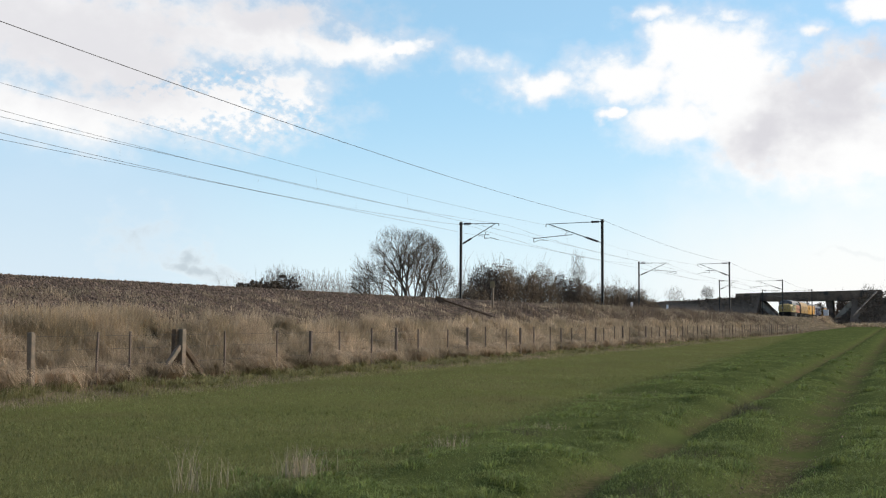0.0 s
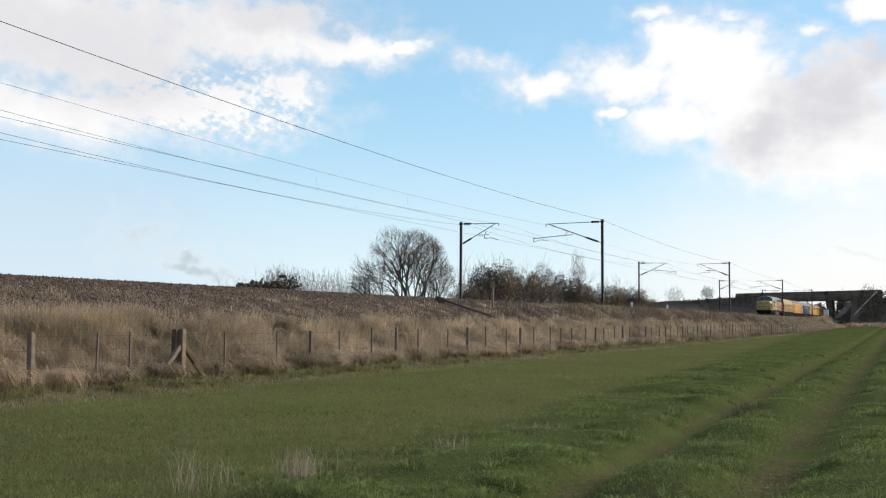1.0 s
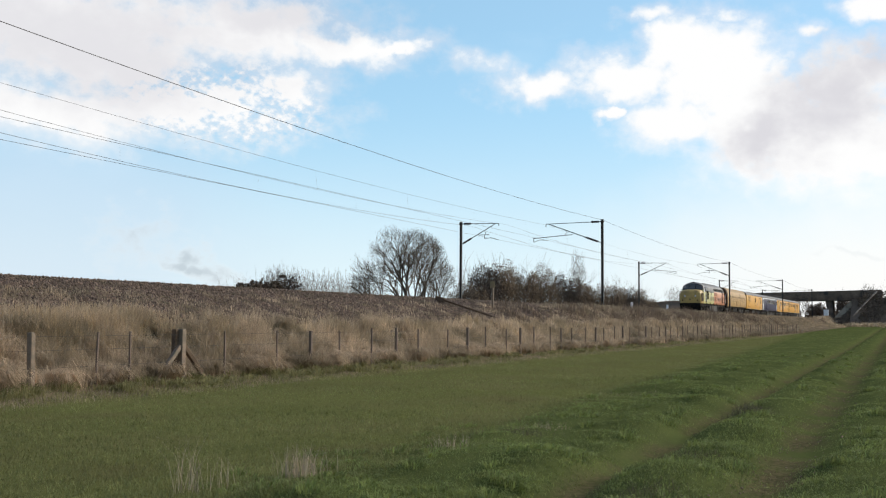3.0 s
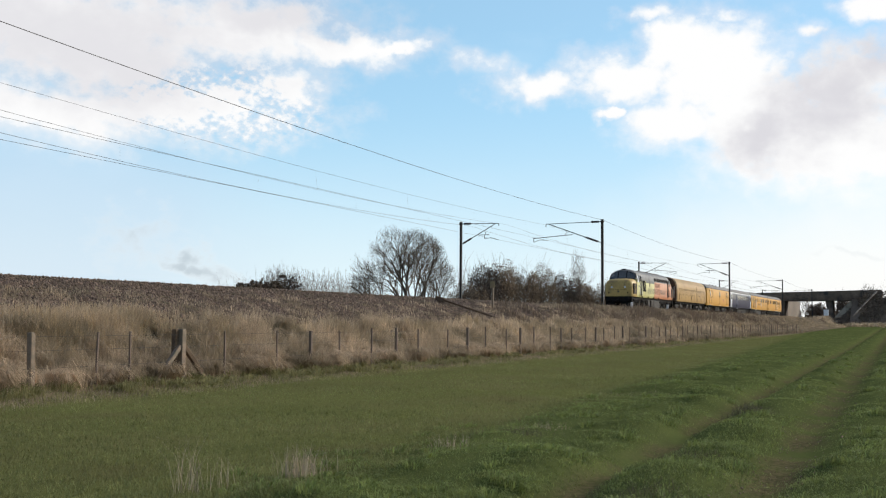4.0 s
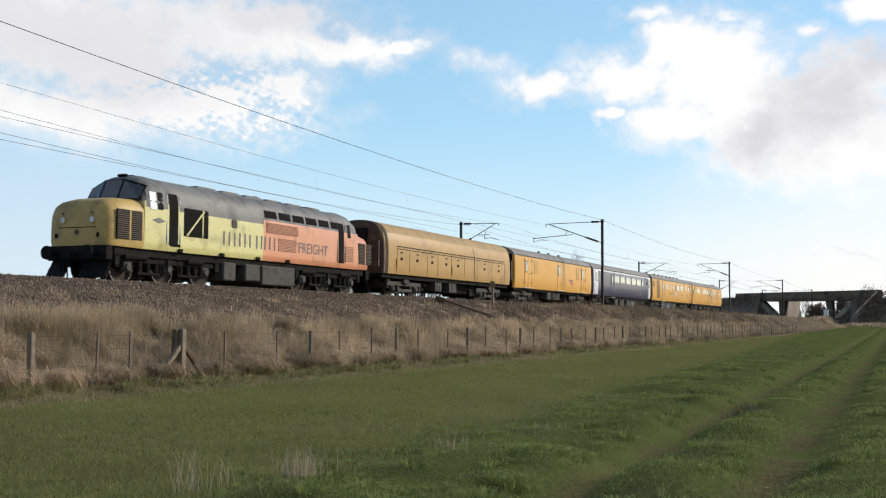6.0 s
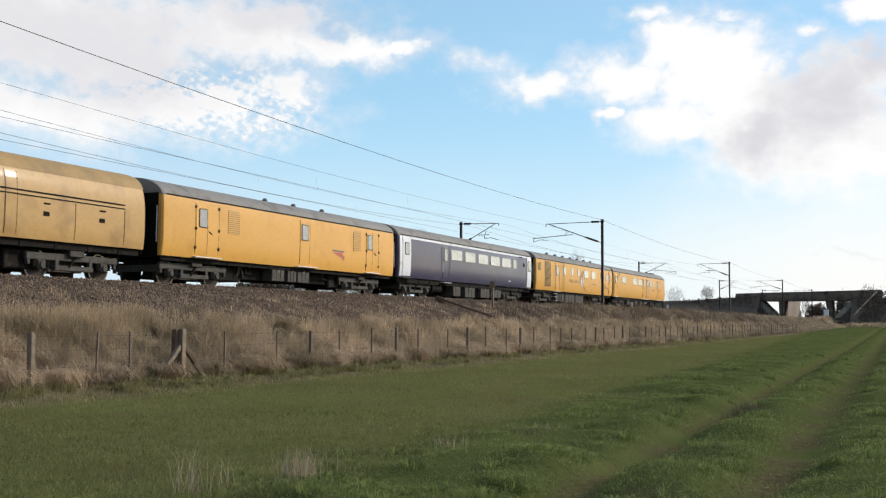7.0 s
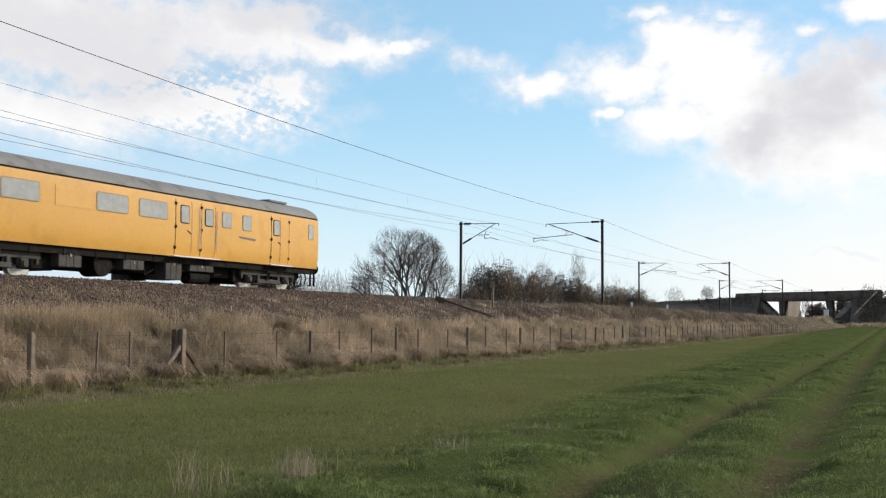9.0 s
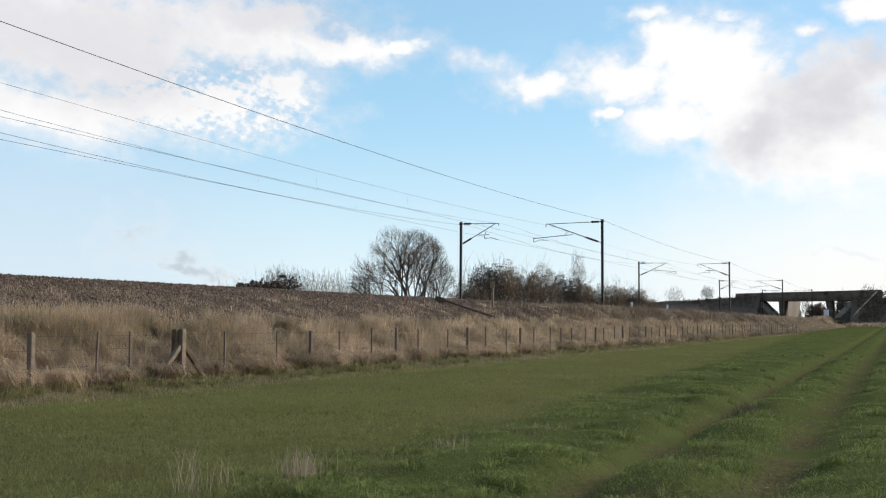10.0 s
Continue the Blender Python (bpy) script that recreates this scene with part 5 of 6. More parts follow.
    for c in (-14.6, -3.9):
        bm = bmesh.new()
        for s in (-1, 1):
            add_box(bm, (c - 2.65, s * 1.06 - 0.06, 0.72), (c + 2.65, s * 1.06 + 0.06, 0.92), 0.02)
            for q in (-1.05, 1.05):
                add_box(bm, (c + q - 0.55, s * 1.08 - 0.07, 0.32), (c + q + 0.55, s * 1.08 + 0.07, 0.42), 0.02)
                for k in (-0.4, 0, 0.4):
                    add_rod(bm, (c + q + k, s * 1.08, 0.42), (c + q + k, s * 1.08, 0.74), 0.08, sides=8)
            for q in (-1.55, -0.5, 0.5, 1.55):
                add_rod(bm, (c + q, s * 1.12, 0.30), (c + q * 0.9, s * 1.10, 0.98), 0.035, sides=6)
            for q in (-2.62, -0.05, 2.62):
                add_box(bm, (c + q - 0.10, s * 1.13 - 0.05, 0.60), (c + q + 0.14, s * 1.13 + 0.07, 0.98), 0.02)
            add_rod(bm, (c - 2.3, s * 1.16, 0.90), (c - 1.2, s * 1.16, 0.90), 0.10, sides=10)
            add_rod(bm, (c + 0.9, s * 1.16, 0.90), (c + 1.8, s * 1.16, 0.90), 0.10, sides=10)
        add_box(bm, (c - 2.5, -1.0, 0.55), (c + 2.5, 1.0, 0.98))
        for q in (-1.03, 1.03):
            add_box(bm, (c + q - 0.48, -0.62, 0.16), (c + q + 0.48, 0.62, 0.60), 0.05)
        b = part("bogie", bm, M_UNDER, v, "grimy six-wheel bogie")
        for q in (-2.05, 0, 2.05):
            wheelset(b, c + q, 0.57)
            for s in (-1, 1):
                bm = bmesh.new()
                add_box(bm, (c + q - 0.2, s * 1.02 - 0.1, 0.40), (c + q + 0.2, s * 1.02 + 0.12, 0.76), 0.04)
                add_rod(bm, (c + q, s * 1.1, 0.57), (c + q, s * 1.18, 0.57), 0.12, sides=12)
                part("axle_box", bm, M_BOX, b)
        for s in (-1, 1):
            rod_part("sand_pipe", (c - 2.6, s * 1.0, 0.8), (c - 2.75, s * 0.8, 0.12), 0.025, M_BOX, b, sides=6)
    return v


TRAIN = [(build_rear_coach(), 0.0), (build_test_coach(), 20.12), (build_blue_coach(), 40.24), (build_brake_van(), 60.36), (build_box_van(), 78.46), (build_loco(), 96.56)]
# where the train's rear end stands, time by time
RUN = [(0, 339.6), (2.5, 256.5), (4.0, 206.8), (5.5, 156.96), (7.0, 105.6), (7.5, 89.2), (8.0, 71.95), (8.5, 55.7), (9.0, 38.1), (9.5, 21.93), (10.0, 5.6)]


def motions():
    for v, back in TRAIN:
        walk(v, [(t, pose(x - back, TRACK, RAIL)) for t, x in RUN])
    walk(clouds, [(0, pose(0, 0, 0, 0, 0, -0.20)), (10, pose(0, 0, 0, 0, 0, 0.04))])


# ---------------------------------------------------------------- trees
def grow(verts, tris, a, way, length, r, depth, rng, gnarl, kids, taper=0.62, up=0.12):
    """A branch of a few bent pieces, triangular in section, that forks."""
    pts, d = [Vector(a)], Vector(way).normalized()
    pieces = 4 if depth > 1 else 3
    for i in range(pieces):
        d = (d + Vector((rng.uniform(-1, 1), rng.uniform(-1, 1), rng.uniform(-1, 1))) * gnarl + Vector((0, 0, up))).normalized()
        pts.append(pts[-1] + d * (length / pieces))
    side0 = d.orthogonal().normalized()
    k = 4 if depth > 2 else 3
    base = len(verts)
    for i, p in enumerate(pts):
        rr = r * (1 - (1 - taper) * i / pieces) if depth > 0 else r * (1 - 0.7 * i / pieces)
        for j in range(k):
            verts.append(p + (Matrix.Rotation(2 * math.pi * j / k, 3, d) @ side0) * rr)
    for i in range(pieces):
        for j in range(k):
            q = [base + i * k + j, base + i * k + (j + 1) % k, base + (i + 1) * k + (j + 1) % k, base + (i + 1) * k + j]
            tris += [(q[0], q[1], q[2]), (q[0], q[2], q[3])]
    if depth == 0:
        return
    n = rng.randint(*kids)
    for i in range(n):
        t = rng.uniform(0.35, 1.0) if i else 1.0
        f = t * pieces
        i0 = min(int(f), pieces - 1)
        p = pts[i0].lerp(pts[i0 + 1], f - i0)
        spread = Vector((rng.uniform(-1, 1), rng.uniform(-1, 1), rng.uniform(-0.5, 0.9))) * 0.85
        grow(verts, tris, p, (d + spread), length * rng.uniform(0.55, 0.82), r * (taper if t > 0.9 else taper * 0.7), depth - 1, rng, gnarl, kids, taper, up)


def bare_tree(x, y, z, h, width, seed, label, n=1400, low=0.22, name="bare_tree", twig=M_TWIG, r=0.17, group="", flat=1.0, fine=0.010, skew=0.0, rise=0.0, power=0.56, wander=1.6):
    """A bare crown: points fill an uneven egg, each joins the nearest limb below it, and limbs thicken with what they carry."""
    rs = np.random.RandomState(seed)
    tree = empty(name, pose(x, y, z), label, "tree", group)
    q = rs.normal(size=(n, 3))
    q /= np.linalg.norm(q, axis=1)[:, None]
    rad = rs.uniform(0.03, 1, n) ** 0.5
    lump = 1 + 0.16 * np.sin(3 * np.arctan2(q[:, 1], q[:, 0]) + seed) * np.cos(2.3 * q[:, 2] + seed) + 0.10 * np.sin(7 * q[:, 0] + 5 * q[:, 2] + seed)
    q = q * (rad * lump)[:, None]
    half = h * (1 - low) / 2
    pts = np.stack([q[:, 0] * width / 2, q[:, 1] * width / 2 * flat, h * low + half + q[:, 2] * half], 1)
    # narrower towards the foot
    f = 0.55 + 0.45 * smooth(h * low * 0.6, h * (low + 0.32), pts[:, 2])
    pts[:, 0] *= f
    pts[:, 1] *= f
    # a crown that hangs over to one side, most of all below
    hang = skew * (1.25 - pts[:, 2] / h)
    pts[:, 0] -= 0.44 * hang
    pts[:, 1] += 0.90 * hang
    stem_n = 6
    stem = np.stack([np.cumsum(rs.normal(0, 0.03, stem_n)), np.cumsum(rs.normal(0, 0.03, stem_n)), np.linspace(-0.3, h * low * 1.15, stem_n)], 1)
    order = np.argsort(np.linalg.norm(pts - stem[-1], axis=1))
    nodes = np.concatenate([stem, pts[order]])
    total = len(nodes)
    parent = np.zeros(total, int)
    reach = np.linalg.norm(nodes - stem[-1], axis=1)
    for i in range(1, total):
        if i < stem_n:
            parent[i] = i - 1
            continue
        d = nodes[stem_n - 2:i] - nodes[i]
        dist = np.sqrt((d * d).sum(1)) + 1e-6
        out = nodes[stem_n - 2:i] - stem[1]
        along = -(d * out).sum(1) / (dist * np.linalg.norm(out, axis=1) + 1e-6)
        cost = dist * (1 + wander * (1 - along)) + 0.6 * np.maximum(0, d[:, 2])
        parent[i] = stem_n - 2 + int(np.argmin(cost))
    load = np.ones(total)
    for i in range(total - 1, 0, -1):
        load[parent[i]] += load[i]
    thick = np.maximum(fine, r * (load / load[1]) ** power)
    thick[:stem_n] = r * np.linspace(1.25, 0.95, stem_n)

    def limbs(ids):
        a, b = nodes[parent[ids]], nodes[ids]
        d = b - a
        d /= np.maximum(np.linalg.norm(d, axis=1), 1e-6)[:, None]
        u = np.cross(d, np.where(np.abs(d[:, 2:3]) > 0.9, [[1.0, 0, 0]], [[0, 0, 1.0]]))
        u /= np.linalg.norm(u, axis=1)[:, None]
        w = np.cross(d, u)
        ra, rb = np.minimum(thick[parent[ids]], thick[ids] * 1.5), thick[ids]
        ring = []
        for c, rr in ((a, ra), (b, rb)):
            for k in range(4):
                t = k * math.pi / 2
                ring.append(c + (u * math.cos(t) + w * math.sin(t)) * rr[:, None])
        v = np.stack(ring, 1)
        f = np.array([(k, (k + 1) % 4, 4 + (k + 1) % 4) for k in range(4)] + [(k, 4 + (k + 1) % 4, 4 + k) for k in range(4)])
        return v.reshape(-1, 3), ((np.arange(len(ids)) * 8)[:, None, None] + f[None]).reshape(-1, 3)

    tri_soup("trunk", *limbs(np.arange(1, stem_n)), M_BARK, "", "", "", tree)
    v, t = limbs(np.arange(stem_n, total))
    # fine twigs from every light end
    ends = np.where(load <= 3)[0]
    ends = np.repeat(ends[ends >= stem_n], 4)
    d = nodes[ends] - nodes[parent[ends]] + rs.normal(0, 0.45, (len(ends), 3)) * (h * 0.045) + (0, 0, h * (0.012 + rise)) + (nodes[ends] - stem[-1]) * 0.05
    d *= (h * 0.075 * rs.uniform(0.5, 1.3, len(ends)) / np.maximum(np.linalg.norm(d, axis=1), 1e-6))[:, None]
    side = np.cross(d, rs.normal(size=d.shape))
    side *= (fine * 0.75 / np.maximum(np.linalg.norm(side, axis=1), 1e-6))[:, None]
    base = nodes[ends]
    tv = np.stack([base - side, base + side, base + d], 1).reshape(-1, 3)
    t = np.concatenate([t, np.arange(len(ends) * 3).reshape(-1, 3) + len(v)])
    tri_soup("crown", np.concatenate([v, tv]), t, twig, "", "", "", tree)
    return tree


def limb_tree(x, y, z, h, width, seed, label, limbs, skew=0.0, r=0.3, depth=5, name="bare_tree"):
    """A bare tree of arching limbs that fork again and again inside a rounded crown; across is the spread seen from the field."""
    rng = random.Random(seed)
    tree = empty(name, pose(x, y, z), label, "tree")
    across = Vector((-0.44, 0.90, 0))
    deep = Vector((0.90, 0.44, 0))
    mid = across * skew + Vector((0, 0, h * 0.50))
    sets = {"trunk": ([], []), "crown": ([], [])}

    def inside(p, slack):
        q = p - mid
        u, v, w = q.dot(across) / (width / 2), q.dot(deep) / (width * 0.40), q.z / (h * 0.52)
        bump = 1 + 0.10 * math.sin(5.3 * u + 3.1 * w + seed) + 0.07 * math.sin(11 * u - 7 * w)
        return u * u + v * v + w * w < bump + slack

    def limb(p, d, length, rad, level):
        verts, tris = sets["trunk" if level == depth else "crown"]
        k = 5 if level > 2 else 3
        pieces = 6 if level > 2 else 4
        pts, rads = [p], [rad]
        bend = Vector((rng.gauss(0, 1), rng.gauss(0, 1), rng.gauss(0, 0.6))) * 0.10
        for i in range(pieces):
            d = (d + bend + Vector((rng.gauss(0, 1), rng.gauss(0, 1), rng.gauss(0, 1))) * 0.13 + Vector((0, 0, 0.06)) + (pts[-1] - mid).normalized() * (0.10 if level < 3 else 0.0)).normalized()
            q = pts[-1] + d * (length / pieces)
            if level < depth and not inside(q, (0.35, 0.15, 0.0, 0.0, 0.0)[level]):
                break
            pts.append(q)
            rads.append(max(0.007, rad * (1 - 0.62 * (i + 1) / pieces)))
        if len(pts) < 2:
            return
        base = len(verts)
        side = d.orthogonal().normalized()
        for c, rr in zip(pts, rads):
            verts.extend(c + (Matrix.Rotation(2 * math.pi * j / k, 3, d) @ side) * rr for j in range(k))
        for i in range(len(pts) - 1):
            for j in range(k):
                a, b = base + i * k + j, base + i * k + (j + 1) % k
                tris.extend([(a, b, b + k), (a, b + k, a + k)])
        if level == 0:
            return
        kids = 7 if level == depth else 5 if level > 1 else 4
        for i in range(kids):
            f = 0.28 + 0.72 * (i + rng.uniform(0.1, 0.9)) / kids
            f *= len(pts) - 1
            i0 = min(int(f), len(pts) - 2)
            at_ = pts[i0].lerp(pts[i0 + 1], min(f - i0, 1))
            way = (pts[i0 + 1] - pts[i0]).normalized()
            off = Vector((rng.gauss(0, 1), rng.gauss(0, 1), rng.gauss(0.15, 0.8))).normalized()
            limb(at_, (way + off * rng.uniform(0.55, 1.0)).normalized(), length * rng.uniform(0.42, 0.70), rads[i0] * rng.uniform(0.45, 0.68), level - 1)

    for ax, dx, up, ln, fat in limbs:
        limb(across * (ax * 0.05) + Vector((0, 0, -0.3)), (across * ax + deep * dx + Vector((0, 0, up))).normalized(), h * ln, r * fat, depth)
    for key, (v, t) in sets.items():
        tri_soup(key, [tuple(q) for q in v], t, M_BARK if key == "trunk" else M_TREETWIG, "", "", "", tree)
    return tree


def leafy(name, x, y, z, w, d, h, n, seed, material, label, size=0.22, group=""):
    """A scrubby bush: twisting stems and a crown of many small leaf clumps in several lobes, with gaps."""
    r = np.random.RandomState(seed)
    bush = empty(name, pose(x, y, z), label, "bush", group)
    lobes = [(r.uniform(-0.38, 0.38) * w, r.uniform(-0.3, 0.3) * d, r.uniform(0.45, 0.74) * h, r.uniform(0.18, 0.30)) for _ in range(9)]
    c = []
    for lx, ly, lz, lr in lobes:
        k = n // 9
        q = r.normal(size=(k, 3))
        q /= np.linalg.norm(q, axis=1)[:, None]
        q *= (r.uniform(0.35, 1.0, k) ** 0.45)[:, None] * np.array([lr * w, lr * d, lr * h * 1.1])
        c.append(q + (lx, ly, lz))
    c = np.concatenate(c)
    low = r.uniform(-1, 1, (n * 2 // 3, 3)) * (w * 0.50, d * 0.4, h * 0.24) + (0, 0, h * 0.40)
    c = np.concatenate([c, low])
    c = c[c[:, 2] > 0]
    k = len(c)
    a = r.normal(size=(k, 3, 3)) * size * r.uniform(0.5, 1.3, (k, 1, 1))
    tri_soup("crown", (c[:, None, :] + a).reshape(-1, 3), np.arange(k * 3).reshape(-1, 3), material, "", "", "", bush)
    v, t = [], []
    rng = random.Random(seed)
    for i in range(7):
        grow(v, t, (rng.uniform(-0.3, 0.3) * w, rng.uniform(-0.2, 0.2) * d, -0.2), (rng.uniform(-0.5, 0.5), rng.uniform(-0.5, 0.5), 1), h * 0.5, 0.06, 3, rng, 0.2, (2, 3))
    tri_soup("branchwork", [tuple(p) for p in v], t, M_TWIG, "", "", "", bush)
    return bush


def at(angle, dist):
    return math.cos(radians(angle)) * dist, math.sin(radians(angle)) * dist


def place(px_x, y):
    """x along the line for a bearing at sideways distance y."""
    return y / math.tan(radians(YAW) - math.atan((px_x - 0.5) * 2 * math.tan(radians(46.6 / 2))))


# the broad bare tree behind the line, with a smaller one beside it
limb_tree(place(0.466, 46), 46, 1.0, 9.3, 9.8, 21, "broad bare winter tree with arching limbs and fine twigs",
          ((0.05, 0.1, 1.0, 0.88, 1.0), (0.40, -0.2, 1.0, 0.88, 0.9), (0.75, 0.2, 0.85, 0.82, 0.85), (1.2, -0.1, 0.7, 0.78, 0.8), (-0.30, 0.1, 1.0, 0.80, 0.8),
           (-0.05, -0.4, 0.9, 0.75, 0.7), (1.9, 0.1, 0.6, 0.70, 0.6), (0.22, 0.4, 1.0, 0.85, 0.8), (0.60, 0.4, 0.9, 0.8, 0.7), (-0.6, -0.2, 0.9, 0.66, 0.6)), 1.0, 0.21, 4)
limb_tree(place(0.4895, 47.5), 47.5, 1.0, 7.6, 4.2, 5, "slim bare winter tree with fine brown twigs",
          ((-0.1, 0.1, 1.0, 0.85, 0.8), (0.3, -0.1, 1.0, 0.75, 0.6), (-0.45, 0.0, 1.0, 0.7, 0.6), (0.1, 0.3, 1.0, 0.7, 0.5)), -0.2, 0.17, 4)
# thicket further along
THICKET = ((0.545, 58, 6.5, 9.4, 3200), (0.566, 59, 7.5, 10.2, 4200), (0.590, 60, 8, 10.8, 4600), (0.615, 61, 9.5, 11.0, 4600), (0.637, 62, 9.5, 10.4, 4200),
           (0.655, 62, 9, 9.6, 3800), (0.673, 61, 8, 8.6, 3400), (0.692, 61, 9.5, 10.0, 4200), (0.708, 62, 10.5, 9.8, 4200), (0.722, 64, 10, 9.0, 4000), (0.735, 66, 9, 7.4, 3200), (0.527, 57, 5, 6.6, 1800))
for i, (fx, yy, w, h, n) in enumerate(THICKET):
    leafy("thicket_bush", place(fx, yy), yy, 0.9, w, 6, h, int(n * 2.2), 40 + i, M_HEDGE if i % 4 else M_TWIG, "dense brown and olive winter thicket bush", 0.08, "thicket behind the line")
    bare_tree(place(fx, yy - 1.5), yy - 1.5, 0.9, h * 0.82, w * 0.95, 140 + i, "bare twiggy shrub in a winter thicket", 800, 0.12, "thicket_shrub", M_TWIG, 0.16, "thicket behind the line", 0.8, 0.014, power=0.56, wander=1.2)
bare_tree(place(0.652, 66), 66, 1.0, 15.2, 3.6, 8, "slender pale birch above the thicket", 420, 0.35, "birch_tree", M_PALETWIG, 0.13, fine=0.022)
bare_tree(place(0.761, 100), 100, 1.2, 17, 9, 13, "small distant bare tree", 300, 0.4, r=0.2, fine=0.03)
bare_tree(302, 54.5, 7.2, 4.7, 4.2, 77, "small dark bare bush on the road embankment", 420, 0.15, "embankment_bush", M_TWIG, 0.12, fine=0.03)
for by, bh, sd in ((13.6, 12.6, 31), (11.6, 12.0, 32), (30.5, 10.6, 33)):
    bare_tree(332, by, 0.6, bh, 4.0, sd, "bare tree top showing above the road bridge", 260, 0.3, r=0.16, fine=0.03, group="trees beyond the bridge")
# distant row of pale poplars and the low dark hedge before it
rng0 = random.Random(6)
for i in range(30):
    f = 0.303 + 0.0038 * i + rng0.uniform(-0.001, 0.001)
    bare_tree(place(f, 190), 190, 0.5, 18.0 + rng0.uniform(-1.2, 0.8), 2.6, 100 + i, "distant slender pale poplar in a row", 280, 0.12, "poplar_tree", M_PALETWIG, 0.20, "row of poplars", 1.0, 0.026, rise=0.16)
leafy("distant_bush", place(0.317, 130), 130, 0.5, 9, 6, 11.6, 1800, 61, M_TWIG, "distant dark bush on the skyline", 0.24)
bare_tree(place(0.317, 129), 129, 0.5, 12.4, 10, 162, "bare twiggy shrub on the skyline", 420, 0.2, "distant_shrub", M_TWIG, 0.12, fine=0.025)
for i, f in enumerate((0.275, 0.284, 0.293, 0.303)):
    leafy("hedge", place(f, 125), 125, 0.5, 7, 4, 9.0 + 0.4 * i, 1800, 64 + i, M_BUSH, "low dark hedge on the skyline", 0.3, "skyline hedge")


# ---------------------------------------------------------------- grass and stones
def blades(name, x, y, z, h, w, lean, material, label, category, seed, bend=0.5):
    """Two-piece grass blades: one tuft of geometry from arrays."""
    r = np.random.RandomState(seed)
    n = len(x)
    a = r.uniform(0, 2 * np.pi, n)
    side = np.stack([np.cos(a), np.sin(a), np.zeros(n)], 1) * (w / 2)[:, None]
    b = r.uniform(0, 2 * np.pi, n)
    out = np.stack([np.cos(b), np.sin(b), np.zeros(n)], 1) * (lean * h)[:, None]
    base = np.stack([x, y, z - 0.02], 1)
    mid = base + out * 0.35 + np.stack([np.zeros(n), np.zeros(n), h * 0.6], 1)
    tip = base + out + np.stack([np.zeros(n), np.zeros(n), h * (1 - bend * lean * lean)], 1)
    v = np.stack([base - side, base + side, mid - side * 0.7, mid + side * 0.7, tip], 1).reshape(-1, 3)
    o = (np.arange(n) * 5)[:, None]
    t = np.concatenate([o + [0, 1, 3], o + [0, 3, 2], o + [2, 3, 4]], 1).reshape(-1, 3)
    return tri_soup(name, v, t, material, "stuff", label, category)


def scatter(n, near, far, y0, y1, seed, power=1.0):
    """Points in the seen wedge of the field, thicker close by."""
    r = np.random.RandomState(seed)
    d = near * (far / near) ** (r.uniform(0, 1, n) ** power)
    ang = np.radians(r.uniform(YAW - 25.5, YAW + 25.5, n))
    x, y = d * np.cos(ang), d * np.sin(ang)
    keep = (y > y0) & (y < y1)
    return x[keep], y[keep]


R = np.random.RandomState(11)
# the mown field
x, y = scatter(430000, 8.5, 190, -1, 15.0, 1)
keep = y - 0.06 * x + 0.35 * wob(x, y, 1.2, 8) > 4.5
x, y = x[keep], y[keep]
d = np.hypot(x, y)
blades("field_grass", x, y, height(x, y), R.uniform(0.035, 0.10, len(x)) * (1 + 0.35 * wob(x, y, 0.8, 12)), 0.004 + d * 0.00022, R.uniform(0.4, 1.25, len(x)), M_GRASS,
       "short olive-green field grass", "grass", 2)
# the lush verge
x, y = scatter(430000, 8.5, 190, -3, 16, 3)
keep = (y - 0.06 * x + 0.35 * wob(x, y, 1.2, 8) < 5.0) & (R.uniform(0, 1, len(x)) > 0.93 * rut(x, y) + 0.25 * (wob(x, y, 2.2, 14) > 0.25))
x, y = x[keep], y[keep]
d = np.hypot(x, y)
tall = np.clip(1 + 0.9 * wob(x, y, 2.0, 15), 0.4, 2.2)
blades("verge_grass", x, y, height(x, y), R.uniform(0.03, 0.08, len(x)) * tall, 0.005 + d * 0.00026, R.uniform(0.5, 1.4, len(x)), M_LUSH,
       "lush bright green verge grass beside wheel ruts", "grass", 4)


# the near verge is a close carpet, sparser where wheels run
x, y = scatter(300000, 7.5, 60, -3, 6.5, 5)
keep = (y - 0.06 * x + 0.35 * wob(x, y, 1.2, 8) < 4.9) & (R.uniform(0, 1, len(x)) > 0.80 * rut(x, y))
x, y = x[keep], y[keep]
lift = np.clip(1 + 0.5 * wob(x, y, 3.1, 16) + 0.5 * wob(x, y, 7.0, 17), 0.35, 2.0)
blades("verge_carpet", x, y, height(x, y), R.uniform(0.02, 0.06, len(x)) * lift, 0.0045 + np.hypot(x, y) * 0.00022, R.uniform(0.7, 1.7, len(x)), M_CARPET,
       "close soft green grass of the verge", "grass", 6)


# dry grass on the bank, in leaning clumps
def clumps(n, x0, x1, y0, y1, per, hmin, hmax, seed, material, name, label, spread=0.28):
    r = np.random.RandomState(seed)
    u = r.uniform(0, 1, n)
    cx = x0 * (x1 / x0) ** u
    cy = r.uniform(y0, y1, n)
    ch = r.uniform(hmin, hmax, n)
    x = np.repeat(cx, per) + r.normal(0, 1, n * per) * spread
    y = np.repeat(cy, per) + r.normal(0, 1, n * per) * spread
    h = np.repeat(ch, per) * r.uniform(0.55, 1.15, n * per)
    d = np.hypot(x, y)
    return blades(name, x, y, height(x, y), h, 0.006 + d * 0.00030, np.clip(np.abs(r.normal(0.35, 0.3, n * per)), 0, 1.3), material, label, "grass", seed + 1)


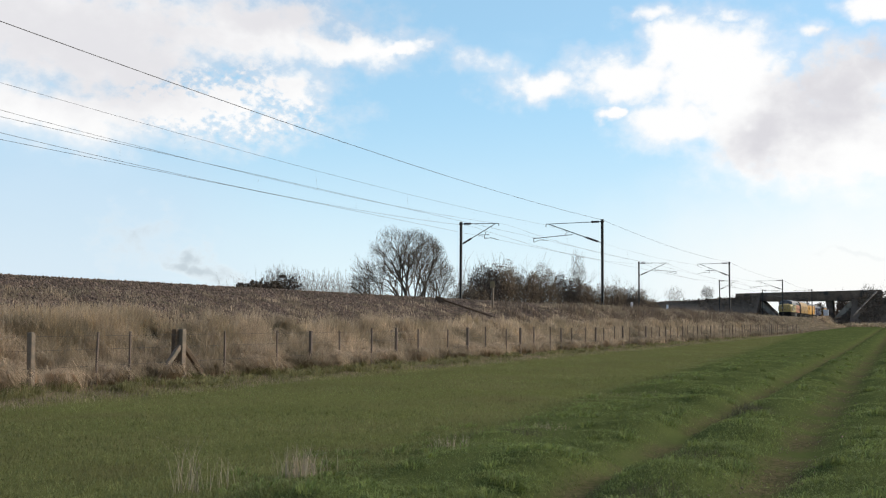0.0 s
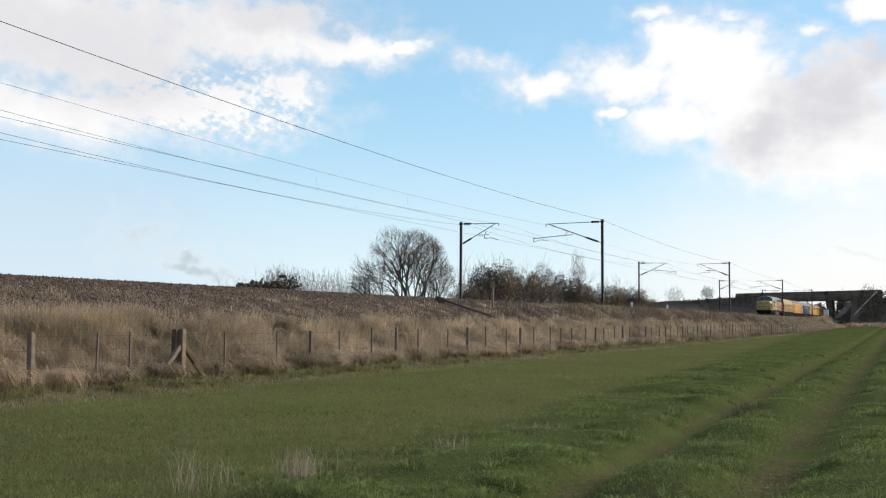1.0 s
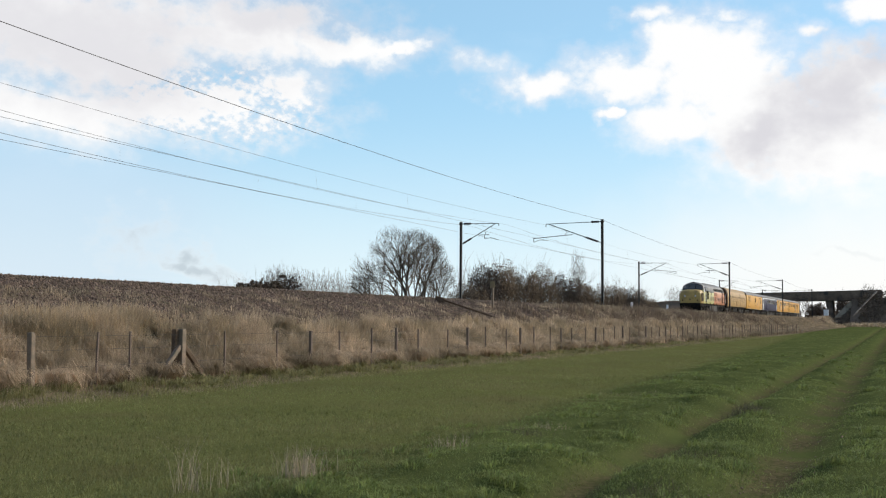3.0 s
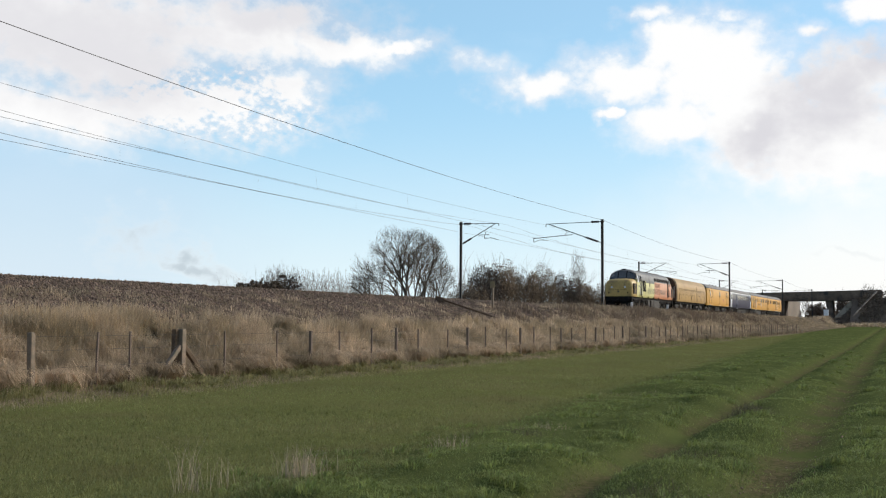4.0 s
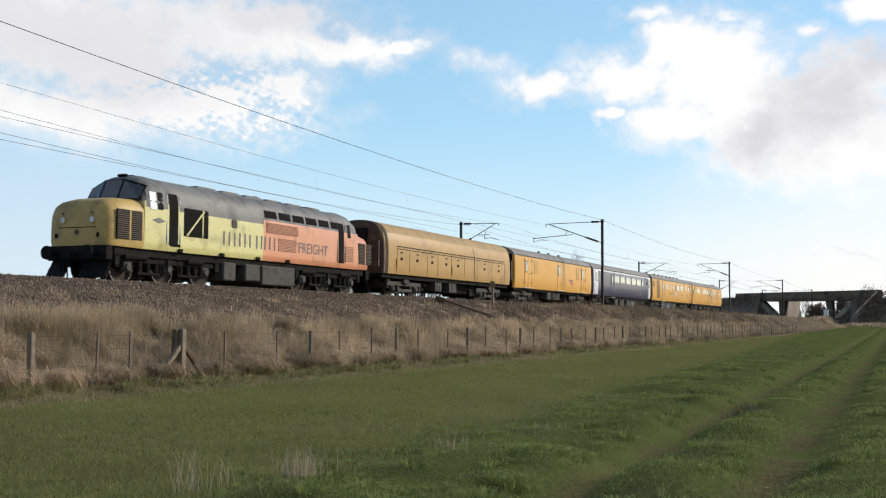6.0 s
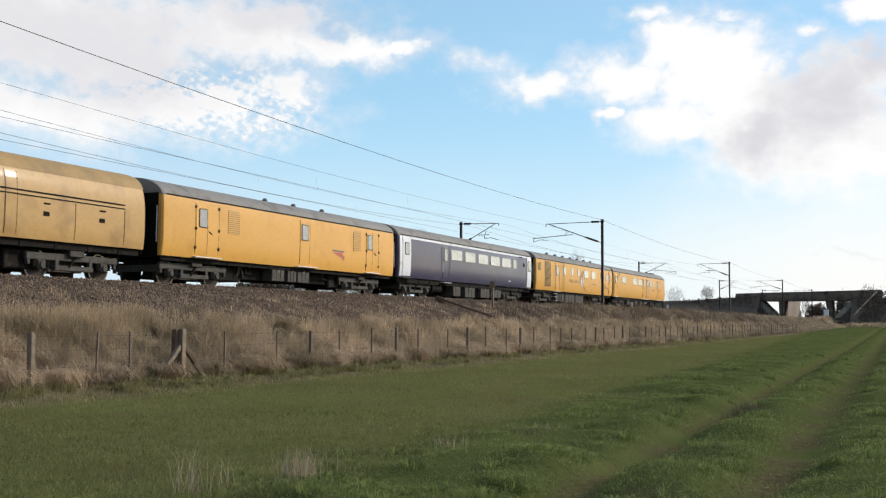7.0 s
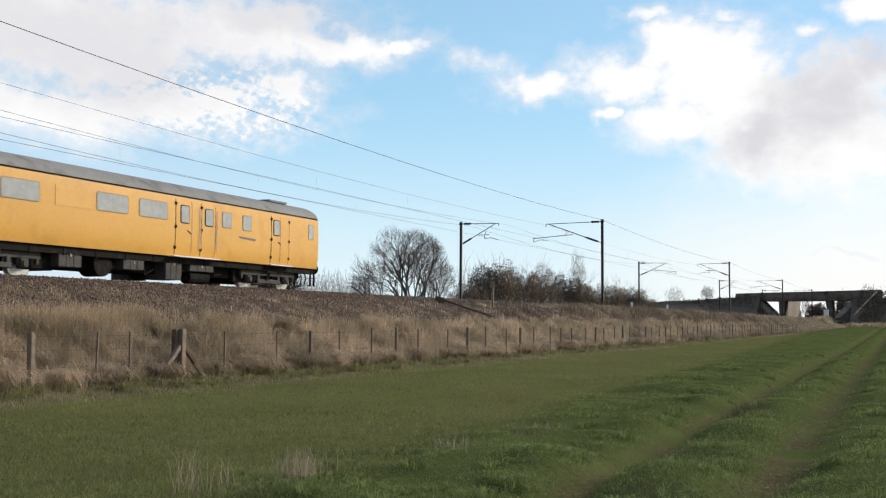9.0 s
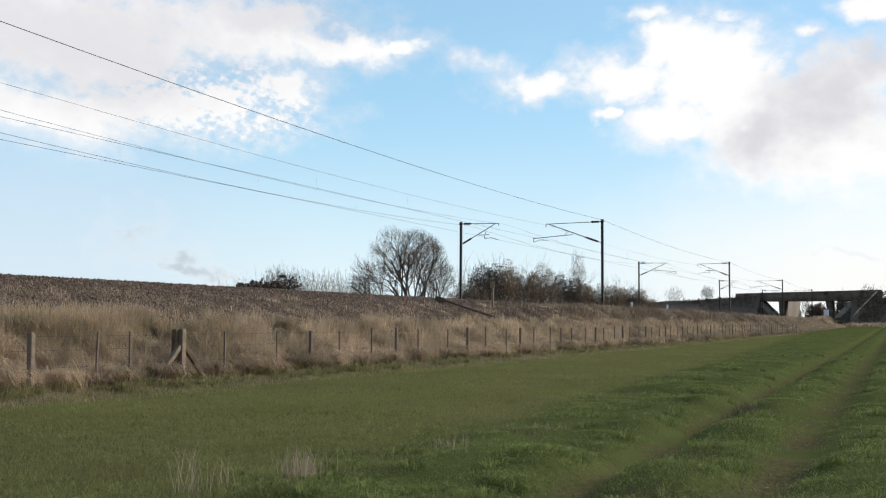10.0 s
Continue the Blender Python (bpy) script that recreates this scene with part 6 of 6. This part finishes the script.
def bank_grass(n, x0, x1, seed, low, high, material, name, label, gold=False):
    """Long upright grass in uneven drifts, thinning out towards the stones above it."""
    r = np.random.RandomState(seed)
    per = 16
    m = n // per
    cx, cy = x0 * (x1 / x0) ** r.uniform(0, 1, m), r.uniform(15.7, 21.0, m)
    x, y = np.repeat(cx, per) + r.normal(0, 0.075, m * per) * (1 + np.repeat(cx, per) * 0.012), np.repeat(cy, per) + r.normal(0, 0.075, m * per)
    tuft = np.repeat(r.uniform(0.55, 1.25, m), per)
    n = m * per
    crest = 18.5 + 1.9 * (1 - smooth(13, 24, x)) + 0.7 * wob(x, y, 1.1, 91)
    drift = 0.5 + 0.75 * wob(x, y, 2.1, 92) + 0.5 * wob(x, y, 5.5, 93)
    keep = (y < crest) & (r.uniform(0, 1, n) < np.clip(drift + 0.25, 0.12, 1))
    if gold:
        keep &= (wob(x, y, 0.8, 94) + 0.5 * wob(x, y, 2.6, 95) + 0.55 * (1 - smooth(12, 30, x)) > 0.22) & (y > 16.8)
    x, y, drift, tuft = x[keep], y[keep], drift[keep], tuft[keep]
    h = tuft * r.uniform(low, high, len(x)) * np.clip(0.65 + 0.6 * drift, 0.4, 1.35) * (1 - 0.45 * smooth(17.6, 19.6, y))
    return blades(name, x, y, height(x, y), h, 0.005 + np.hypot(x, y) * 0.00026, np.clip(np.abs(r.normal(0.34, 0.25, len(x))), 0, 1.1), material, label, "grass", seed + 1)


bank_grass(240000, 9, 110, 20, 0.30, 0.72, M_STRAW, "bank_grass", "long dry straw-coloured grass on the railway bank")
bank_grass(80000, 55, 260, 37, 0.30, 0.70, M_STRAWDARK, "far_bank_grass", "weathered brown grass further along the railway bank")
bank_grass(90000, 9, 120, 21, 0.35, 0.75, M_GOLD, "golden_grass", "paler golden drifts of dry grass on the railway bank", True)


def tussocks(n, x0, x1, y0, y1, per, lmin, lmax, seed, material, name, label, rad=0.16):
    """Arching clumps: every blade leans outwards from its clump's middle and droops."""
    r = np.random.RandomState(seed)
    cx = x0 * (x1 / x0) ** r.uniform(0, 1, n)
    cy = y0 + (y1 - y0) * r.uniform(0, 1, n) ** 1.3
    if y0 < 0:
        ok = rut(cx, cy) < 0.35
        cx, cy = cx[ok], cy[ok]
        n = len(cx)
    cl = r.uniform(lmin, lmax, n)
    a = r.uniform(0, 2 * np.pi, n * per)
    rr = rad * np.sqrt(r.uniform(0, 1, n * per))
    x, y = np.repeat(cx, per) + rr * np.cos(a), np.repeat(cy, per) + rr * np.sin(a)
    ln = np.repeat(cl, per) * r.uniform(0.6, 1.15, n * per)
    z = height(x, y) - 0.02
    d = np.hypot(x, y)
    way = np.stack([np.cos(a) + r.normal(0, 0.25, n * per), np.sin(a) - 0.45 + r.normal(0, 0.25, n * per), np.zeros(n * per)], 1)
    fan = r.uniform(0.25, 1.0, n * per)[:, None]
    up = np.array([[0, 0, 1.0]])
    p0 = np.stack([x, y, z], 1)
    p1 = p0 + (way * 0.28 * fan + up * 0.62) * ln[:, None]
    p2 = p0 + (way * 0.72 * fan + up * (0.88 - 0.22 * fan)) * ln[:, None]
    p3 = p0 + (way * 1.10 * fan + up * (0.92 - 0.72 * fan)) * ln[:, None]
    side = np.stack([-np.sin(a), np.cos(a), np.zeros(n * per)], 1) * ((0.007 + d * 0.0003) / 2)[:, None]
    v = np.stack([p0 - side, p0 + side, p1 - side, p1 + side, p2 - side * 0.7, p2 + side * 0.7, p3], 1).reshape(-1, 3)
    o = (np.arange(n * per) * 7)[:, None]
    t = np.concatenate([o + q for q in ([0, 1, 3], [0, 3, 2], [2, 3, 5], [2, 5, 4], [4, 5, 6])], 1).reshape(-1, 3)
    return tri_soup(name, v, t, material, "stuff", label, "grass")


tussocks(150, 9, 75, 15.78, 16.35, 260, 0.36, 0.62, 22, M_STRAW, "fence_tussocks", "large drooping dry grass tussocks along the fence", 0.17)
tussocks(190, 60, 230, 15.85, 16.6, 80, 0.4, 0.7, 35, M_STRAWDARK, "far_tussocks", "drooping dry grass tussocks further along the fence", 0.22)
tussocks(360, 9, 240, 16.4, 18.3, 70, 0.40, 0.75, 23, M_STRAW, "bank_tussocks", "arching dry grass tussocks on the railway bank")
tussocks(240, 9, 110, 14.9, 15.8, 60, 0.14, 0.30, 25, M_GREENTUFT, "green_tussocks", "green grass tussocks at the field edge")
tussocks(620, 7.5, 60, -2, 6.5, 44, 0.07, 0.15, 27, M_LUSH, "verge_tussocks", "lush green tussocks on the verge", 0.14)
clumps(900, 9, 110, 14.2, 15.7, 24, 0.05, 0.16, 24, M_GREENTUFT, "edge_grass", "green grass tufts along the field edge", 0.25)
clumps(1000, 9, 230, 14.5, 15.8, 26, 0.05, 0.16, 34, M_STRAWDARK, "edge_straw", "flattened pale straw along the field edge", 0.25)
clumps(620, 12, 80, 18.2, 21.2, 22, 0.07, 0.24, 28, M_STRAW, "sparse_grass", "sparse dry tufts among the ballast", 0.18)
clumps(760, 62, 250, 17.8, 21.5, 30, 0.18, 0.42, 26, M_STRAWDARK, "cess_grass", "dry grass along the line-side path", 0.5)


M_BRAMBLE = blade_mat("dead_brambles", (0.17, 0.125, 0.090), 0.35, 0.6)
clumps(90, 50, 160, 17.6, 20.8, 70, 0.35, 0.85, 38, M_BRAMBLE, "brambles", "dark dead brambles on the railway bank", 0.42)


# pale dead stalks standing in the field near the camera
def stalks(name, x, y, n, h, seed, spread=0.22, material=None):
    r = np.random.RandomState(seed)
    xs, ys = x + r.normal(0, spread, n), y + r.normal(0, spread, n)
    return blades(name, xs, ys, height(xs, ys), r.uniform(0.5, 1.0, n) * h, np.full(n, 0.0055), np.abs(r.normal(0.35, 0.2, n)), material or M_STRAWPALE, "tuft of dark weeds" if material else "tuft of pale dead grass stalks", "grass tuft", seed + 1, 0.2)


M_STRAWPALE = blade_mat("pale_dead_stalks", (0.40, 0.32, 0.22), 0.2, 1.0)
for k, (fx, fy, n, h, sp) in enumerate(((8.85, 5.6, 150, 0.42, 0.12), (7.8, 6.15, 34, 0.60, 0.10), (8.1, 6.0, 14, 0.45, 0.10), (11.7, 5.25, 50, 0.24, 0.12), (14.45, 4.96, 70, 0.12, 0.16),
                                        (22.5, 5.6, 60, 0.12, 0.35))):
    stalks("dead_grass_tuft", fx, fy, n, h, 60 + 2 * k, sp)


M_WEED = blade_mat("dark_weeds", (0.115, 0.105, 0.062), 0.3, 1.0)
for k, (fx, fy, n, h, sp) in enumerate(((17.9, 2.55, 420, 0.24, 0.20), (13.6, 4.9, 160, 0.13, 0.16), (9.4, 2.2, 300, 0.13, 0.22), (12.2, 2.4, 240, 0.12, 0.2))):
    stalks("weed_tuft", fx, fy, n, h, 90 + 2 * k, sp, M_WEED)


# loose stones on the ballast shoulder
def stones(n, x0, x1, y0, y1, size, seed, name, label):
    r = np.random.RandomState(seed)
    u = r.uniform(0, 1, n)
    x = x0 * (x1 / x0) ** u
    y = r.uniform(y0, y1, n)
    s = size * r.uniform(0.5, 1.4, n) * (1 + np.hypot(x, y) * 0.004)
    oct6 = np.array([(1, 0, 0), (-1, 0, 0), (0, 1, 0), (0, -1, 0), (0, 0, 1), (0, 0, -1)], float)
    v = oct6[None] * r.uniform(0.5, 1.1, (n, 6, 1)) + r.uniform(-0.3, 0.3, (n, 6, 3))
    v = v * s[:, None, None] + np.stack([x, y, height(x, y) + s * 0.15], 1)[:, None, :]
    f = np.array([(0, 2, 4), (2, 1, 4), (1, 3, 4), (3, 0, 4), (2, 0, 5), (1, 2, 5), (3, 1, 5), (0, 3, 5)])
    t = (np.arange(n) * 6)[:, None, None] + f[None]
    return tri_soup(name, v.reshape(-1, 3), t.reshape(-1, 3), M_STONE, "stuff", label, "ballast")


stones(46000, 12, 140, 18.7, 23.3, 0.038, 31, "ballast", "grey-brown ballast stones on the shoulder")
stones(260, 8, 26, 0.95, 1.85, 0.014, 36, "rut_stones", "small stones lying in the bare wheel rut")
stones(2500, 12, 60, 17.6, 18.9, 0.05, 33, "scattered_stones", "stones spilled among the bank grass")


M_SCRUB = mat("dark_scrub", (0.17, 0.122, 0.082), 0.9, spread=0.3, scale=0.2, fine=2, bump=0.0, island=0.4)
# trees seen through and beyond the bridge
for i, (bx, by, w, h) in enumerate(((328, 19, 7, 9.6), (334, 12, 12, 11.5), (350, 25.5, 6, 6.2), (360, 29, 7, 5.2), (352, 36.5, 7, 7.0), (348, 28.5, 5, 7.4))):
    leafy("far_bush", bx, by, 0.8, w, 6, h, 1500, 90 + i, M_SCRUB, "dark bush beyond the road bridge", 0.28, "bushes beyond the bridge")
# dark scrub over the road embankments
def bank_scrub(n, y0, y1, seed, crest):
    r = np.random.RandomState(seed)
    y = r.uniform(y0, y1, n)
    f = r.uniform(0, 1, n)
    x = 286.5 + 13.5 * f
    z = 0.6 + (crest(y) - 0.6) * f - 0.1 + r.uniform(0, 0.35, n)
    c = np.stack([x, y, z], 1)
    v = c[:, None, :] + r.normal(0, 0.20, (n, 3, 3))
    return tri_soup("bank_scrub", v.reshape(-1, 3), np.arange(n * 3).reshape(-1, 3), M_SCRUB, "stuff", "dark brown scrub on the road embankment", "scrub")


bank_scrub(26000, 40, 150, 71, lambda y: 9.3 - 1.7 * np.clip((y - 39.5) / 30, 0, 1) - 0.4 * (y - 39.5) / 60)
tussocks(230, 250, 299, -14, 22, 34, 0.7, 1.5, 77, M_STRAW, "bridge_tussocks", "dry grass tussocks at the foot of the road embankment", 0.6)
bank_scrub(20000, -50, 13, 72, lambda y: 10.0 + 0 * y)
# scrub creeping over the edges of both paved slopes
bank_scrub(5000, 12.5, 19.5, 73, lambda y: np.clip(7.9 - 1.1 * (y - 13.8), 2.2, 8.2))
bank_scrub(4000, 37.0, 41.0, 74, lambda y: np.clip(3.3 + 1.1 * (y - 36.9), 2.0, 8.0))


# ---------------------------------------------------------------- clouds, far behind everything, drifting slowly
def cloud_sheet():
    az = np.radians(np.linspace(-6, 62, 35))
    el = np.radians(np.linspace(-1.0, 42, 22))
    rad = 4200.0
    A, L = np.meshgrid(az, el, indexing="ij")
    v = np.stack([rad * np.cos(L) * np.cos(A), rad * np.cos(L) * np.sin(A), rad * np.sin(L)], -1).reshape(-1, 3)
    k = len(el)
    faces = [(i * k + j, (i + 1) * k + j, (i + 1) * k + j + 1, i * k + j + 1) for i in range(len(az) - 1) for j in range(k - 1)]
    ob = obj("cloud_backdrop", v, faces, bpy.data.materials.new("cloud"), None, "", True)
    uv = ob.data.uv_layers.new(name="sky")
    for loop in ob.data.loops:
        i, j = divmod(loop.vertex_index, k)
        # degrees to the right of the lens axis and degrees above the horizon, in tens
        uv.data[loop.index].uv = ((YAW - math.degrees(az[i])) / 10, math.degrees(el[j]) / 10)
    m = ob.data.materials[0]
    m.use_nodes = True
    n, l = m.node_tree.nodes, m.node_tree.links
    n.clear()
    uvn = n.new("ShaderNodeUVMap")
    uvn.uv_map = "sky"

    def noise_tex(scale, detail, sx=1.0, sy=1.0, rot=0.0):
        mp = n.new("ShaderNodeMapping")
        mp.inputs["Scale"].default_value = (sx, sy, 1)
        mp.inputs["Rotation"].default_value = (0, 0, rot)
        l.new(uvn.outputs["UV"], mp.inputs["Vector"])
        t = n.new("ShaderNodeTexNoise")
        t.inputs["Scale"].default_value, t.inputs["Detail"].default_value, t.inputs["Roughness"].default_value = scale, detail, 0.58
        l.new(mp.outputs["Vector"], t.inputs["Vector"])
        return t.outputs["Fac"]

    def op(kind, a, b=None):
        t = n.new("ShaderNodeMath")
        t.operation = kind
        for i, q in enumerate((a, b)):
            if q is None:
                continue
            if isinstance(q, (int, float)):
                t.inputs[i].default_value = q
            else:
                l.new(q, t.inputs[i])
        return t.outputs[0]

    def ramp(q, a, b, c=0.0, e=1.0):
        t = n.new("ShaderNodeMapRange")
        t.interpolation_type = "SMOOTHSTEP"
        for key, val in zip(("From Min", "From Max", "To Min", "To Max"), (a, b, c, e)):
            t.inputs[key].default_value = val
        l.new(q, t.inputs["Value"])
        return t.outputs["Result"]

    # the outlines of the clouds are bent and torn at two scales
    warped = uvn.outputs["UV"]
    for scale, amount in ((2.6, 0.42), (9.0, 0.15)):
        wt = n.new("ShaderNodeTexNoise")
        wt.inputs["Scale"].default_value, wt.inputs["Detail"].default_value = scale, 5
        l.new(uvn.outputs["UV"], wt.inputs["Vector"])
        off = n.new("ShaderNodeVectorMath")
        off.operation = "SUBTRACT"
        off.inputs[1].default_value = (0.5, 0.5, 0.5)
        l.new(wt.outputs["Color"], off.inputs[0])
        sc = n.new("ShaderNodeVectorMath")
        sc.operation = "MULTIPLY"
        sc.inputs[1].default_value = (amount, amount * 0.7, 0)
        l.new(off.outputs[0], sc.inputs[0])
        ad = n.new("ShaderNodeVectorMath")
        ad.operation = "ADD"
        l.new(warped, ad.inputs[0])
        l.new(sc.outputs[0], ad.inputs[1])
        warped = ad.outputs[0]

    def blob(cx, cy, rx, ry, rot=0.0):
        """1 in the middle of an ellipse, 0 at its rim."""
        mp = n.new("ShaderNodeMapping")
        mp.vector_type = "TEXTURE"
        mp.inputs["Location"].default_value = (cx, cy, 0)
        mp.inputs["Rotation"].default_value = (0, 0, radians(rot))
        mp.inputs["Scale"].default_value = (rx, ry, 1)
        l.new(warped, mp.inputs["Vector"])
        ln = n.new("ShaderNodeVectorMath")
        ln.operation = "LENGTH"
        l.new(mp.outputs["Vector"], ln.inputs[0])
        return op("SUBTRACT", 1.0, ln.outputs["Value"])

    def most(*items):
        out = items[0]
        for q in items[1:]:
            out = op("MAXIMUM", out, q)
        return out

    left = most(blob(-1.958, 1.480, 1.353, 0.472), blob(-1.127, 1.559, 0.850, 0.330), blob(-0.595, 1.514, 0.645, 0.145, -3), blob(-0.277, 1.505, 0.299, 0.063, -6), blob(-1.422, 1.139, 0.913, 0.236), blob(-2.114, 1.092, 0.724, 0.220), blob(-0.905, 1.285, 0.346, 0.173))
    right = most(op("MULTIPLY", blob(0.537, 1.314, 0.393, 0.120, 4), 0.72), blob(0.961, 1.356, 0.378, 0.208), blob(1.254, 1.494, 0.330, 0.220, 20), blob(1.510, 1.377, 0.519, 0.330), blob(1.266, 1.089, 0.393, 0.252), blob(1.682, 1.057, 0.598, 0.362), blob(2.108, 0.975, 0.598, 0.393), blob(2.141, 1.234, 0.441, 0.268, 20), op("MULTIPLY", blob(1.179, 1.680, 0.252, 0.076), 0.6), op("MULTIPLY", blob(1.963, 1.500, 0.113, 0.082), 0.55), blob(2.313, 1.600, 0.252, 0.094), op("MULTIPLY", blob(0.172, 1.399, 0.195, 0.076), 0.35), op("MULTIPLY", blob(0.885, 1.136, 0.094, 0.050), 0.9), op("MULTIPLY", blob(1.572, 1.622, 0.157, 0.063), 0.5))
    thin = most(blob(0.585, 1.052, 0.189, 0.038), blob(-1.441, 0.699, 0.598, 0.088, -6), blob(-1.869, 0.412, 0.755, 0.157), blob(1.141, 0.599, 0.567, 0.038), blob(0.772, 0.700, 0.220, 0.031), blob(0.680, 1.575, 0.189, 0.044))
    n1, n2 = noise_tex(2.2, 8, 1.0, 1.5, 0.15), noise_tex(7.5, 7, 1.0, 1.25, 0.3)
    n3 = noise_tex(19, 3, 1.0, 1.35, 0.5)
    rag = op("ADD", op("MULTIPLY", op("SUBTRACT", n1, 0.5), 1.25), op("MULTIPLY", op("SUBTRACT", n2, 0.5), 1.25))
    # the lower fringe breaks into small rounded flakes
    mackerel = most(blob(-1.211, 1.165, 0.724, 0.268))
    flakes = op("MULTIPLY", ramp(mackerel, 0.0, 0.5), op("MULTIPLY", op("SUBTRACT", n3, 0.55), 2.2))
    body = most(op("ADD", op("MULTIPLY", left, 1.5), op("ADD", rag, flakes)), op("ADD", op("MULTIPLY", right, 1.75), rag))
    dense = ramp(body, -0.28, 1.0)
    veil = op("MULTIPLY", ramp(op("ADD", thin, op("MULTIPLY", rag, 0.6)), 0.0, 0.9), 0.6)
    # whitish haze towards the horizon
    sep = n.new("ShaderNodeSeparateXYZ")
    l.new(uvn.outputs["UV"], sep.inputs[0])
    haze = ramp(sep.outputs["Y"], 1.9, -0.05, 0.55, 0.95)
    cover = most(dense, veil, haze)
    # grey undersides
    shade_r = most(blob(2.084, 1.180, 0.409, 0.330, 25), blob(1.682, 0.997, 0.378, 0.157, 10), blob(2.280, 1.337, 0.283, 0.189))
    shade_l = most(blob(-1.957, 1.452, 1.196, 0.409), blob(-0.974, 1.656, 0.629, 0.157))
    shade = ramp(op("ADD", op("MULTIPLY", shade_r, 0.9), op("MULTIPLY", op("SUBTRACT", n1, 0.5), 1.5)), -0.10, 0.85, 0.0, 0.80)
    shade2 = ramp(op("ADD", op("MULTIPLY", shade_l, 0.9), op("MULTIPLY", op("SUBTRACT", n1, 0.5), 1.6)), -0.3, 0.8, 0.0, 0.62)
    # a dark puff of smoke low over the bank
    puff = most(blob(-1.358, 0.345, 0.13, 0.10), blob(-1.30, 0.255, 0.20, 0.075), blob(-1.41, 0.275, 0.13, 0.07), op("MULTIPLY", blob(-1.66, 0.42, 0.34, 0.16), 0.45))
    smoke = ramp(op("ADD", puff, op("MULTIPLY", op("SUBTRACT", n2, 0.5), 1.7)), -0.1, 1.0, 0.0, 0.75)
    streak = most(blob(2.193, 0.373, 0.252, 0.028))
    smoke = op("MAXIMUM", smoke, op("MULTIPLY", ramp(op("ADD", streak, op("MULTIPLY", op("SUBTRACT", n2, 0.5), 1.2)), 0.0, 0.8), 0.35))
    mix = n.new("ShaderNodeMixRGB")
    mix.inputs["Color1"].default_value, mix.inputs["Color2"].default_value = (1.0, 1.0, 1.0, 1), (0.66, 0.65, 0.70, 1)
    l.new(most(shade, shade2), mix.inputs["Fac"])
    mix2 = n.new("ShaderNodeMixRGB")
    mix2.inputs["Color2"].default_value = (0.36, 0.45, 0.53, 1)
    l.new(smoke, mix2.inputs["Fac"])
    l.new(mix.outputs["Color"], mix2.inputs["Color1"])
    # the bare haze is bluer than the cloud
    tone = n.new("ShaderNodeMixRGB")
    blue = n.new("ShaderNodeMixRGB")
    blue.inputs["Color1"].default_value, blue.inputs["Color2"].default_value = (0.80, 0.94, 1.0, 1), (0.41, 0.75, 1.0, 1)
    glow = ramp(blob(2.5, 0.2, 2.2, 0.9), 0.0, 0.9)
    l.new(op("MULTIPLY", ramp(sep.outputs["Y"], 0.0, 1.35), op("SUBTRACT", 1.0, op("MULTIPLY", glow, 0.8))), blue.inputs["Fac"])
    # thin lilac haze low on the side away from the sun
    lilac = n.new("ShaderNodeMixRGB")
    lilac.inputs["Color2"].default_value = (0.62, 0.74, 0.90, 1)
    l.new(op("MULTIPLY", ramp(blob(-2.1, 0.45, 1.5, 0.95), 0.0, 0.8), 0.48), lilac.inputs["Fac"])
    l.new(blue.outputs["Color"], lilac.inputs["Color1"])
    white = n.new("ShaderNodeMixRGB")
    white.inputs["Color2"].default_value = (1.0, 0.99, 0.98, 1)
    l.new(op("MULTIPLY", glow, 0.9), white.inputs["Fac"])
    l.new(lilac.outputs["Color"], white.inputs["Color1"])
    l.new(white.outputs["Color"], tone.inputs["Color1"])
    l.new(most(dense, smoke), tone.inputs["Fac"])
    l.new(mix2.outputs["Color"], tone.inputs["Color2"])
    em = n.new("ShaderNodeEmission")
    em.inputs["Strength"].default_value = 1.0
    l.new(tone.outputs["Color"], em.inputs["Color"])
    tr = n.new("ShaderNodeBsdfTransparent")
    ms = n.new("ShaderNodeMixShader")
    out = n.new("ShaderNodeOutputMaterial")
    l.new(most(cover, smoke), ms.inputs["Fac"])
    l.new(tr.outputs[0], ms.inputs[1])
    l.new(em.outputs[0], ms.inputs[2])
    l.new(ms.outputs[0], out.inputs["Surface"])
    return tagged(ob, "broken white cloud in a pale blue sky", "sky", kind="structure")


clouds = cloud_sheet()

motions()
